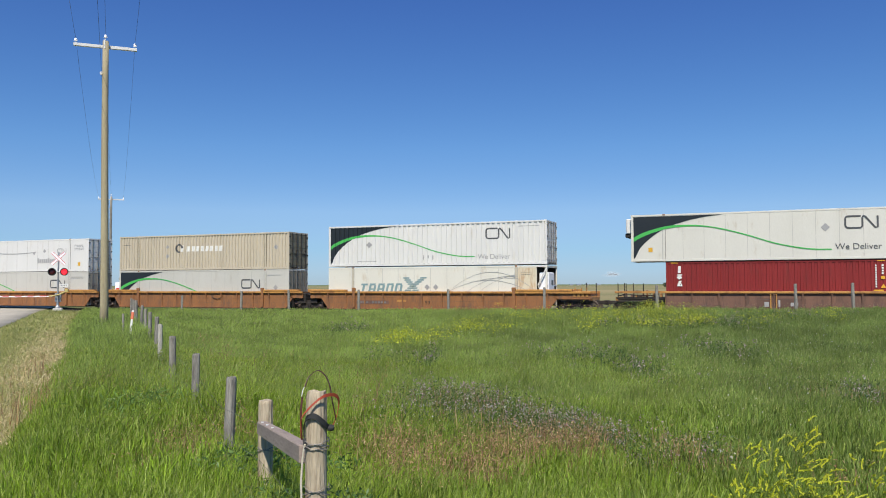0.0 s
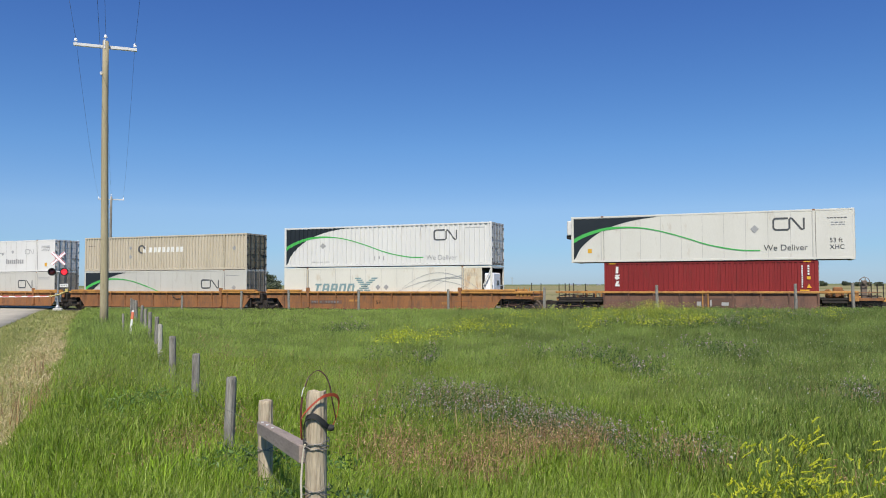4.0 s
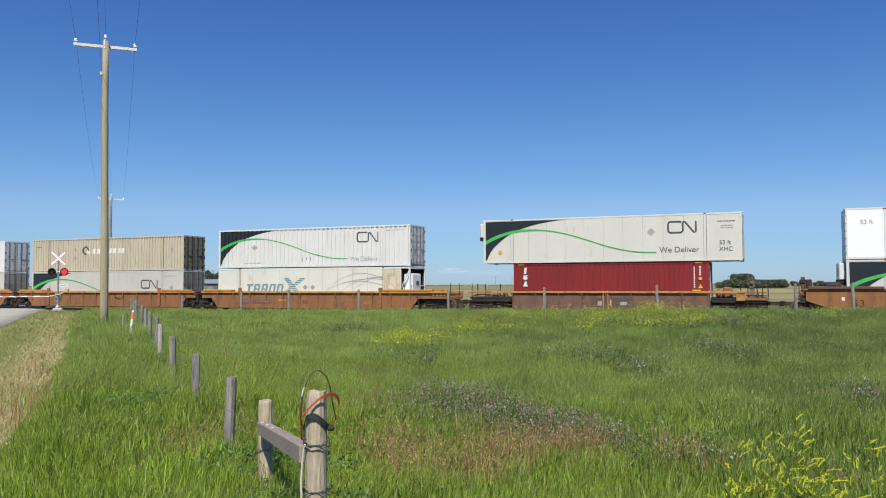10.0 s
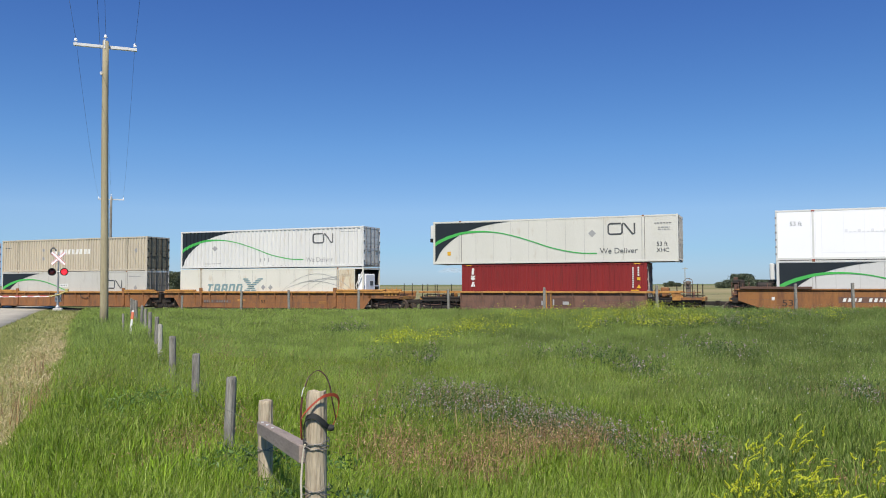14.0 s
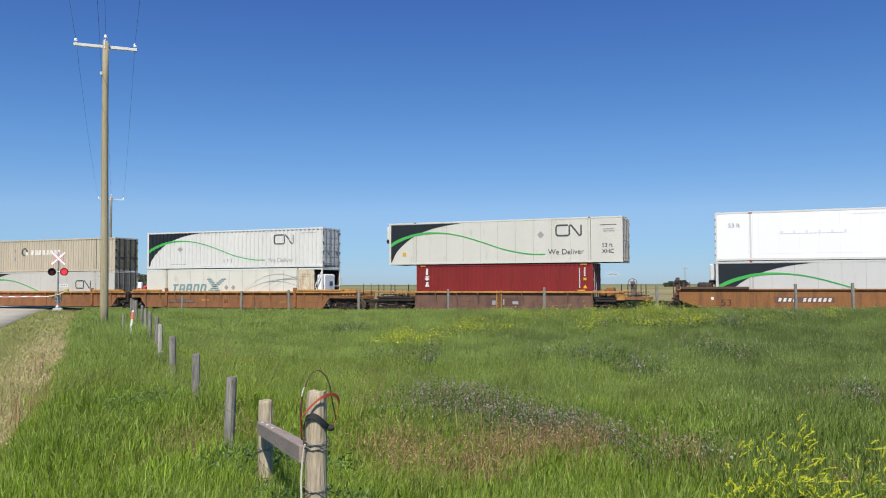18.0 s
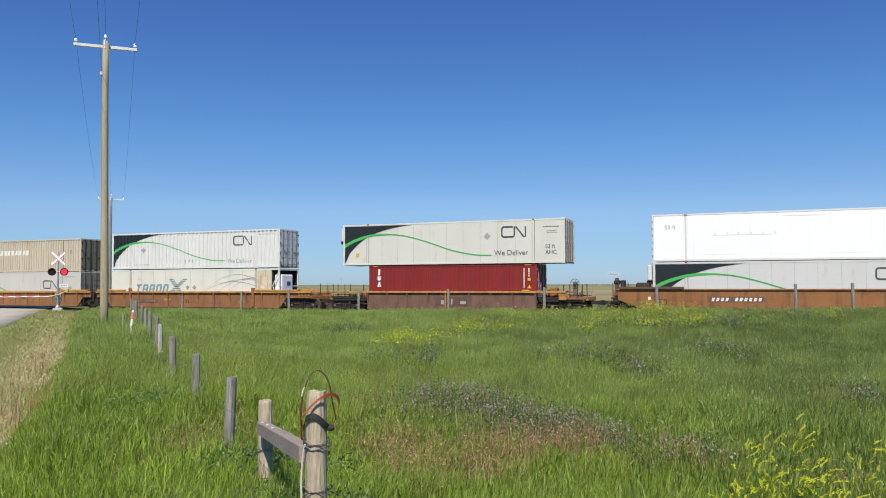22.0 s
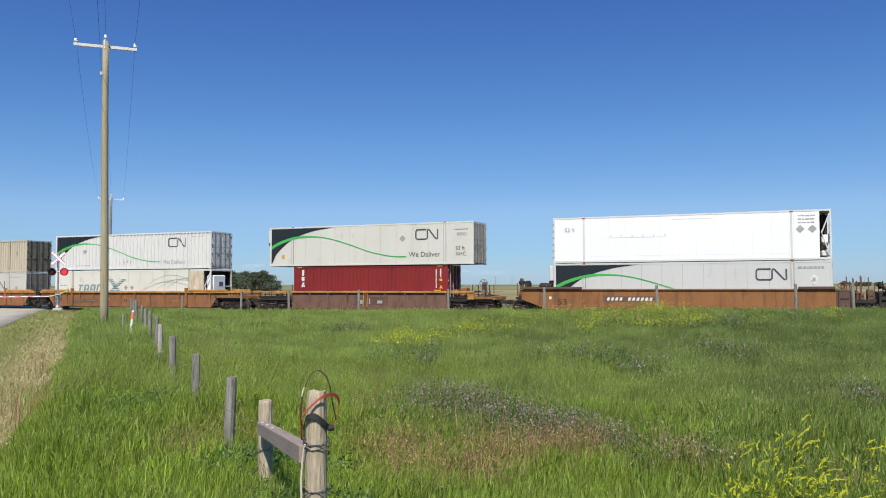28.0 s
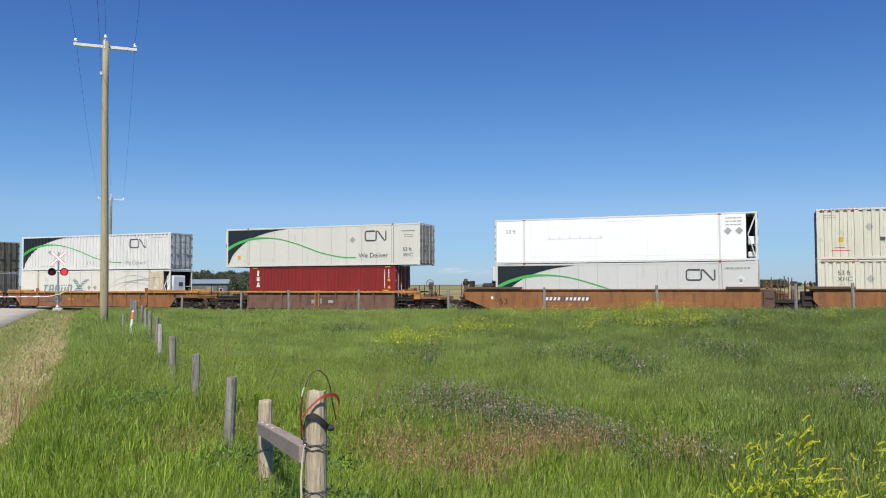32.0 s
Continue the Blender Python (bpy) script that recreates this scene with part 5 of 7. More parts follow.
# open platform over the shared truck between the two orange cars
part("platform", box(16.9, 18.35, -1.2, 1.2, 0.90, 1.02, 0.01), BLACKIRON, carW, "dark end platform")
underside(carW, 16.95, 18.3, 37)
for x, z, y in ((16.85, 2.35, -1.1), (17.2, 2.2, -1.1), (17.55, 2.4, -1.1), (17.95, 2.3, -1.1), (18.25, 1.9, -1.05), (17.35, 2.3, 1.1), (17.8, 2.35, 1.1)):
    part("stanchion", tube([(x, y, 0.95), (x, y, z)], 0.03, 6), GRIMY, carW)
for x, z in ((17.0, 1.55), (17.6, 1.40), (18.05, 1.62)):
    part("equipment_box", box(x - 0.16, x + 0.16, -0.9, -0.3, 1.02, z, 0.03), GRIMY, carW, "grimy equipment box")
for a, b in (((16.85, 1.9), (17.55, 1.85)), ((17.2, 1.45), (18.25, 1.5))):
    part("hand_rail", tube([(a[0], -1.1, a[1]), (b[0], -1.1, b[1])], 0.022, 6), GRIMY, carW)


def end_rack(car, x, y, z, seed):
    """Coiled hose and valves hung on a bracket at the end of a platform."""
    rnd = random.Random(seed)
    part("hose_coil", tube([(x + 0.19 * math.cos(k * math.tau / 14), y - 0.01 * k / 14, z + 0.15 * math.sin(k * math.tau / 14)) for k in range(43)], 0.024, 6, None, 1, False), CHORD if seed % 2 else RUSTY, car, "coiled brake hose")
    part("bracket", box(x - 0.05, x + 0.05, y + 0.03, y + 0.10, 1.12, z + 0.22, 0.01), RUSTY, car)
    part("valve", lathe([(0.0, -0.1), (0.07, -0.1), (0.09, 0.0), (0.07, 0.1), (0.03, 0.18), (0.0, 0.18)], 10), BLACKIRON, car, "", pose(x + rnd.uniform(0.25, 0.45), y + 0.1, 1.26))


for car, x, y, z, sd in ((carR, 14.75, -1.15, 1.42, 1), (carR, 15.5, -1.1, 1.36, 3), (carR, 0.9, -1.1, 1.36, 2), (carW, -1.2, -1.1, 1.52, 4), (carW, -2.25, -1.0, 1.45, 2), (carC, 17.7, -1.0, 1.42, 2), (carW, 16.6, -1.1, 1.85, 2), (carE, -0.4, -1.1, 1.85, 4)):
    end_rack(car, x, y, z, sd)
gear(carR, 14.5, 17.3, 13)
gear(carW, -2.5, -0.5, 14)
gear(carC, 17.2, 18.8, 15)
gear(carR, -0.8, 1.5, 16)
part("brake_stand", box(-2.35, -2.12, -1.0, -0.85, 1.1, 2.35, 0.03), OLDPATCH, carW, "tall dark brake stand")
part("brake_stand_head", box(-2.42, -2.02, -1.06, -0.78, 1.95, 2.2, 0.05), BLACKIRON, carW)
for x, z in ((-1.85, 2.0), (-0.95, 1.75), (-0.5, 1.95)):
    part("stanchion", tube([(x, -1.15, 1.12), (x, -1.15, z)], 0.03, 6), OLDPATCH, carW)
# end gear: hand rails, brake wheel, piping, levers
gear(carC, 17.3, 18.7, 1)
gear(carR, -0.9, 1.6, 2)
gear(carR, 14.6, 17.3, 3)
gear(carW, -2.5, -0.4, 4)
stanchions(carC, (17.95, 18.35, 18.7), 1.14, 1.75, -1.25, CHORD)
stanchions(carC, (18.15, 18.8), 1.14, 2.05, 1.2, BLACKIRON)
stanchions(carR, (-0.85, -0.45, 0.1), 1.14, 2.02, -1.2, BLACKIRON)
stanchions(carR, (-0.75, 0.35), 1.14, 2.0, 1.2, BLACKIRON)
stanchions(carR, (16.4, 16.9, 17.2, 17.5, 16.0), 1.14, 1.95, -1.1, BLACKIRON)
brake_wheel(carR, 16.62, 2.03, TANIRON)
stanchions(carW, (-2.45, -2.1, -1.5), 1.14, 2.05, -1.2, OLDPATCH)
stanchions(carW, (16.75, 17.35), 1.0, 2.1, -1.15, OLDPATCH)
stanchions(carW, (17.2, 16.9), 1.0, 2.1, 1.15, OLDPATCH)
stanchions(carE, (-0.65, -0.35), 1.0, 2.1, -1.15, BLACKIRON)
stanchions(carE, (-0.6, -0.2), 1.0, 2.0, 1.15, BLACKIRON)
for car, xs in ((carC, (17.9, 18.9)), (carR, (-0.9, 1.2)), (carR, (15.2, 17.4)), (carW, (-2.5, -0.6)), (carW, (16.6, 17.6)), (carB, (16.6, 17.8)), (carA, (16.6, 17.8))):
    for y in (-1.2, 1.2):
        part("hand_rail", tube([(xs[0], y, 1.42), (xs[1], y, 1.45)], 0.02, 6), RUSTY, car)
    part("brake_pipe", tube([(xs[0], -0.8, 1.22), (xs[0] + 0.3, -0.75, 1.3), (xs[1], -0.8, 1.24)], 0.035, 6), BLACKIRON, car)
for k in range(4):
    part("step_bracket", box(17.85 + k * 0.27, 18.0 + k * 0.27, -1.44, -1.3, 1.16, 1.40 - 0.05 * (k % 2), 0.015), CHORD, carC)
for x0, x1, z in ((15.0, 15.5, 1.75), (14.6, 14.9, 1.62)):
    part("valve_body", box(x0, x1, -0.9, -0.3, 1.14, z, 0.06), RUSTY, carR)
part("valve_body", box(-2.05, -1.75, -0.8, -0.4, 1.14, 2.2, 0.05), BLACKIRON, carW)
part("valve_body", box(-1.9, -1.3, -0.9, 0.2, 1.14, 1.65, 0.08), OLDPATCH, carW)
part("reservoir", lathe([(0.0, -0.45), (0.12, -0.44), (0.2, -0.36), (0.2, 0.36), (0.12, 0.44), (0.0, 0.45)], 16, "X"), BLACKIRON, carW, "dark air reservoir", pose(-0.65, -0.7, 1.85))
part("reservoir_cradle", box(-1.0, -0.3, -0.85, -0.55, 1.1, 1.68), BLACKIRON, carW)
part("cable_reel", lathe([(0.0, -0.1), (0.28, -0.1), (0.28, -0.06), (0.16, -0.05), (0.16, 0.05), (0.28, 0.06), (0.28, 0.1), (0.0, 0.1)], 18, "Y"), RUSTY, carW, "rusty round reel", pose(17.3, -0.9, 1.30))
part("reel_stand", box(17.2, 17.4, -0.98, -0.82, 0.98, 1.30), RUSTY, carW)


# ---- beside the line: power poles ----
def power_pole(x, y, top, arm_z, label, arm=1.29, wood=POLEWOOD, tilt=0.0, r0=0.165, r1=0.115):
    base = float(ground_z(x, y)) - 0.3
    ob = thing("utility_pole", pose(x, y, base, 0, tilt, 0), label, "utility pole", "power line along the road")
    h = top - base
    body = part("pole", tube([(0.012 * math.sin(k * 0.8), 0, h * k / 8) for k in range(9)], r0, 16, None, r1 / r0), wood, ob, "", None, True)
    yaw = math.degrees(math.atan2(ROAD_SIDE.y, ROAD_SIDE.x))
    m = pose(0, 0, arm_z - base, 0, 0, yaw)
    cross = part("crossarm", box(-arm, arm, r1 - 0.01, r1 + 0.11, -0.06, 0.06, 0.008), ARMPAINT, ob, "bleached white crossarm", m)
    for q in (-arm + 0.08, arm - 0.08):
        part("insulator", lathe([(0.0, 0.05), (0.015, 0.06), (0.02, 0.12), (0.07, 0.14), (0.05, 0.19), (0.065, 0.20), (0.03, 0.26), (0.0, 0.26)], 12), BRIGHT, cross, "white porcelain insulator", pose(q, r1 + 0.05, 0))
    part("insulator", lathe([(0.0, 0.0), (0.015, 0.02), (0.02, 0.12), (0.07, 0.14), (0.05, 0.19), (0.065, 0.20), (0.03, 0.26), (0.0, 0.26)], 12), BRIGHT, ob, "white porcelain insulator", pose(0, -0.02, h))
    part("neutral_bracket", box(-0.20, -0.08, -0.06, 0.06, h - 1.38, h - 1.25, 0.01), ARMPAINT, ob)
    part("ground_wire", tube([(0.15, -0.06, 0.3), (0.12, -0.06, h * 0.6), (0.10, -0.05, h - 1.0)], 0.008, 5), WIRE, ob)
    part("bolt", tube([(0, -r1 - 0.02, arm_z - base), (0, r1 + 0.14, arm_z - base)], 0.018, 6), STEEL, ob)
    part("cap_plate", box(-0.035, 0.035, -r1 - 0.012, -r1 + 0.02, h - 0.34, h + 0.03, 0.006), ARMPAINT, ob, "pale insulator bracket")
    stand = pose(x, y, base, 0, tilt, 0)
    am = stand @ m
    return [am @ Vector((-arm + 0.08, r1 + 0.05, 0.26)), stand @ Vector((0, 0, h + 0.25)), am @ Vector((arm - 0.08, r1 + 0.05, 0.26)), stand @ Vector((-0.16, 0, h - 1.31))]


P1 = Vector((-13.50, 32.0, 0))
P2 = Vector((-35.3, 85.0, 0))
STEP = P2 - P1
# the distant pole's dark blue-grey shading is put in by using grey wood
poles = [power_pole(*(P1 + STEP * k)[:2], tp, ar, lb, 1.29 if k > 0 else 1.19, GREYWOOD if k > 0 else POLEWOOD, -0.5 if k == 0 else 0) for k, tp, ar, lb in (
    (-1, 12.4, 12.0, "tall weathered wooden utility pole behind the bank"),
    (0, 11.86, 11.665, "tall weathered wooden utility pole with a white crossarm in the grass"),
    (1, 11.45, 11.16, "distant wooden utility pole with a white crossarm"))]
for near, far_ in zip(poles, poles[1:]):
    for p, q in zip(near, far_):
        path = []
        for k in range(25):
            t = k / 24
            c = p.lerp(q, t)
            c.z -= 4 * 0.75 * t * (1 - t)
            path.append(c)
        ob = part("power_line", tube(path, 0.0055, 5, None, 1, False), LINEWIRE, None)
        tagged(ob, "thin dark sagging power line", "power line", "power line along the road")


# ---- fences ----
def fence_post(x, y, top, r, mat, label, name="fence_post", group="field fence", lean=(0, 0), ring=12):
    g = float(ground_z(x, y))
    ob = tagged(new(name), label, "fence post", group)
    ob.matrix_basis = pose(x, y, g - 0.25, lean[0], lean[1], random.uniform(0, 360))
    h = top - g + 0.25
    rnd = random.Random(int(x * 97 + y * 31))
    bm = bmesh.new()
    rows = []
    for j, (t, s) in enumerate(((0, 1.06), (0.3, 1.03), (0.6, 1.0), (0.85, 0.985), (0.985, 0.96), (1.0, 0.86))):
        row = []
        for k in range(ring):
            a = k * math.tau / ring
            rr = r * s * (1 + 0.05 * math.sin(a * 3 + x) + rnd.uniform(-0.025, 0.025))
            row.append(bm.verts.new((rr * math.cos(a), rr * math.sin(a), h * t + (rnd.uniform(-0.006, 0.006) if j > 3 else 0))))
        rows.append(row)
    for p, q in zip(rows, rows[1:]):
        for k in range(ring):
            bm.faces.new((p[k], p[(k + 1) % ring], q[(k + 1) % ring], q[k]))
    bm.faces.new(rows[0][::-1])
    bm.faces.new(rows[-1])
    part("post", bm, mat, ob, "", None, False)
    return ob


FIELD_POSTS = [(-2.00, 7.45, 1.15, 0.050), (-3.20, 10.36, 1.12, 0.050), (-4.45, 13.30, 1.16, 0.056), (-5.73, 16.30, 1.21, 0.048), (-6.75, 18.9, 1.26, 0.05),
               (-7.95, 21.8, 1.27, 0.052), (-9.20, 24.8, 1.28, 0.05), (-10.45, 27.8, 1.30, 0.05), (-11.75, 30.8, 1.42, 0.06), (-13.0, 33.8, 1.4, 0.05), (-14.3, 36.8, 1.4, 0.05)]
posts_done = []
for i, (x, y, top, r) in enumerate(FIELD_POSTS):
    mat = GREYWOOD if i != 3 else PALEWOOD
    fence_post(x, y, top, r, mat, "silver-grey weathered wooden fence post in tall grass" if i != 3 else "pale weathered wooden fence post in tall grass", lean=(random.uniform(-1.5, 1.5), random.uniform(-1.5, 1.5)))
gate_l = fence_post(-1.30, 5.92, 1.155, 0.055, FRESHWOOD, "tan wooden brace post with a squared top", "brace_post", ring=14)
gate_r = fence_post(-0.612, 3.9, 1.485, 0.052, FRESHWOOD, "tan wooden end post wound with wire and a red strap", "brace_post", ring=16)
# brace rail between them
p, q = Vector((-1.317, 5.83, 0.974)), Vector((-0.680, 3.98, 1.169))
d = q - p
m = Matrix.Translation(p) @ d.to_track_quat("X", "Z").to_matrix().to_4x4()
rail = thing("brace_rail", m, "brown-grey sawn timber brace rail nailed between two posts", "fence rail", "field fence")
part("timber", box(0.03, d.length, -0.03, 0.04, -0.045, 0.045, 0.006), RAILWOOD, rail)
for k in range(3):
    part("nail", tube([(0.2 + 0.28 * k, -0.01, 0.046), (0.2 + 0.28 * k, -0.01, 0.053)], 0.009, 6), ARMPAINT, rail, "bright nail head")


def wire_ring(x, y, z, r, turns, name, label, thick=0.0022, rise=0.02):
    path = [(x + r * math.cos(k * 0.35), y + r * math.sin(k * 0.35), z + rise * math.sin(k * 0.21) + 0.004 * math.sin(k * 1.9)) for k in range(int(turns * 18) + 1)]
    ob = part(name, tube(path, thick, 5, None, 1, False), WIRE, None)
    return tagged(ob, label, "fence wire", "field fence")


wire_ring(-0.612, 3.9, 1.235, 0.060, 3.2, "tie_wire", "dull wire wound round the end post", 0.0028)
wire_ring(-0.612, 3.9, 1.01, 0.061, 2.1, "tie_wire", "dull wire wound low round the end post", 0.0024, 0.03)
wire_ring(-1.30, 5.92, 0.80, 0.061, 2.1, "tie_wire", "dull wire wound round the brace post", 0.003, 0.02)
# fence strands
runs = [(-0.612, 3.9), (-1.30, 5.92)] + [(x, y) for x, y, _, _ in FIELD_POSTS]
for zz in (0.35, 0.65, 0.9):
    path = [Vector((x - 0.05, y, float(ground_z(x, y)) + zz)) for x, y in runs]
    ob = part("fence_wire", tube(path, 0.0016, 4, None, 1, False), OLDWIRE, None)
    tagged(ob, "thin rusty fence strand", "fence wire", "field fence")


def ribbon(path, across, wide, thick=0.003, bm=None):
    """A flat strap along a path; across gives the direction of its width at each point."""
    bm = bm or bmesh.new()
    pts = smooth_path(path)
    prev = None
    for i, p in enumerate(pts):
        w = Vector(across[i] if isinstance(across, list) else across).normalized() * wide / 2
        d = (pts[min(i + 1, len(pts) - 1)] - pts[max(i - 1, 0)]).normalized()
        n = d.cross(w).normalized() * thick / 2
        cur = [bm.verts.new(p + w + n), bm.verts.new(p - w + n), bm.verts.new(p - w - n), bm.verts.new(p + w - n)]
        if prev:
            for k in range(4):
                bm.faces.new((prev[k], prev[(k + 1) % 4], cur[(k + 1) % 4], cur[k]))
        else:
            bm.faces.new(cur[::-1])
        prev = cur
    bm.faces.new(prev)
    bmesh.ops.recalc_face_normals(bm, faces=bm.faces)
    return bm


def on_post(px, pz, back=0.0):
    return (-0.612 + px, 3.9 - 0.062 + back, pz)


strap = thing("strap_loop", pose(0, 0, 0), "red-brown plastic strap looped over the top of the end post", "strap", "")
part("band", ribbon([on_post(-0.068, 1.27, 0.03), on_post(-0.066, 1.34, 0.01), on_post(-0.058, 1.375, 0.0), on_post(-0.025, 1.415, -0.008), on_post(0.015, 1.452, -0.008), on_post(0.050, 1.472, 0.01),
                     on_post(0.085, 1.470, 0.05), on_post(0.102, 1.445, 0.085), on_post(0.100, 1.40, 0.10), on_post(0.085, 1.345, 0.10), on_post(0.068, 1.305, 0.10)], (0.25, 0.2, 1), 0.016), STRAPRED, strap)
part("tail", ribbon([on_post(-0.064, 1.465, 0.03), on_post(-0.068, 1.40, 0.02), on_post(-0.067, 1.33, 0.02), on_post(-0.066, 1.26, 0.03)], (1, 0.3, 0), 0.009), STRAPDARK, strap, "dark red strap end")
part("hoop", ribbon([on_post(-0.052, 1.512, 0.03), on_post(-0.040, 1.552, 0.06), on_post(-0.014, 1.578, 0.07), on_post(0.01, 1.584, 0.07), on_post(0.04, 1.56, 0.07), on_post(0.062, 1.51, 0.07), on_post(0.072, 1.45, 0.07), on_post(0.082, 1.39, 0.085), on_post(0.088, 1.34, 0.10)], (0.2, 1, 0.1), 0.010), STRAPDARK, strap, "thin dark red hoop")
part("white_end", ribbon([on_post(-0.066, 1.468, 0.02), on_post(-0.060, 1.495, 0.02), on_post(-0.053, 1.512, 0.02)], (1, 0.2, 0), 0.004), CHALK, strap, "bare white end")
def round_post(px, pz):
    return on_post(px, pz, 0.062 - math.sqrt(max(0.0, 0.058 ** 2 - px * px)) - 0.005)


tie = thing("rubber_tie", pose(0, 0, 0), "black rubber tie bent round the end post", "strap")
part("band", ribbon([round_post(-0.055, 1.255), round_post(-0.055, 1.325), round_post(-0.043, 1.360), round_post(-0.019, 1.377), round_post(0.006, 1.374), round_post(0.030, 1.355), round_post(0.049, 1.331), round_post(0.057, 1.318)], (0.25, 0.1, 1), 0.026, 0.005), RUBBER, tie)
part("knob", lathe([(0.0, -0.016), (0.013, -0.014), (0.017, 0.0), (0.012, 0.016), (0.0, 0.018)], 10, "X"), RUBBER, tie, "", pose(0.0, 0, 0) @ Matrix.Translation(on_post(0.068, 1.312, 0.055)))
part("hook", ribbon([round_post(-0.055, 1.265), round_post(-0.050, 1.235), round_post(-0.044, 1.22)], (1, 0.2, 0), 0.018, 0.006), RUBBER, tie)
rope = part("rope", tube(smooth_path([on_post(-0.050, 1.24, 0.02), on_post(-0.062, 1.16, 0.03), on_post(-0.068, 1.05, 0.03), on_post(-0.066, 0.98, 0.03), on_post(-0.078, 0.90, 0.02), on_post(-0.10, 0.82, 0.02), on_post(-0.10, 0.55, 0.02), on_post(-0.09, 0.2, 0.02)]), 0.0052, 7), ROPE, None)
tagged(rope, "pale rope hanging down beside the end post", "rope")

# railway fence: stout posts along the line
for u, top in ((-38.4, 1.28), (-33.4, 1.58), (-29.56, 1.67), (-24.36, 1.68), (-18.19, 1.71), (-12.22, 1.81), (-5.82, 1.92), (1.16, 1.98), (3.82, 2.02)):
    p = on_track(u, FACE_V - 5, 0)
    fence_post(p.x, p.y, top, 0.082, GREYWOOD, "stout grey wooden fence post before the railway", group="railway fence", lean=(random.uniform(-1.5, 1.5), random.uniform(-1.5, 1.5)), ring=10)
for zz in (0.5, 0.8, 1.1):
    path = [on_track(u, FACE_V - 5.08, float(ground_z(*on_track(u, FACE_V - 5, 0)[:2])) + zz) for u in np.arange(-40, 6.1, 2)]
    ob = part("fence_wire", tube(path, 0.003, 4, None, 1, False), OLDWIRE, None)
    tagged(ob, "thin rusty fence strand before the railway", "fence wire", "railway fence")

# cable marker by the fence
g = float(ground_z(-9.28, 24.0))
marker = thing("cable_marker", pose(-9.36, 24.0, g + 0.32, 0, 6, 0), "white cable marker stake with an orange top", "marker post")
part("stake", box(-0.032, 0.032, -0.010, 0.010, -0.1, 0.93, 0.004), CHALK, marker)
part("cap", box(-0.044, 0.044, -0.016, 0.016, 0.66, 0.88, 0.010), FLAGORANGE, marker, "bright orange top")
g = float(ground_z(-10.2, 25.2))
fence_post(-9.95, 25.0, 1.12, 0.035, GREYWOOD, "thin grey wooden stake beside the fence", "stake")


# pale farm buildings on the horizon
def far_barn(x, y, w, tall):
    ob = thing("farm_building", pose(x, y, float(ground_z(x, y)), 0, 0, 12), "small pale farm building far out on the plain", "farm building", "far farm buildings")
    part("wall", box(-w / 2, w / 2, -3.0, 3.0, -0.2, tall), CONCRETE, ob)
    bm = bmesh.new()
    ring = [[bm.verts.new((q, yy, zz)) for yy, zz in ((-3.3, tall + 0.01), (0, tall + 1.1), (3.3, tall + 0.01))] for q in (-w / 2 - 0.3, w / 2 + 0.3)]
    for k in range(3):
        bm.faces.new((ring[0][k], ring[1][k], ring[1][(k + 1) % 3], ring[0][(k + 1) % 3]))
    bm.faces.new(ring[0][::-1])
    bm.faces.new(ring[1])
    bmesh.ops.recalc_face_normals(bm, faces=bm.faces)
    part("roof", bm, SHEDROOF, ob)
    part("door", box(-1.2, 1.2, -3.06, -3.005, 0, min(2.6, tall - 0.3)), GREYWOOD, ob)


for px, w, tall in ((40, 5, 1.3), (52, 7, 1.0), (66, 4, 1.6), (76, 6, 1.0), (229, 5, 1.3), (242, 7, 1.0), (258, 4, 1.6), (277, 6, 1.1)):
    far_barn(px / 1419.0 * 1350, 1350 + 3 * (px % 7), w, tall)

# thin poles far out on the plain
for px, y, tall in ((93, 560, 8.2), (122, 640, 8.0), (428, 330, 9.4), (745, 600, 8.2), (-180, 700, 8.0)):
    x = px / 1419.0 * y
    ob = thing("utility_pole", pose(x, y, float(ground_z(x, y)) - 0.2), "thin dark utility pole far out on the plain", "utility pole", "far power line")
    part("pole", tube([(0, 0, 0), (0, 0, tall)], 0.17, 8, None, 0.7), POLEWOOD, ob)
    part("crossarm", box(-1.1, 1.1, -0.25, -0.13, tall - 0.7, tall - 0.56), POLEWOOD, ob)


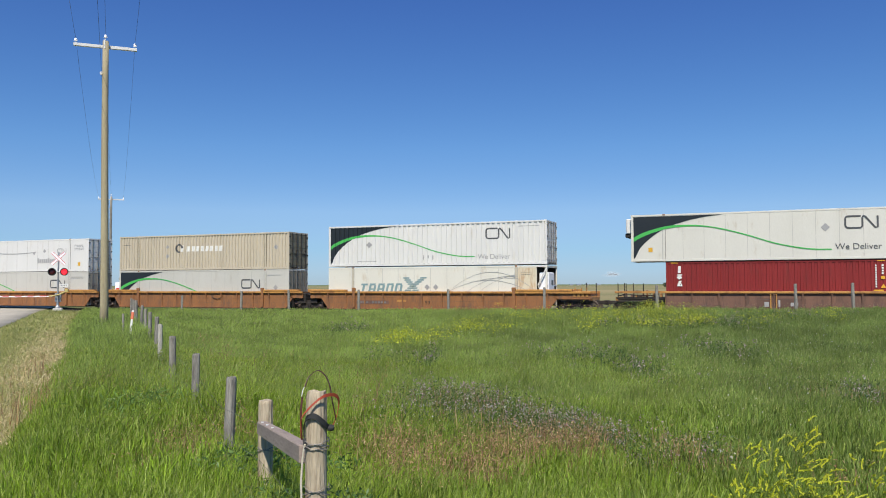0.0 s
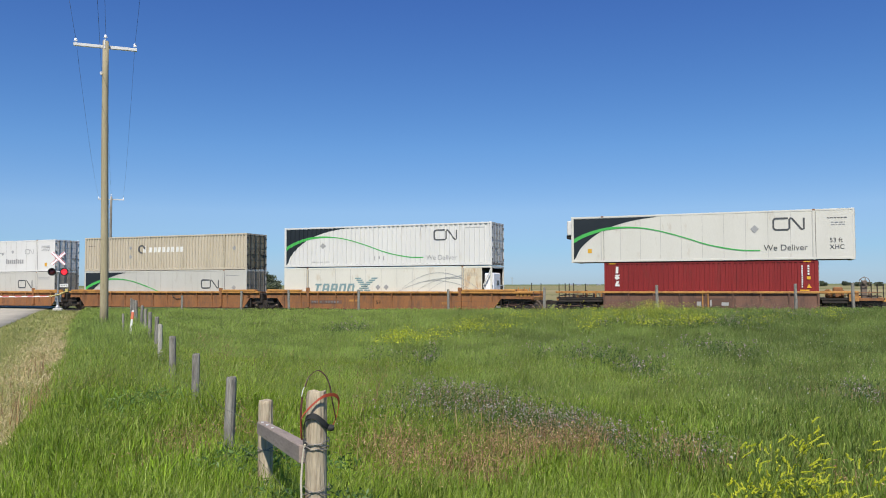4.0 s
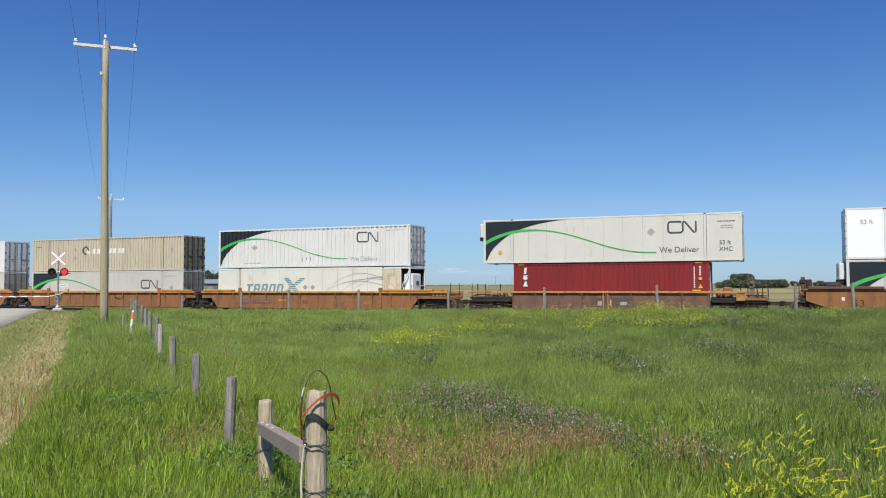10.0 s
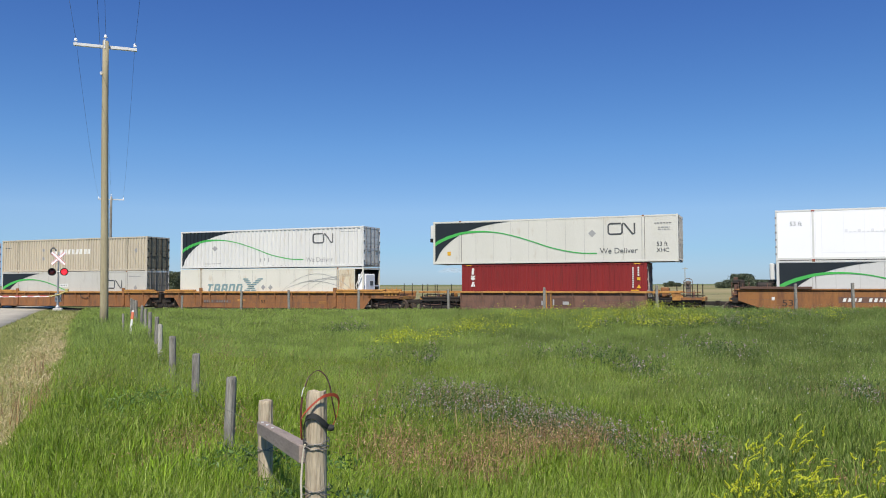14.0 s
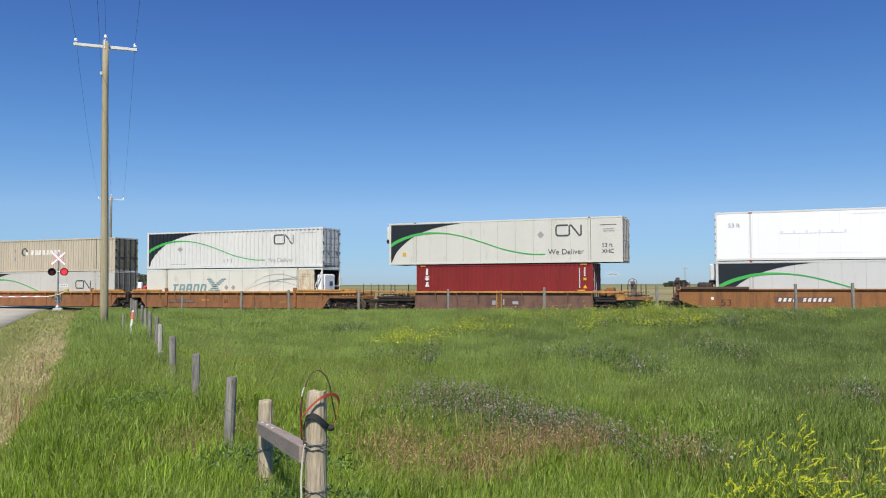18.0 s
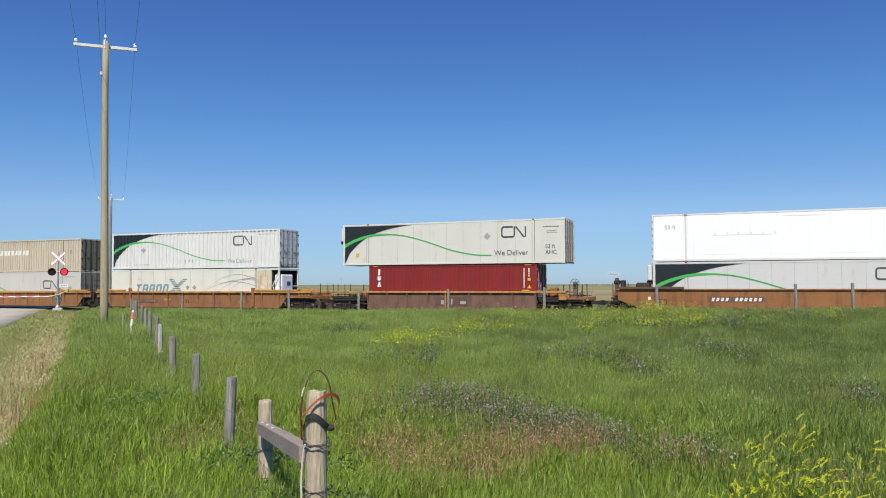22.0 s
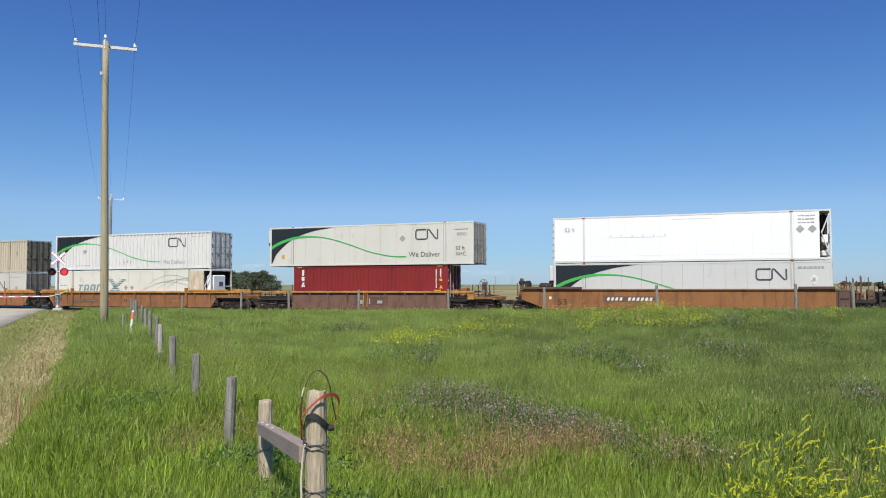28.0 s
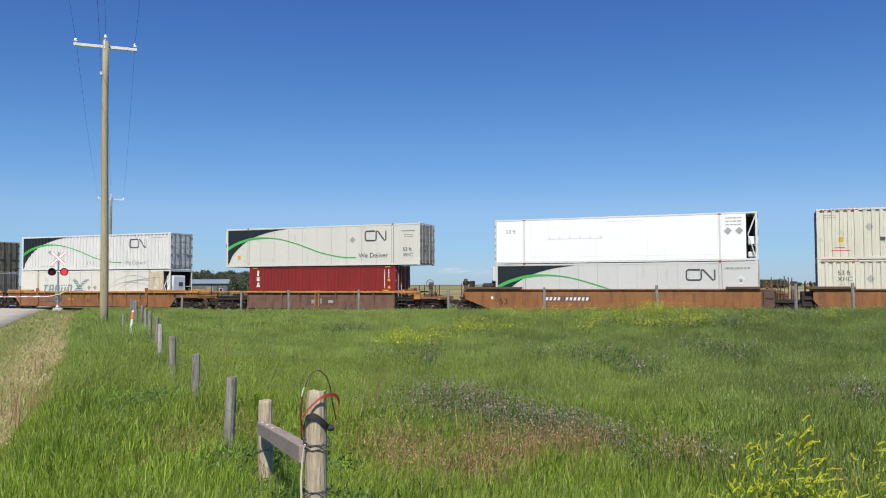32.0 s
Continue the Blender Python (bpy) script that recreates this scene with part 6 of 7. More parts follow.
# ---- level crossing signal ----
def crossing_signal(x, y):
    g = float(ground_z(x, y))
    ob = thing("crossing_signal", pose(x, y, g, 0, 0, 20), "level crossing signal with red lights and a lowered barrier", "crossing signal")
    part("foundation", box(-0.32, 0.32, -0.32, 0.32, -0.1, 0.28, 0.03), CONCRETE, ob, "pale concrete foundation")
    part("mast_base", lathe([(0.0, 0.28), (0.2, 0.28), (0.19, 0.36), (0.10, 0.5), (0.085, 0.8), (0.0, 0.8)], 16), STEEL, ob)
    part("mast", tube([(0, 0, 0.6), (0, 0, 4.55)], 0.062, 12), STEEL, ob)
    part("cap", lathe([(0.0, 4.54), (0.075, 4.54), (0.06, 4.60), (0.0, 4.64)], 12), STEEL, ob)
    for sgn in (-1, 1):
        m = pose(0, -0.10 - 0.012 * (sgn > 0), 4.12, 0, sgn * 45, 0)
        blade = part("crossbuck_blade", box(-0.66, 0.66, -0.006, 0.006, -0.12, 0.12, 0.003), BRIGHT, ob, "white blade with red edges", m)
        for z in (-0.106, 0.074):
            part("red_edge", box(-0.655, 0.655, -0.011, -0.0065, z, z + 0.032), SIGNRED, blade)
    part("cross_pipe", tube([(-0.5, -0.05, 3.08), (0.5, -0.05, 3.08)], 0.035, 8), STEEL, ob)
    for sgn, lens in ((-1, LENSDARK), (1, LIT)):
        head = part("lamp_disc", lathe([(0.0, -0.02), (0.30, -0.02), (0.30, 0.0), (0.0, 0.0)], 28, "Y"), HOODBLACK, ob, "round black lamp background", pose(sgn * 0.43, -0.13, 3.08))
        part("lamp_lens", lathe([(0.0, -0.085), (0.11, -0.08), (0.215, -0.045), (0.22, -0.02), (0.0, -0.02)], 24, "Y"), lens, head, "glowing red lens" if sgn > 0 else "dark unlit red lens")
        bm = bmesh.new()
        n = 16
        rows = []
        for depth, r in ((-0.02, 0.23), (-0.20, 0.235)):
            rows.append([[bm.verts.new((rr * math.cos(math.radians(-20 + 220 * k / n)), depth, rr * math.sin(math.radians(-20 + 220 * k / n)))) for k in range(n + 1)] for rr in (r, r + 0.008)])
        for k in range(n):
            bm.faces.new((rows[0][0][k], rows[1][0][k], rows[1][0][k + 1], rows[0][0][k + 1]))
            bm.faces.new((rows[0][1][k], rows[0][1][k + 1], rows[1][1][k + 1], rows[1][1][k]))
            bm.faces.new((rows[1][0][k], rows[1][1][k], rows[1][1][k + 1], rows[1][0][k + 1]))
        part("hood", bm, HOODBLACK, head)
        part("lamp_back", box(-0.12, 0.12, 0.0, 0.14, -0.12, 0.12, 0.03), HOODBLACK, head)
    # barrier machine, arm and counterweight
    part("gate_machine", box(-0.22, 0.22, 0.10, 0.52, 0.75, 1.45, 0.03), STEEL, ob, "grey barrier machine box")
    arm = part("gate_arm", box(-5.6, -0.4, -0.05, -0.01, 1.15, 1.23, 0.008), BRIGHT, ob, "white barrier arm with red bands", pose(0, 0.1, 0.0, 0, 0, 0))
    for k in range(6):
        part("red_band", box(-5.5 + k * 0.85, -5.08 + k * 0.85, -0.056, -0.0505, 1.195, 1.262), SIGNRED, arm)
    for sgn in (-1, 1):
        part("counter_arm", tube([(-0.6, 0.05 + sgn * 0.14, 1.20), (0.1, 0.05 + sgn * 0.16, 1.32), (0.62, 0.05 + sgn * 0.16, 1.62)], 0.05, 8), FRESHYELLOW, ob, "faded yellow counterweight arm")
    part("counterweight", box(0.5, 0.72, -0.2, 0.3, 1.5, 1.78, 0.03), FRESHYELLOW, ob, "faded yellow counterweight")
    part("sign_plate", box(0.12, 0.72, -0.08, -0.07, 1.9, 2.15, 0.003), CHALK, ob, "small white sign plate")
    part("sign_print", plates([rect(0.2 + k * 0.12, 0.27 + k * 0.12, 1.97, 2.09) for k in range(4)], -0.08), FAINT, ob)
    part("cable_box", box(0.55, 1.35, -0.3, 0.2, -0.05, 0.16, 0.04), BLACKIRON, ob, "low dark block beside the foundation")
    return ob


FRESHYELLOW = material("faded_yellow_paint", (0.55, 0.46, 0.16), (0.46, 0.38, 0.13), 0.6, 0, 20, 2, 0.1)
crossing_signal(-29.75, 62.0)


# ---- beyond the line: shed, parked lorry, trees ----
def shed(x, y, yaw):
    g = float(ground_z(x, y))
    ob = thing("farm_shed", pose(x, y, g, 0, 0, yaw), "low dark farm shed with a blue-grey metal roof", "shed")
    W, L, H, R = 5.6, 3.4, 2.55, 3.1
    poly = [(-W / 2, 0), (W / 2, 0), (W / 2, H), (-W / 2, H)]
    part("wall", extrude_xz(poly, -L / 2, -L / 2 + 0.12), SHEDWALL, ob)
    part("wall", extrude_xz(poly, L / 2 - 0.12, L / 2), SHEDWALL, ob)
    for sx in (-1, 1):
        bm = bmesh.new()
        pts = [(-L / 2 + 0.125, 0), (L / 2 - 0.125, 0), (L / 2 - 0.125, H), (0, R), (-L / 2 + 0.125, H)]
        a = [bm.verts.new((sx * W / 2, q, z)) for q, z in pts]
        b = [bm.verts.new((sx * (W / 2 - 0.12), q, z)) for q, z in pts]
        bm.faces.new(a)
        bm.faces.new(b[::-1])
        for i in range(5):
            bm.faces.new((a[i], b[i], b[(i + 1) % 5], a[(i + 1) % 5]))
        bmesh.ops.recalc_face_normals(bm, faces=bm.faces)
        part("wall", bm, SHEDWALL, ob)
    for s in (-1, 1):
        bm = bmesh.new()
        prof = [(0, R + 0.05), (s * (L / 2 + 0.25), H - 0.03)]
        quad = [bm.verts.new((xx, q, z)) for xx in (-W / 2 - 0.25, W / 2 + 0.25) for q, z in prof]
        top = [bm.verts.new(v.co + Vector((0, 0, 0.06))) for v in quad]
        for f in ((0, 1, 3, 2), ):
            bm.faces.new([quad[i] for i in f])
            bm.faces.new([top[i] for i in f][::-1])
        for i, j in ((0, 1), (1, 3), (3, 2), (2, 0)):
            bm.faces.new((quad[i], quad[j], top[j], top[i]))
        bmesh.ops.recalc_face_normals(bm, faces=bm.faces)
        part("roof", bm, SHEDROOF, ob)
    part("door", box(-0.6, 0.6, -L / 2 - 0.05, -L / 2 - 0.005, 0, 2.1), GREYWOOD, ob)
    w = part("window", box(1.5, 2.1, -L / 2 - 0.04, -L / 2 - 0.005, 1.2, 1.8), CHALK, ob, "small pale window")
    part("pane", box(1.56, 2.04, -L / 2 - 0.05, -L / 2 - 0.042, 1.26, 1.74), GLASS, w)


shed(-37.6, 130.0, 8)


def lorry(x, y, yaw):
    g = float(ground_z(x, y))
    ob = thing("parked_lorry", pose(x, y, g, 0, 0, yaw), "red lorry with a white box body parked beyond the line", "lorry")
    part("chassis", box(-2.6, 2.4, -0.9, 0.9, 0.55, 0.85, 0.03), BLACKIRON, ob)
    body = part("box_body", box(-2.6, 1.0, -1.1, 1.1, 0.9, 2.75, 0.04), BRIGHT, ob, "white box body")
    part("side_band", box(-2.5, 0.9, -1.112, -1.102, 1.2, 1.9), SIGNRED, body, "red side band")
    cab = part("cab", box(1.15, 2.5, -1.0, 1.0, 0.75, 2.25, 0.16), SIGNRED, ob, "red cab")
    part("side_window", box(1.55, 2.15, -1.008, -1.0, 1.55, 2.05), GLASS, cab)
    part("windscreen", box(2.49, 2.51, -0.8, 0.8, 1.5, 2.05), GLASS, cab)
    for q in (-1.6, 1.7):
        for s in (-1, 1):
            w = part("wheel", lathe([(0.0, -0.12), (0.2, -0.12), (0.22, -0.08), (0.45, -0.1), (0.48, 0), (0.45, 0.1), (0.22, 0.08), (0.0, 0.1)], 20, "Y"), RUBBER, ob, "", pose(q, s * 0.95, 0.48))
            part("rim", lathe([(0.0, -0.13), (0.18, -0.13), (0.2, -0.1), (0.0, -0.1)], 14, "Y"), STEEL, w)


lorry(-45.3, 118.0, 15)


def tree_parts(seed, height, spread):
    rnd = random.Random(seed)
    bm = tube([(0.12 * math.sin(k * 0.9 + seed), 0.1 * math.cos(k + seed), height * 0.62 * k / 6) for k in range(7)], height * 0.035, 8, None, 0.35)
    tips = []
    for k in range(9):
        a = k * 2.4 + rnd.random()
        z0 = height * rnd.uniform(0.18, 0.5)
        tip = (spread * rnd.uniform(0.45, 0.85) * math.cos(a), spread * rnd.uniform(0.45, 0.85) * math.sin(a), z0 + height * rnd.uniform(0.15, 0.38))
        tube([(0, 0, z0), (tip[0] * 0.5, tip[1] * 0.5, (z0 + tip[2]) / 2 + 0.1), tip], height * 0.014, 5, bm, 0.4)
        tips.append(tip)
    for k in range(20):
        a = rnd.uniform(0, math.tau)
        r = spread * math.sqrt(rnd.random()) * 0.8
        tips.append((r * math.cos(a), r * math.sin(a), height * rnd.uniform(0.12, 0.9)))
    tips.append((0, 0, height * 0.92))
    me_t = bpy.data.meshes.new("trunk")
    bm.to_mesh(me_t)
    bm.free()
    me_t.materials.append(BARK)
    nr = np.random.RandomState(seed)
    cen = []
    for t in tips:
        n = 95
        lump = nr.normal(0, 1, (n, 3)) * np.array([0.26, 0.26, 0.2]) * spread * nr.uniform(0.7, 1.2)
        cen.append(lump + np.array(t))
    cen = np.concatenate(cen)
    cen = cen[(cen[:, 2] > 0.15) & (cen[:, 2] < height * 1.04)]
    me_c = quad_mesh("crown", fleck_arrays(cen, 0.34, nr))
    me_c.materials.append(FOLIAGE)
    return me_t, me_c


def fleck_arrays(cen, size, nr, aspect=0.6, along=None, loose=0.45):
    """Small leaf-like quads turned every way at the given places, or mostly along a direction."""
    n = len(cen)
    a = nr.normal(0, 1, (n, 3))
    if along is not None:
        a = a * loose + np.array(along)[None]
    a /= np.linalg.norm(a, axis=1)[:, None]
    b = np.cross(a, nr.normal(0, 1, (n, 3)))
    b /= np.linalg.norm(b, axis=1)[:, None]
    s = size * nr.uniform(0.6, 1.3, (n, 1))
    v = np.empty((n, 4, 3))
    v[:, 0] = cen - a * s
    v[:, 1] = cen + b * s * aspect
    v[:, 2] = cen + a * s
    v[:, 3] = cen - b * s * aspect
    return v.reshape(-1, 3)


def quad_mesh(name, v):
    """A mesh of loose four-cornered leaves from their corners in order."""
    n = len(v) // 4
    me = bpy.data.meshes.new(name)
    me.vertices.add(n * 4)
    me.vertices.foreach_set("co", np.ascontiguousarray(v, float).ravel())
    me.loops.add(n * 4)
    me.loops.foreach_set("vertex_index", np.arange(n * 4, dtype=np.int32))
    me.polygons.add(n)
    me.polygons.foreach_set("loop_start", np.arange(0, n * 4, 4, dtype=np.int32))
    me.polygons.foreach_set("loop_total", np.full(n, 4, dtype=np.int32))
    me.update()
    return me


KINDS = [tree_parts(3, 7.2, 2.6), tree_parts(8, 6.2, 2.9), tree_parts(15, 8.0, 2.5), tree_parts(21, 4.2, 2.4), tree_parts(33, 3.0, 2.6)]


def tree(x, y, kind, yaw):
    me_t, me_c = KINDS[kind]
    ob = thing("tree", pose(x, y, float(ground_z(x, y)) - 0.1, 0, 0, yaw), ("tall leafy green tree in a far grove", "round leafy green tree in a far grove", "tall slender leafy tree in a far grove", "low bushy tree on the far plain", "low spreading bush on the far plain")[kind], "tree", "far trees")
    for name, me in (("trunk", me_t), ("crown", me_c)):
        c = new(name, me)
        c.parent = ob


rnd = random.Random(5)
F = 1419.0
for k in range(52):                 # grove beyond the road crossing
    y = rnd.uniform(300, 345)
    px = -565 + 268 * (k + rnd.random()) / 52
    tree(px / F * y, y, rnd.choice((0, 1, 0, 2, 1, 3, 4)), rnd.uniform(0, 360))
for lo, hi, kinds, n in ((512, 550, (1, 3, 0, 3), 20), (550, 602, (3, 4, 3), 20), (490, 512, (4, 4, 3), 9)):    # clump far to the right, highest in its middle
    for k in range(n):
        y = rnd.uniform(400, 440)
        px = lo + (hi - lo) * (k + rnd.random()) / n
        tree(px / F * y, y, rnd.choice(kinds), rnd.uniform(0, 360))
for px, y, kind in ((396, 620, 4), (402, 620, 3), (409, 640, 4), (415, 630, 4), (661, 620, 4), (667, 620, 3), (673, 620, 4), (735, 560, 4), (750, 560, 4), (770, 570, 4), (430, 900, 3), (800, 560, 3), (620, 700, 3), (628, 700, 4), (710, 800, 3), (716, 800, 4)):
    tree(px / F * y, y, kind, rnd.uniform(0, 360))


# thin clouds low over the horizon
for px, py, w, seed in ((15, 480, 60, 1), (75, 484, 40, 2), (-345, 470, 50, 3), (300, 486, 36, 4)):
    y = 4300.0
    nr = np.random.RandomState(seed)
    bm = bmesh.new()
    for k in range(9):
        made = bmesh.ops.create_icosphere(bm, subdivisions=2, radius=1.0)["verts"]
        cx, cz, s = nr.normal(0, w * 0.8), nr.normal(0, 7), nr.uniform(0.5, 1.0)
        for v in made:
            v.co = Vector((cx + v.co.x * w * s, v.co.y * 20, cz + v.co.z * 9 * s + nr.normal(0, 0.8)))
    ob = part("cloud", bm, CLOUD, None, "", pose(px / F * y, y, 2 + (504 - py) / F * y), True)
    tagged(ob, "faint wisp of white cloud low over the horizon", "cloud", "low clouds", "structure")

# ---- grass and flowers ----
def scatter(n, x0, x1, y0, y1, rs):
    return rs.uniform(x0, x1, n), rs.uniform(y0, y1, n)


def side_of(x, y):
    return x * ROAD_SIDE.x + y * ROAD_SIDE.y


def lumps(x, y, s, seed):
    """Smooth patchiness from a few crossed waves."""
    r = np.random.RandomState(seed)
    out = np.zeros_like(x)
    for _ in range(6):
        a = r.uniform(0, math.tau)
        k = s * r.uniform(0.6, 1.6)
        out += np.sin((x * math.cos(a) + y * math.sin(a)) * k + r.uniform(0, 6))
    return out / 6


def blades(name, x, y, h, w, lean, mat, label, category, rs, base=0.0, droop=0.0):
    """Blades of grass: straight and leaning, or with droop arched over so that their tips hang."""
    n = len(x)
    z = ground_z(x, y) + base
    az = rs.uniform(0, math.tau, n)
    face = rs.uniform(0, math.tau, n)
    wx, wy = np.cos(face) * w / 2, np.sin(face) * w / 2
    lx, ly = np.cos(az) * lean * h + 0.04 * h, np.sin(az) * lean * h
    if droop:
        levels = ((0.0, 0.0, 1.0), (0.5, 0.18, 1.0), (0.86, 0.55, 0.75))
        fall = rs.uniform(1.0 - droop, 1.06, n)
    else:
        levels = ((0.0, 0.0, 1.0), (0.6, 0.35, 0.8))
        fall = np.ones(n)
    m = len(levels)
    co = np.empty((n, 2 * m + 1, 3))
    for j, (up, out, wide) in enumerate(levels):
        zz = z + h * up if j else z - 0.03
        co[:, 2 * j] = np.stack([x - wx * wide + lx * out, y - wy * wide + ly * out, zz], 1)
        co[:, 2 * j + 1] = np.stack([x + wx * wide + lx * out, y + wy * wide + ly * out, zz], 1)
    co[:, 2 * m] = np.stack([x + lx, y + ly, z + h * fall], 1)
    ring = [c for j in range(m - 1) for c in (2 * j, 2 * j + 1, 2 * j + 3, 2 * j + 2)] + [2 * m - 2, 2 * m - 1, 2 * m]
    totals = [4] * (m - 1) + [3]
    firsts = [4 * j for j in range(m)]
    me = bpy.data.meshes.new(name)
    me.vertices.add(n * (2 * m + 1))
    me.vertices.foreach_set("co", co.ravel())
    me.loops.add(n * len(ring))
    me.loops.foreach_set("vertex_index", (np.arange(n)[:, None] * (2 * m + 1) + np.array(ring)).ravel().astype(np.int32))
    me.polygons.add(n * m)
    me.polygons.foreach_set("loop_start", (np.arange(n)[:, None] * len(ring) + np.array(firsts)).ravel().astype(np.int32))
    me.polygons.foreach_set("loop_total", np.tile(totals, n).astype(np.int32))
    me.update()
    me.validate()
    ob = finish(name, me, mat, None)
    return tagged(ob, label, category, "", "stuff")


def gather(x, y, rs, share, per, radius):
    """Draws part of the points together into tufts."""
    n = len(x)
    k = int(n * share)
    mid = rs.randint(0, n, max(1, k // per))
    pick = mid[rs.randint(0, len(mid), k)]
    x, y = x.copy(), y.copy()
    gx, gy = x[pick], y[pick]
    x[:k] = gx + rs.normal(0, radius, k)
    y[:k] = gy + rs.normal(0, radius, k)
    return x, y


def verge_edge(y):
    """Where the tall grass ends beside the mown strip."""
    return VERGE_EDGE + np.interp(y, (6, 10, 20, 30, 40), (-0.02, 0.03, 0.14, -0.15, -0.40))


def field_points(per_m2, y0, y1, seed):
    rs = np.random.RandomState(seed)
    x0, x1 = -0.66 * y1 - 1.5, 0.62 * y1 + 1.5
    n = int(per_m2 * (x1 - x0) * (y1 - y0))
    x, y = scatter(n, x0, x1, y0, y1, rs)
    v = x * V.x + y * V.y
    s = side_of(x, y)
    keep = (x > -0.64 * y - 1.2) & (x < 0.60 * y + 1.2) & (s > verge_edge(y) + 0.14 * np.sin(y * 1.3) + 0.10 * np.sin(y * 4.1)) & (v < 47.8)
    return x[keep], y[keep], rs


def canopy(x, y):
    """Height of the standing grass: tufty, higher along the fence, lower out in the field."""
    side = side_of(x, y)
    h = 0.46 + 0.08 * lumps(x, y, 0.9, 7) + 0.07 * lumps(x, y, 3.5, 8) + 0.07 * lumps(x, y, 11.0, 9) + 0.16 * np.exp(-((side - 0.6) / 1.6) ** 2) * (1 - smooth((y - 33) / 8))
    h += 0.14 * np.exp(-((side - 1.1) / 1.2) ** 2) * smooth((y - 9) / 4) * (1 - smooth((y - 33) / 8))
    h *= 1.0 - 0.25 * smooth((y - 34) / 8) * (1 - smooth((side - 2) / 3))
    h *= 1.0 - 0.22 * smooth((y - 10) / 8) * smooth((side - 1.5) / 2)
    return h * np.clip((side - verge_edge(y)) / 0.7 + 0.35, 0.35, 1.0)


def leaf_tips(name, x, y, low, high, length, aspect, mat, label, rs, loose=0.5):
    """Short leaf ends standing every way in the top of the grass."""
    z = ground_z(x, y) + canopy(x, y) * rs.uniform(low, high, len(x))
    v = fleck_arrays(np.stack([x, y, z], 1), length, rs, aspect, (0.16, 0.0, 1.0), loose)
    return tagged(finish(name, quad_mesh(name, v), mat, None), label, "grass", "", "stuff")


for y0, y1, dens, w, seed in ((3.0, 6.5, 2300, 0.0065, 1), (6.5, 11, 1500, 0.0080, 2), (11, 18, 680, 0.011, 3), (18, 30, 330, 0.015, 4), (30, 66, 140, 0.022, 5)):
    x, y, rs = field_points(dens, y0, y1, seed)
    x, y = gather(x, y, rs, 0.6, 14, 0.035 + w * 2.5)
    n = len(x)
    near = y0 < 11
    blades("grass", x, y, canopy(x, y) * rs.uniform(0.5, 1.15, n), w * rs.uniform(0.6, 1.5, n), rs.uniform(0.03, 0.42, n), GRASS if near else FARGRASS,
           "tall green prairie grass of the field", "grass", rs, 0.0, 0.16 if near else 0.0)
for y0, y1, dens, length, aspect, seed in ((3.0, 6.5, 2200, 0.026, 0.075, 21), (6.5, 11, 1700, 0.030, 0.085, 22), (11, 18, 900, 0.036, 0.10, 23), (18, 30, 360, 0.045, 0.13, 24), (30, 66, 110, 0.06, 0.17, 25)):
    x, y, rs = field_points(dens, y0, y1, seed)
    x, y = gather(x, y, rs, 0.55, 9, 0.05 + length)
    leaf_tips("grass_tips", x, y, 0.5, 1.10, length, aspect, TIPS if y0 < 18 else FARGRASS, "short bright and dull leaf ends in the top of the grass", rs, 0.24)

# sparser grass round and behind the camera's stand
rs = np.random.RandomState(6)
x, y = scatter(70000, -14, 30, -14, 22, rs)
keep = ((y < 3.1) | (x < -0.64 * y - 1.0) | (x > 0.60 * y + 1.0)) & (side_of(x, y) > VERGE_EDGE) & (np.hypot(x, y) > 0.7)
x, y = x[keep], y[keep]
blades("grass", x, y, 0.42 * rs.uniform(0.4, 1.25, len(x)), 0.017 * rs.uniform(0.6, 1.5, len(x)), rs.uniform(0.03, 0.4, len(x)), GRASS, "green prairie grass on the bank", "grass", rs)

x, y = scatter(52000, -5, 7, -6, 3.4, rs)
keep = (side_of(x, y) > VERGE_EDGE + 0.1 * np.sin(y * 3.1)) & (np.hypot(x, y) > 0.35)
x, y = x[keep], y[keep]
near = np.clip((np.hypot(x, y) - 0.2) / 1.5, 0.25, 1.0)
blades("grass", x, y, 0.36 * near * rs.uniform(0.4, 1.25, len(x)), 0.010 * rs.uniform(0.6, 1.5, len(x)), rs.uniform(0.05, 0.5, len(x)), GRASS, "trodden green grass on the bank", "grass", rs)

# mown strip between road and field
for y0, y1, dens, w, hh, seed in ((-6, 6, 420, 0.010, 0.08, 10), (6, 16, 800, 0.0065, 0.085, 11), (16, 34, 300, 0.011, 0.10, 12), (34, 66, 80, 0.028, 0.10, 13)):
    rs = np.random.RandomState(seed)
    n = int(dens * (y1 - y0) * 5)
    yy = rs.uniform(y0, y1 * 1.1, n)
    ss = rs.uniform(ROAD_EDGE, VERGE_EDGE + 0.3, n)
    x = ROAD_WAY.x * yy + ROAD_SIDE.x * ss
    y = ROAD_WAY.y * yy + ROAD_SIDE.y * ss
    keep = (y < 6) | (x > -0.66 * y - 1)
    x, y = x[keep], y[keep]
    n = len(x)
    green = side_of(x, y) + 0.5 * lumps(x, y, 1.1, 63) + 0.35 * rs.normal(0, 1, n) < -2.1
    for pick, mat, lab in ((green, MOWNGREEN, "short mown grass, dull olive green"), (~green, MOWN, "short mown grass, bleached straw-yellow")):
        k = int(pick.sum())
        blades("mown_grass", x[pick], y[pick], hh * rs.uniform(0.5, 1.8, k), w * rs.uniform(0.6, 1.4, k), rs.uniform(0.3, 1.4, k), mat, lab, "grass", rs, 0.02)


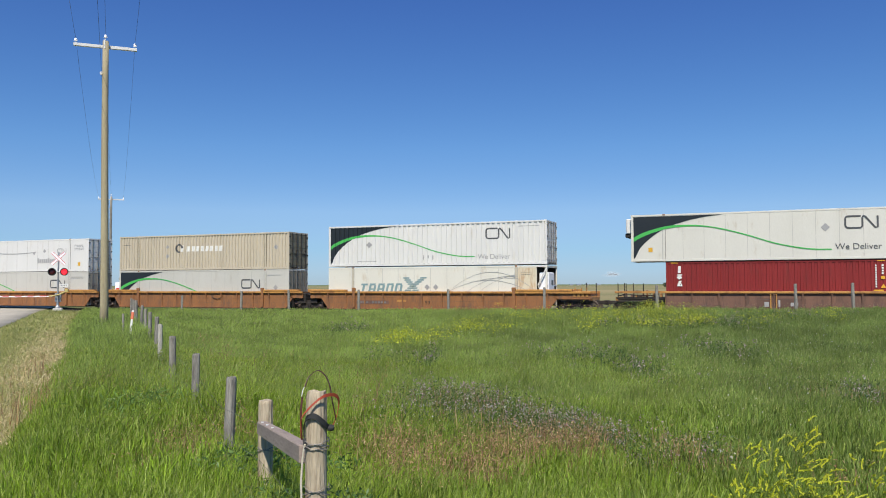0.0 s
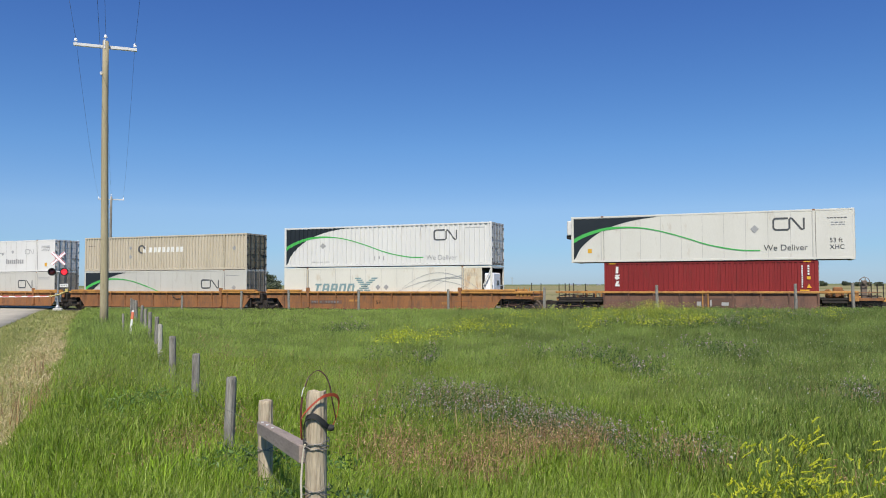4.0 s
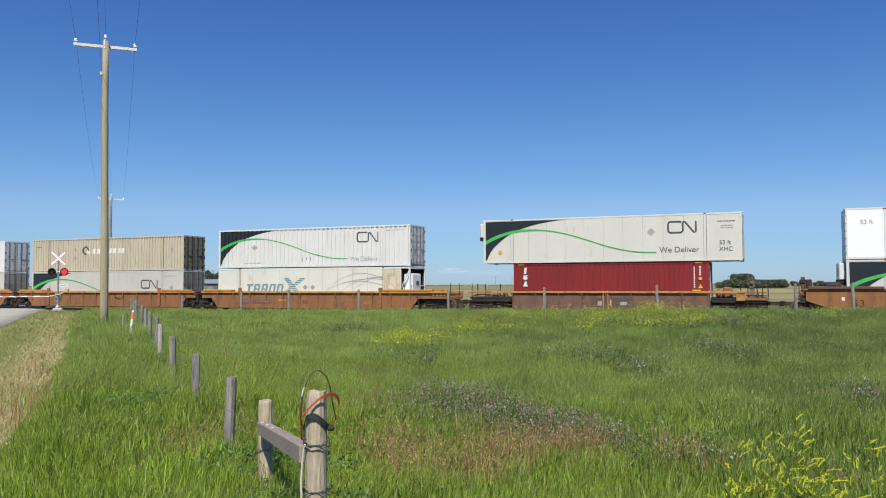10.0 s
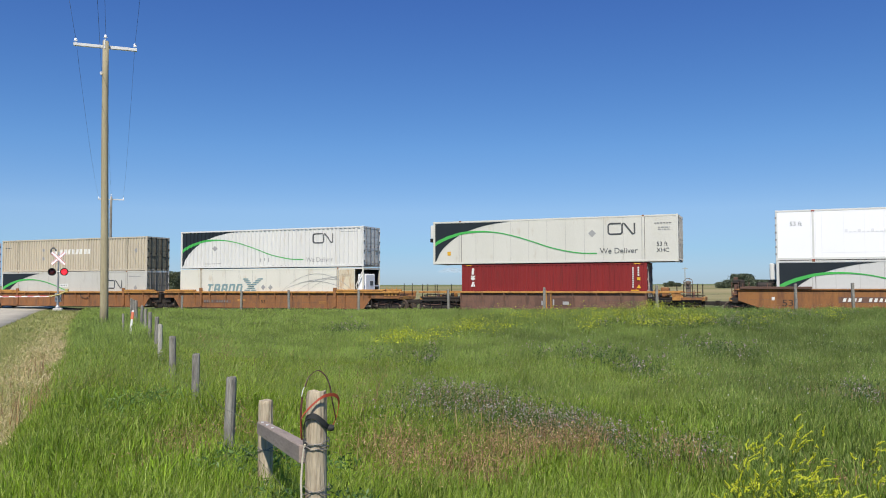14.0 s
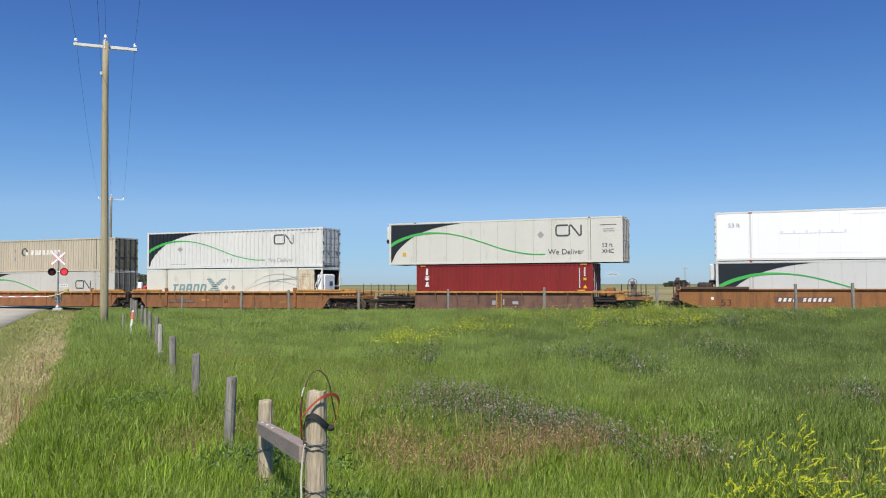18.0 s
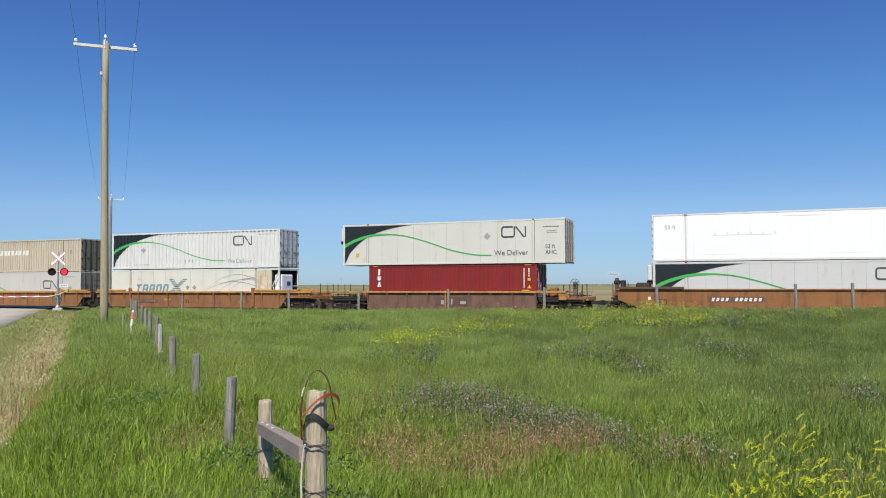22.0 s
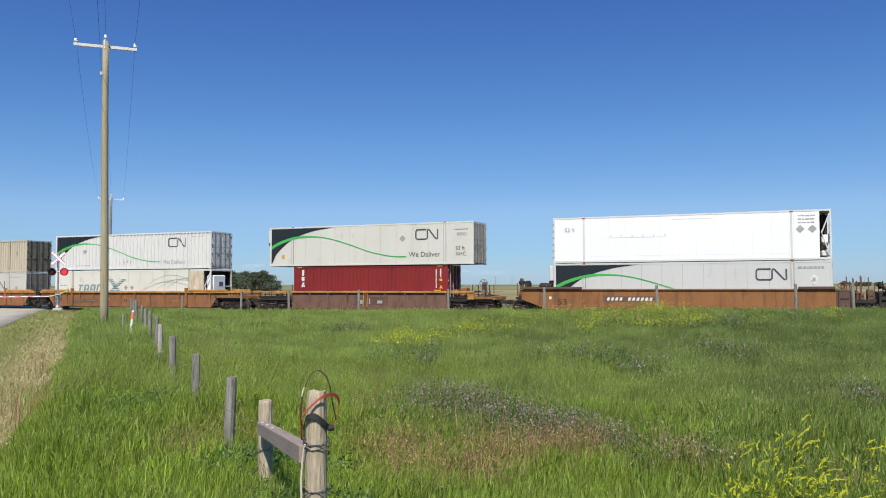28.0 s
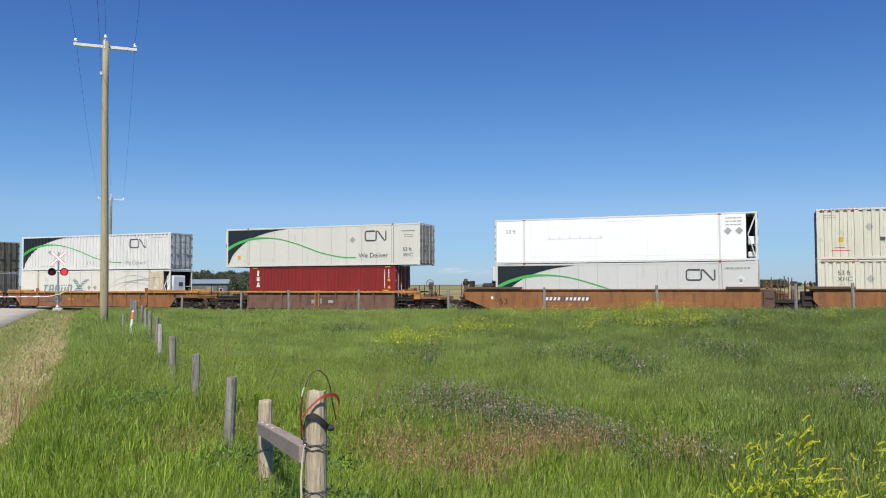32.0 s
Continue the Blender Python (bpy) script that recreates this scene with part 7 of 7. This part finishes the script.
def patch_points(patches, rs):
    xs, ys = [], []
    for cx, cy, rx, ry, n in patches:
        px, py = cx + rx * rs.normal(0, 0.85, n), cy + ry * rs.normal(0, 0.7, n)
        keep = lumps(px, py, 7.0, 17) > rs.uniform(-1.3, 0.15, n)
        xs.append(px[keep])
        ys.append(py[keep])
    return np.concatenate(xs), np.concatenate(ys)


def fleck_cloud(name, x, y, z, size, mat, label, category, seed, aspect=0.6):
    nr = np.random.RandomState(seed)
    v = fleck_arrays(np.stack([x, y, z], 1), size, nr, aspect)
    ob = finish(name, quad_mesh(name, v), mat, None)
    return tagged(ob, label, category, "", "stuff")


rs = np.random.RandomState(40)
MAUVE_BEDS = [(-0.20, 11.4, 0.37, 0.9, 80), (0.14, 10.75, 0.38, 0.87, 110), (0.50, 10.16, 0.36, 0.68, 110), (-0.22, 9.8, 0.28, 0.63, 30), (0.80, 9.56, 0.37, 0.69, 130), (1.15, 9.1, 0.29, 0.55, 120),
              (1.42, 8.76, 0.24, 0.43, 90), (1.71, 8.06, 0.12, 0.37, 24), (2.21, 7.72, 0.12, 0.39, 22), (2.44, 7.27, 0.15, 0.35, 18), (1.78, 7.29, 0.1, 0.4, 14), (6.09, 11.36, 0.24, 1.09, 60)]
MAUVE_BEDS += [(3.24, 17.97, 0.76, 1.82, 45), (3.59, 15.61, 0.44, 0.92, 20), (3.78, 14.28, 0.25, 0.77, 16), (6.82, 20.34, 0.65, 1.75, 40), (-0.55, 17.85, 0.5, 1.8, 26), (-3.48, 29.22, 0.45, 2.01, 40),
               (7.67, 31.02, 1.31, 1.3, 40), (10.42, 29.23, 1.03, 1.4, 60), (14.5, 34.0, 2.5, 1.2, 40)]
sx, sy = patch_points(MAUVE_BEDS, rs)
far_k = np.clip(np.hypot(sx, sy) / 12, 0.9, 1.5)
top = rs.uniform(0.40, 0.66, len(sx))
blades("alfalfa_stems", np.repeat(sx, 9) + rs.normal(0, 0.09, len(sx) * 9), np.repeat(sy, 9) + rs.normal(0, 0.09, len(sx) * 9), np.repeat(top, 9) * rs.uniform(0.75, 1.12, len(sx) * 9), 0.008 * np.repeat(far_k, 9), rs.uniform(0, 0.3, len(sx) * 9), LEAF, "leafy alfalfa stems among the grass", "wildflowers", rs)
rep = 34
lx = np.repeat(sx, rep) + rs.normal(0, 0.11, len(sx) * rep)
ly = np.repeat(sy, rep) + rs.normal(0, 0.11, len(sx) * rep)
lz = ground_z(lx, ly) + np.repeat(top, rep) * rs.uniform(0.3, 1.0, len(sx) * rep)
fleck_cloud("alfalfa_leaves", lx, ly, lz, 0.018 * np.repeat(far_k, rep)[:, None], LEAF, "small dull green alfalfa leaves", "wildflowers", 41, 0.42)


def flower_heads(name, x, y, h, heads, petals, size, lean, mat, label, seed, low, aspect):
    """Small tight heads of petals on the upper stems of each plant."""
    rf = np.random.RandomState(seed)
    n = len(x) * heads
    cx = np.repeat(x, heads) + rf.normal(0, 0.11, n)
    cy = np.repeat(y, heads) + rf.normal(0, 0.11, n)
    cz = ground_z(cx, cy) + np.repeat(h, heads) * rf.uniform(low, 1.08, n)
    k = np.clip(np.hypot(cx, cy) / 12, 0.9, 1.5) * rf.uniform(0.6, 1.35, n)
    m = n * petals
    px = np.repeat(cx, petals) + rf.normal(0, lean, m) * np.repeat(k, petals)
    py = np.repeat(cy, petals) + rf.normal(0, lean, m) * np.repeat(k, petals)
    pz = np.repeat(cz, petals) + rf.normal(0, lean * 1.3, m) * np.repeat(k, petals)
    return fleck_cloud(name, px, py, pz, size * np.repeat(k, petals)[:, None], mat, label, "wildflowers", seed, aspect)


flower_heads("alfalfa_flowers", sx, sy, top, 2, 6, 0.0100, 0.013, MAUVE, "pale mauve alfalfa flowers in the grass", 42, 0.72, 0.6)
close = sy < 14.5
sx, sy, top = sx[close], sy[close], top[close]
flower_heads("pale_flowers", sx, sy, top, 1, 3, 0.0125, 0.016, PALE, "pale pods and white flowers among the alfalfa", 45, 0.6, 0.3)
# brownish spent stems standing through the alfalfa
spent = np.random.RandomState(46)
pick = spent.uniform(0, 1, len(sx)) < 0.75
gx, gy, gh = np.repeat(sx[pick], 3), np.repeat(sy[pick], 3), np.repeat(top[pick], 3)
gx, gy = gx + spent.normal(0, 0.10, len(gx)), gy + spent.normal(0, 0.10, len(gx))
blades("seed_stalks", gx, gy, gh * spent.uniform(0.85, 1.1, len(gx)), 0.011, spent.uniform(0, 0.3, len(gx)), DRYGRASS, "thin brownish stems among the alfalfa", "grass", spent)

# fine seed heads over the whole field
for y0, y1, cnt, sz, sd in ((8, 14, 7000, 0.011, 51), (14, 24, 11000, 0.013, 52), (24, 46, 14000, 0.018, 53)):
    rq = np.random.RandomState(sd)
    qx, qy = scatter(cnt, -0.4 * y1, 0.58 * y1, y0, y1, rq)
    keep = (qx < 0.58 * qy) & (side_of(qx, qy) > 0.4) & (qx * V.x + qy * V.y < 47) & (lumps(qx, qy, 0.8, sd) > rq.uniform(-0.5, 0.3, cnt))
    qx, qy = qx[keep], qy[keep]
    fleck_cloud("seed_heads", qx, qy, ground_z(qx, qy) + rq.uniform(0.38, 0.62, len(qx)), sz, HAY, "fine straw-coloured seed heads over the grass", "grass", sd, 0.32)

rw = np.random.RandomState(91)
wx_, wy_ = rw.uniform(-1.5, 15, 2600), rw.uniform(8.5, 34, 2600)
keep = (wx_ < 0.6 * wy_) & (lumps(wx_, wy_, 0.5, 3) > -0.1)
wx_, wy_ = wx_[keep], wy_[keep]
fleck_cloud("pale_flowers", wx_, wy_, ground_z(wx_, wy_) + rw.uniform(0.42, 0.6, len(wx_)), 0.009, PALE, "scattered small white flowers in the grass", "wildflowers", 92, 0.8)
lfx, lfy = rw.normal(-3.75, 0.33, 900), rw.normal(10.1, 0.4, 900)
fleck_cloud("broad_leaves", lfx, lfy, ground_z(lfx, lfy) + rw.uniform(0.3, 0.68, 900), 0.060, BROAD, "patch of broad green weed leaves", "weeds", 93, 0.12)

for cx, cy, r, n in ((-1.62, 6.6, 0.20, 900), (-1.25, 6.35, 0.16, 700), (-0.80, 6.2, 0.10, 260)):
    lfx, lfy = rw.normal(cx, r, n), rw.normal(cy, 0.22, n)
    fleck_cloud("broad_leaves", lfx, lfy, ground_z(lfx, lfy) + rw.uniform(0.22, 0.66, n), 0.026, WEED, "dark leafy weeds round the foot of the end post", "weeds", 94, 0.35)

# brown seeding grass
BROWN_BEDS = [(-0.66, 7.92, 0.22, 0.6, 130), (-0.42, 7.51, 0.25, 0.62, 220), (-0.2, 7.10, 0.25, 0.6, 190), (0.03, 7.3, 0.25, 0.6, 170), (0.29, 7.31, 0.15, 0.55, 160), (0.52, 7.66, 0.19, 0.55, 180),
              (0.81, 7.92, 0.17, 0.53, 160), (1.08, 8.03, 0.17, 0.48, 150), (1.4, 8.26, 0.23, 0.51, 230), (2.11, 7.48, 0.11, 0.37, 60), (-1.01, 11.51, 0.32, 0.93, 60), (-1.15, 9.98, 0.21, 1.4, 60),
              (-0.38, 6.47, 0.27, 0.32, 90), (0.21, 6.6, 0.28, 0.33, 80), (-2.35, 8.0, 0.26, 0.71, 340), (-2.52, 7.6, 0.2, 0.51, 240)]
BROWN_BEDS += [(-1.43, 14.07, 0.5, 1.12, 50), (-6.76, 22.1, 0.47, 1.84, 90), (-5.0, 17.34, 0.24, 1.69, 100), (-6.04, 15.46, 0.65, 2.25, 240), (-5.44, 12.78, 0.45, 1.54, 220), (-8.53, 18.1, 0.23, 3.5, 90),
               (-5.82, 11.4, 0.18, 1.22, 80), (-3.91, 11.47, 0.48, 1.24, 220), (2.31, 7.03, 0.2, 0.33, 50), (3.18, 6.31, 0.18, 0.37, 40), (-3.68, 15.61, 0.88, 2.29, 60), (-2.89, 18.28, 1.55, 3.14, 60),
               (-2.7, 9.2, 0.5, 0.7, 170), (-4.6, 14.0, 0.6, 1.2, 160), (-1.6, 6.9, 0.3, 0.5, 60)]
bx, by = patch_points(BROWN_BEDS, rs)
n = len(bx)
bh = rs.uniform(0.38, 0.66, n)
blades("seed_stalks", bx, by, bh, 0.009, rs.uniform(0, 0.35, n), DRYGRASS, "thin reddish-brown seeding grass stalks", "grass", rs)
rep = 6
k = rs.uniform(0, 1, n * rep)
hx = np.repeat(bx, rep) + np.repeat(bh * 0.10, rep) + rs.normal(0, 0.02, n * rep)
hy = np.repeat(by, rep) + rs.normal(0, 0.014, n * rep)
hz = ground_z(hx, hy) + np.repeat(bh, rep) * (0.78 + 0.24 * k)
fleck_cloud("seed_heads", hx, hy, hz, 0.015, DRYGRASS, "reddish-brown grass seed heads", "grass", 43, 0.25)

# far yellow flowers before the railway
YELLOW_BEDS = [(-1.06, 23.5, 0.66, 0.65, 75), (-1.36, 21.73, 0.31, 0.34, 17), (0.8, 27.65, 0.49, 1.08, 57), (2.01, 28.57, 0.4, 0.77, 20), (3.83, 33.73, 1.07, 1.07, 62), (5.02, 27.84, 0.27, 0.55, 20), (6.87, 31.85, 0.56, 0.95, 45),
               (9.23, 34.52, 0.73, 1.5, 100), (9.6, 30.37, 0.47, 1.3, 75), (7.69, 29.42, 0.83, 0.81, 50), (5.98, 33.06, 0.47, 1.02, 17), (11.25, 29.19, 0.82, 0.8, 20), (15.03, 30.65, 0.26, 0.66, 15)]
yx, yy = patch_points(YELLOW_BEDS, rs)
n = len(yx)
yh = rs.uniform(0.45, 0.80, n) + 0.28 * smooth((yy - 29) / 3) * rs.uniform(0.2, 1.0, n)
blades("mustard_stalks", np.repeat(yx, 4) + rs.normal(0, 0.07, n * 4), np.repeat(yy, 4) + rs.normal(0, 0.07, n * 4), np.repeat(yh, 4) * rs.uniform(0.7, 1, n * 4), 0.010, rs.uniform(0, 0.3, n * 4), STALK, "yellow-green wild mustard stalks", "wildflowers", rs)
rep = 15
lx = np.repeat(yx, rep) + rs.normal(0, 0.14, n * rep)
ly = np.repeat(yy, rep) + rs.normal(0, 0.14, n * rep)
lz = ground_z(lx, ly) + np.repeat(yh, rep) * rs.uniform(0.72, 1.05, n * rep)
fleck_cloud("mustard_flowers", lx, ly, lz, 0.0185, YELLOW, "bright yellow wild mustard flowers", "wildflowers", 44, 0.9)

# pale leafy weeds and thistles before the railway fence
rw = np.random.RandomState(95)
for cx, cy, r, n, tall in ((8.6, 35.6, 0.5, 420, 0.95), (10.0, 35.0, 0.6, 500, 0.85), (11.6, 34.2, 0.7, 480, 0.75), (13.2, 34.6, 0.8, 420, 0.7), (6.2, 36.4, 0.5, 260, 0.7), (16.0, 33.6, 0.9, 420, 0.65), (18.5, 34.0, 0.8, 300, 0.6), (3.6, 38.0, 0.4, 200, 0.6)):
    lfx, lfy = rw.normal(cx, r, n), rw.normal(cy, 0.5, n)
    fleck_cloud("weed_leaves", lfx, lfy, ground_z(lfx, lfy) + tall * rw.uniform(0.3, 1.0, n) ** 0.7, 0.035, BROAD, "pale leafy weeds before the railway fence", "weeds", 96, 0.35)
# dark leafy weeds round the two brace posts
for cx, cy, r, n, tall in ((-0.50, 4.25, 0.09, 520, 0.70), (-0.40, 4.1, 0.08, 360, 0.62), (-0.95, 4.75, 0.12, 700, 0.62), (-0.84, 4.5, 0.08, 420, 0.58), (-1.12, 5.2, 0.12, 420, 0.60)):
    lfx, lfy = rw.normal(cx, r, n), rw.normal(cy, 0.12, n)
    fleck_cloud("weed_leaves", lfx, lfy, ground_z(lfx, lfy) + tall * rw.uniform(0.25, 1.0, n), 0.020, WEED, "dark leafy weeds round the foot of the brace post", "weeds", 97, 0.38)

# dry straw left lying along the edge of the mown strip
rq = np.random.RandomState(61)
n = 26000
along = rq.uniform(7, 36, n)
across = verge_edge(along) - 0.15 + rq.normal(0, 0.42, n) - 0.35 * rq.uniform(0, 1, n)
qx, qy = ROAD_WAY.x * along + ROAD_SIDE.x * across, ROAD_WAY.y * along + ROAD_SIDE.y * across
keep = (lumps(qx, qy, 1.6, 62) > rq.uniform(-0.5, 0.25, n)) & (across > ROAD_EDGE)
qx, qy = qx[keep], qy[keep]
v = fleck_arrays(np.stack([qx, qy, ground_z(qx, qy) + 0.03 + rq.exponential(0.05, len(qx))], 1), 0.055, rq, 0.07, (1.0, 0.2, 0.15), 0.6)
tagged(finish("straw", quad_mesh("straw", v), STRAW, None), "loose dry straw along the edge of the mown verge", "straw", "", "stuff")
# rank brown stalks where the mown strip meets the tall grass
n = 900
along = rq.uniform(9, 30, n)
across = verge_edge(along) + 0.1 + rq.normal(0, 0.22, n)
qx, qy = ROAD_WAY.x * along + ROAD_SIDE.x * across, ROAD_WAY.y * along + ROAD_SIDE.y * across
blades("seed_stalks", qx, qy, rq.uniform(0.14, 0.36, n), 0.009, rq.uniform(0.1, 0.6, n), STRAW, "rank brown stalks at the edge of the mown verge", "grass", rq)

# ---- near mustard plants, nodding in the wind ----
swayers = []


def mustard(x, y, height, seed):
    """A wild mustard plant: bent stalk, side shoots, narrow leaves and curved flower spikes blown to one side."""
    rnd = random.Random(seed)
    g = float(ground_z(x, y))
    ob = thing("mustard_plant", pose(x, y, g), "wild mustard plant with bright yellow flower spikes", "wildflower", "wild mustard in the grass")
    bend = rnd.uniform(0.06, 0.20)
    spine = [Vector((bend * height * (k / 8) ** 2, rnd.uniform(-0.008, 0.008), height * k / 8)) for k in range(9)]
    bm = tube(spine, 0.0045, 6, None, 0.45)
    ends = [(spine[-1], Vector((0.5, 0, 1)))]
    for k in range(rnd.randint(9, 13)):
        t = rnd.uniform(0.40, 0.97)
        p = spine[int(t * 8)]
        a = rnd.gauss(0.0, 2.0)
        reach = rnd.uniform(0.05, 0.20) * (1.25 - 0.5 * t)
        q = p + Vector((math.cos(a) * reach * 0.6 + 0.015, math.sin(a) * reach * 0.7, reach * rnd.uniform(0.5, 1.1)))
        tube([p, p.lerp(q, 0.5) + Vector((0, 0, -0.012)), q], 0.0022, 5, bm, 0.6)
        ends.append((q, q - p))
    part("stem", bm, STALK, ob)
    for k in range(8):
        t = rnd.uniform(0.15, 0.75)
        p = spine[int(t * 8)]
        a = rnd.uniform(0, math.tau)
        d = Vector((math.cos(a), math.sin(a), rnd.uniform(0.1, 0.7))) * rnd.uniform(0.07, 0.14)
        w = Vector((-math.sin(a), math.cos(a), 0)) * 0.011
        bm = bmesh.new()
        v = [bm.verts.new(c) for c in (p, p + d * 0.5 + w, p + d - Vector((0, 0, 0.02)), p + d * 0.5 - w)]
        bm.faces.new(v)
        part("leaf", bm, STALK, ob)
    for p, d in ends:
        d = d.normalized()
        l = rnd.uniform(0.042, 0.080)
        d = (d + Vector((rnd.gauss(0, 0.45), 0, rnd.gauss(0, 0.25)))).normalized()
        side = Vector((rnd.uniform(-0.1, 1.2), rnd.uniform(-0.4, 0.4), rnd.uniform(-1.2, 0.3)))
        bow = [p + d * l * k / 6 + side * l * 0.45 * (k / 6) ** 2 for k in range(7)]
        bm = tube(bow, 0.0046, 6, None, 0.5)
        nr = np.random.RandomState(rnd.randint(0, 9999))
        n = 18
        at = nr.uniform(0, 5.99, n)
        c = np.array([bow[int(q)].lerp(bow[int(q) + 1], q % 1) for q in at]) + nr.normal(0, 0.0042, (n, 3))
        v = fleck_arrays(c, 0.0076, nr, 0.45, bow[-1] - bow[0], 0.03)
        for k in range(n):
            bm.faces.new([bm.verts.new(v[k * 4 + j]) for j in range(4)])
        tagged(part("flower_spike", bm, YELLOW, ob), kind="stuff")
    swayers.append((ob, x, y, g, rnd.uniform(0, 6), rnd.uniform(0.8, 1.3)))


plants = [(2.24, 5.2, 1.04), (2.36, 5.3, 0.95), (2.12, 5.1, 0.94), (2.04, 5.2, 0.90), (1.90, 5.3, 0.84), (1.98, 5.0, 0.74), (2.30, 5.0, 0.80), (2.22, 4.8, 0.72), (2.66, 5.2, 0.92), (2.78, 5.2, 0.90), (2.86, 5.3, 0.84), (2.16, 5.1, 0.86), (2.26, 5.15, 0.90), (2.10, 5.25, 0.80), (2.30, 5.2, 0.76), (2.18, 5.0, 0.70), (1.92, 5.1, 0.72)]
prs = random.Random(77)
for k in range(12):
    plants.append((2.16 + prs.uniform(-0.38, 0.42), prs.uniform(4.5, 5.1), prs.uniform(0.46, 0.66)))
for i, (x, y, h) in enumerate(plants):
    mustard(x - 0.07, y, h, 60 + i)


# ---- what moves: the train rolls to the left, its wheels turn, the mustard nods ----
def rolled_at(t):
    k = min(31, int(t))
    p = [ROLLED[max(0, min(32, k + j))] for j in (-1, 0, 1, 2)]
    f = t - k
    return p[1] + 0.5 * f * (p[2] - p[0] + f * (2 * p[0] - 5 * p[1] + 4 * p[2] - p[3] + f * (3 * (p[1] - p[2]) + p[3] - p[0])))


def motions():
    for ob, a, z in movers:
        walk(ob, [(float(t), train_pose(a, z, ROLLED[t])) for t in range(33)])
    for ax, q in axles:
        walk(ax, [(k * 0.5, pose(q, 0, 0.485, 0, -math.degrees(rolled_at(k * 0.5) / 0.457), 0)) for k in range(65)])
    for ob, x, y, g, ph, sp in swayers:
        rows = []
        for k in range(65):
            t = k * 0.5
            gust = 2.6 + 1.2 * math.sin(t * 0.55 + ph * 0.1)
            rows.append((t, pose(x, y, g, gust * 0.5 * math.sin(t * 1.3 * sp + ph), 1.5 + gust * math.sin(t * 1.9 * sp + 0.3 * ph), 0)))
        walk(ob, rows)


motions()
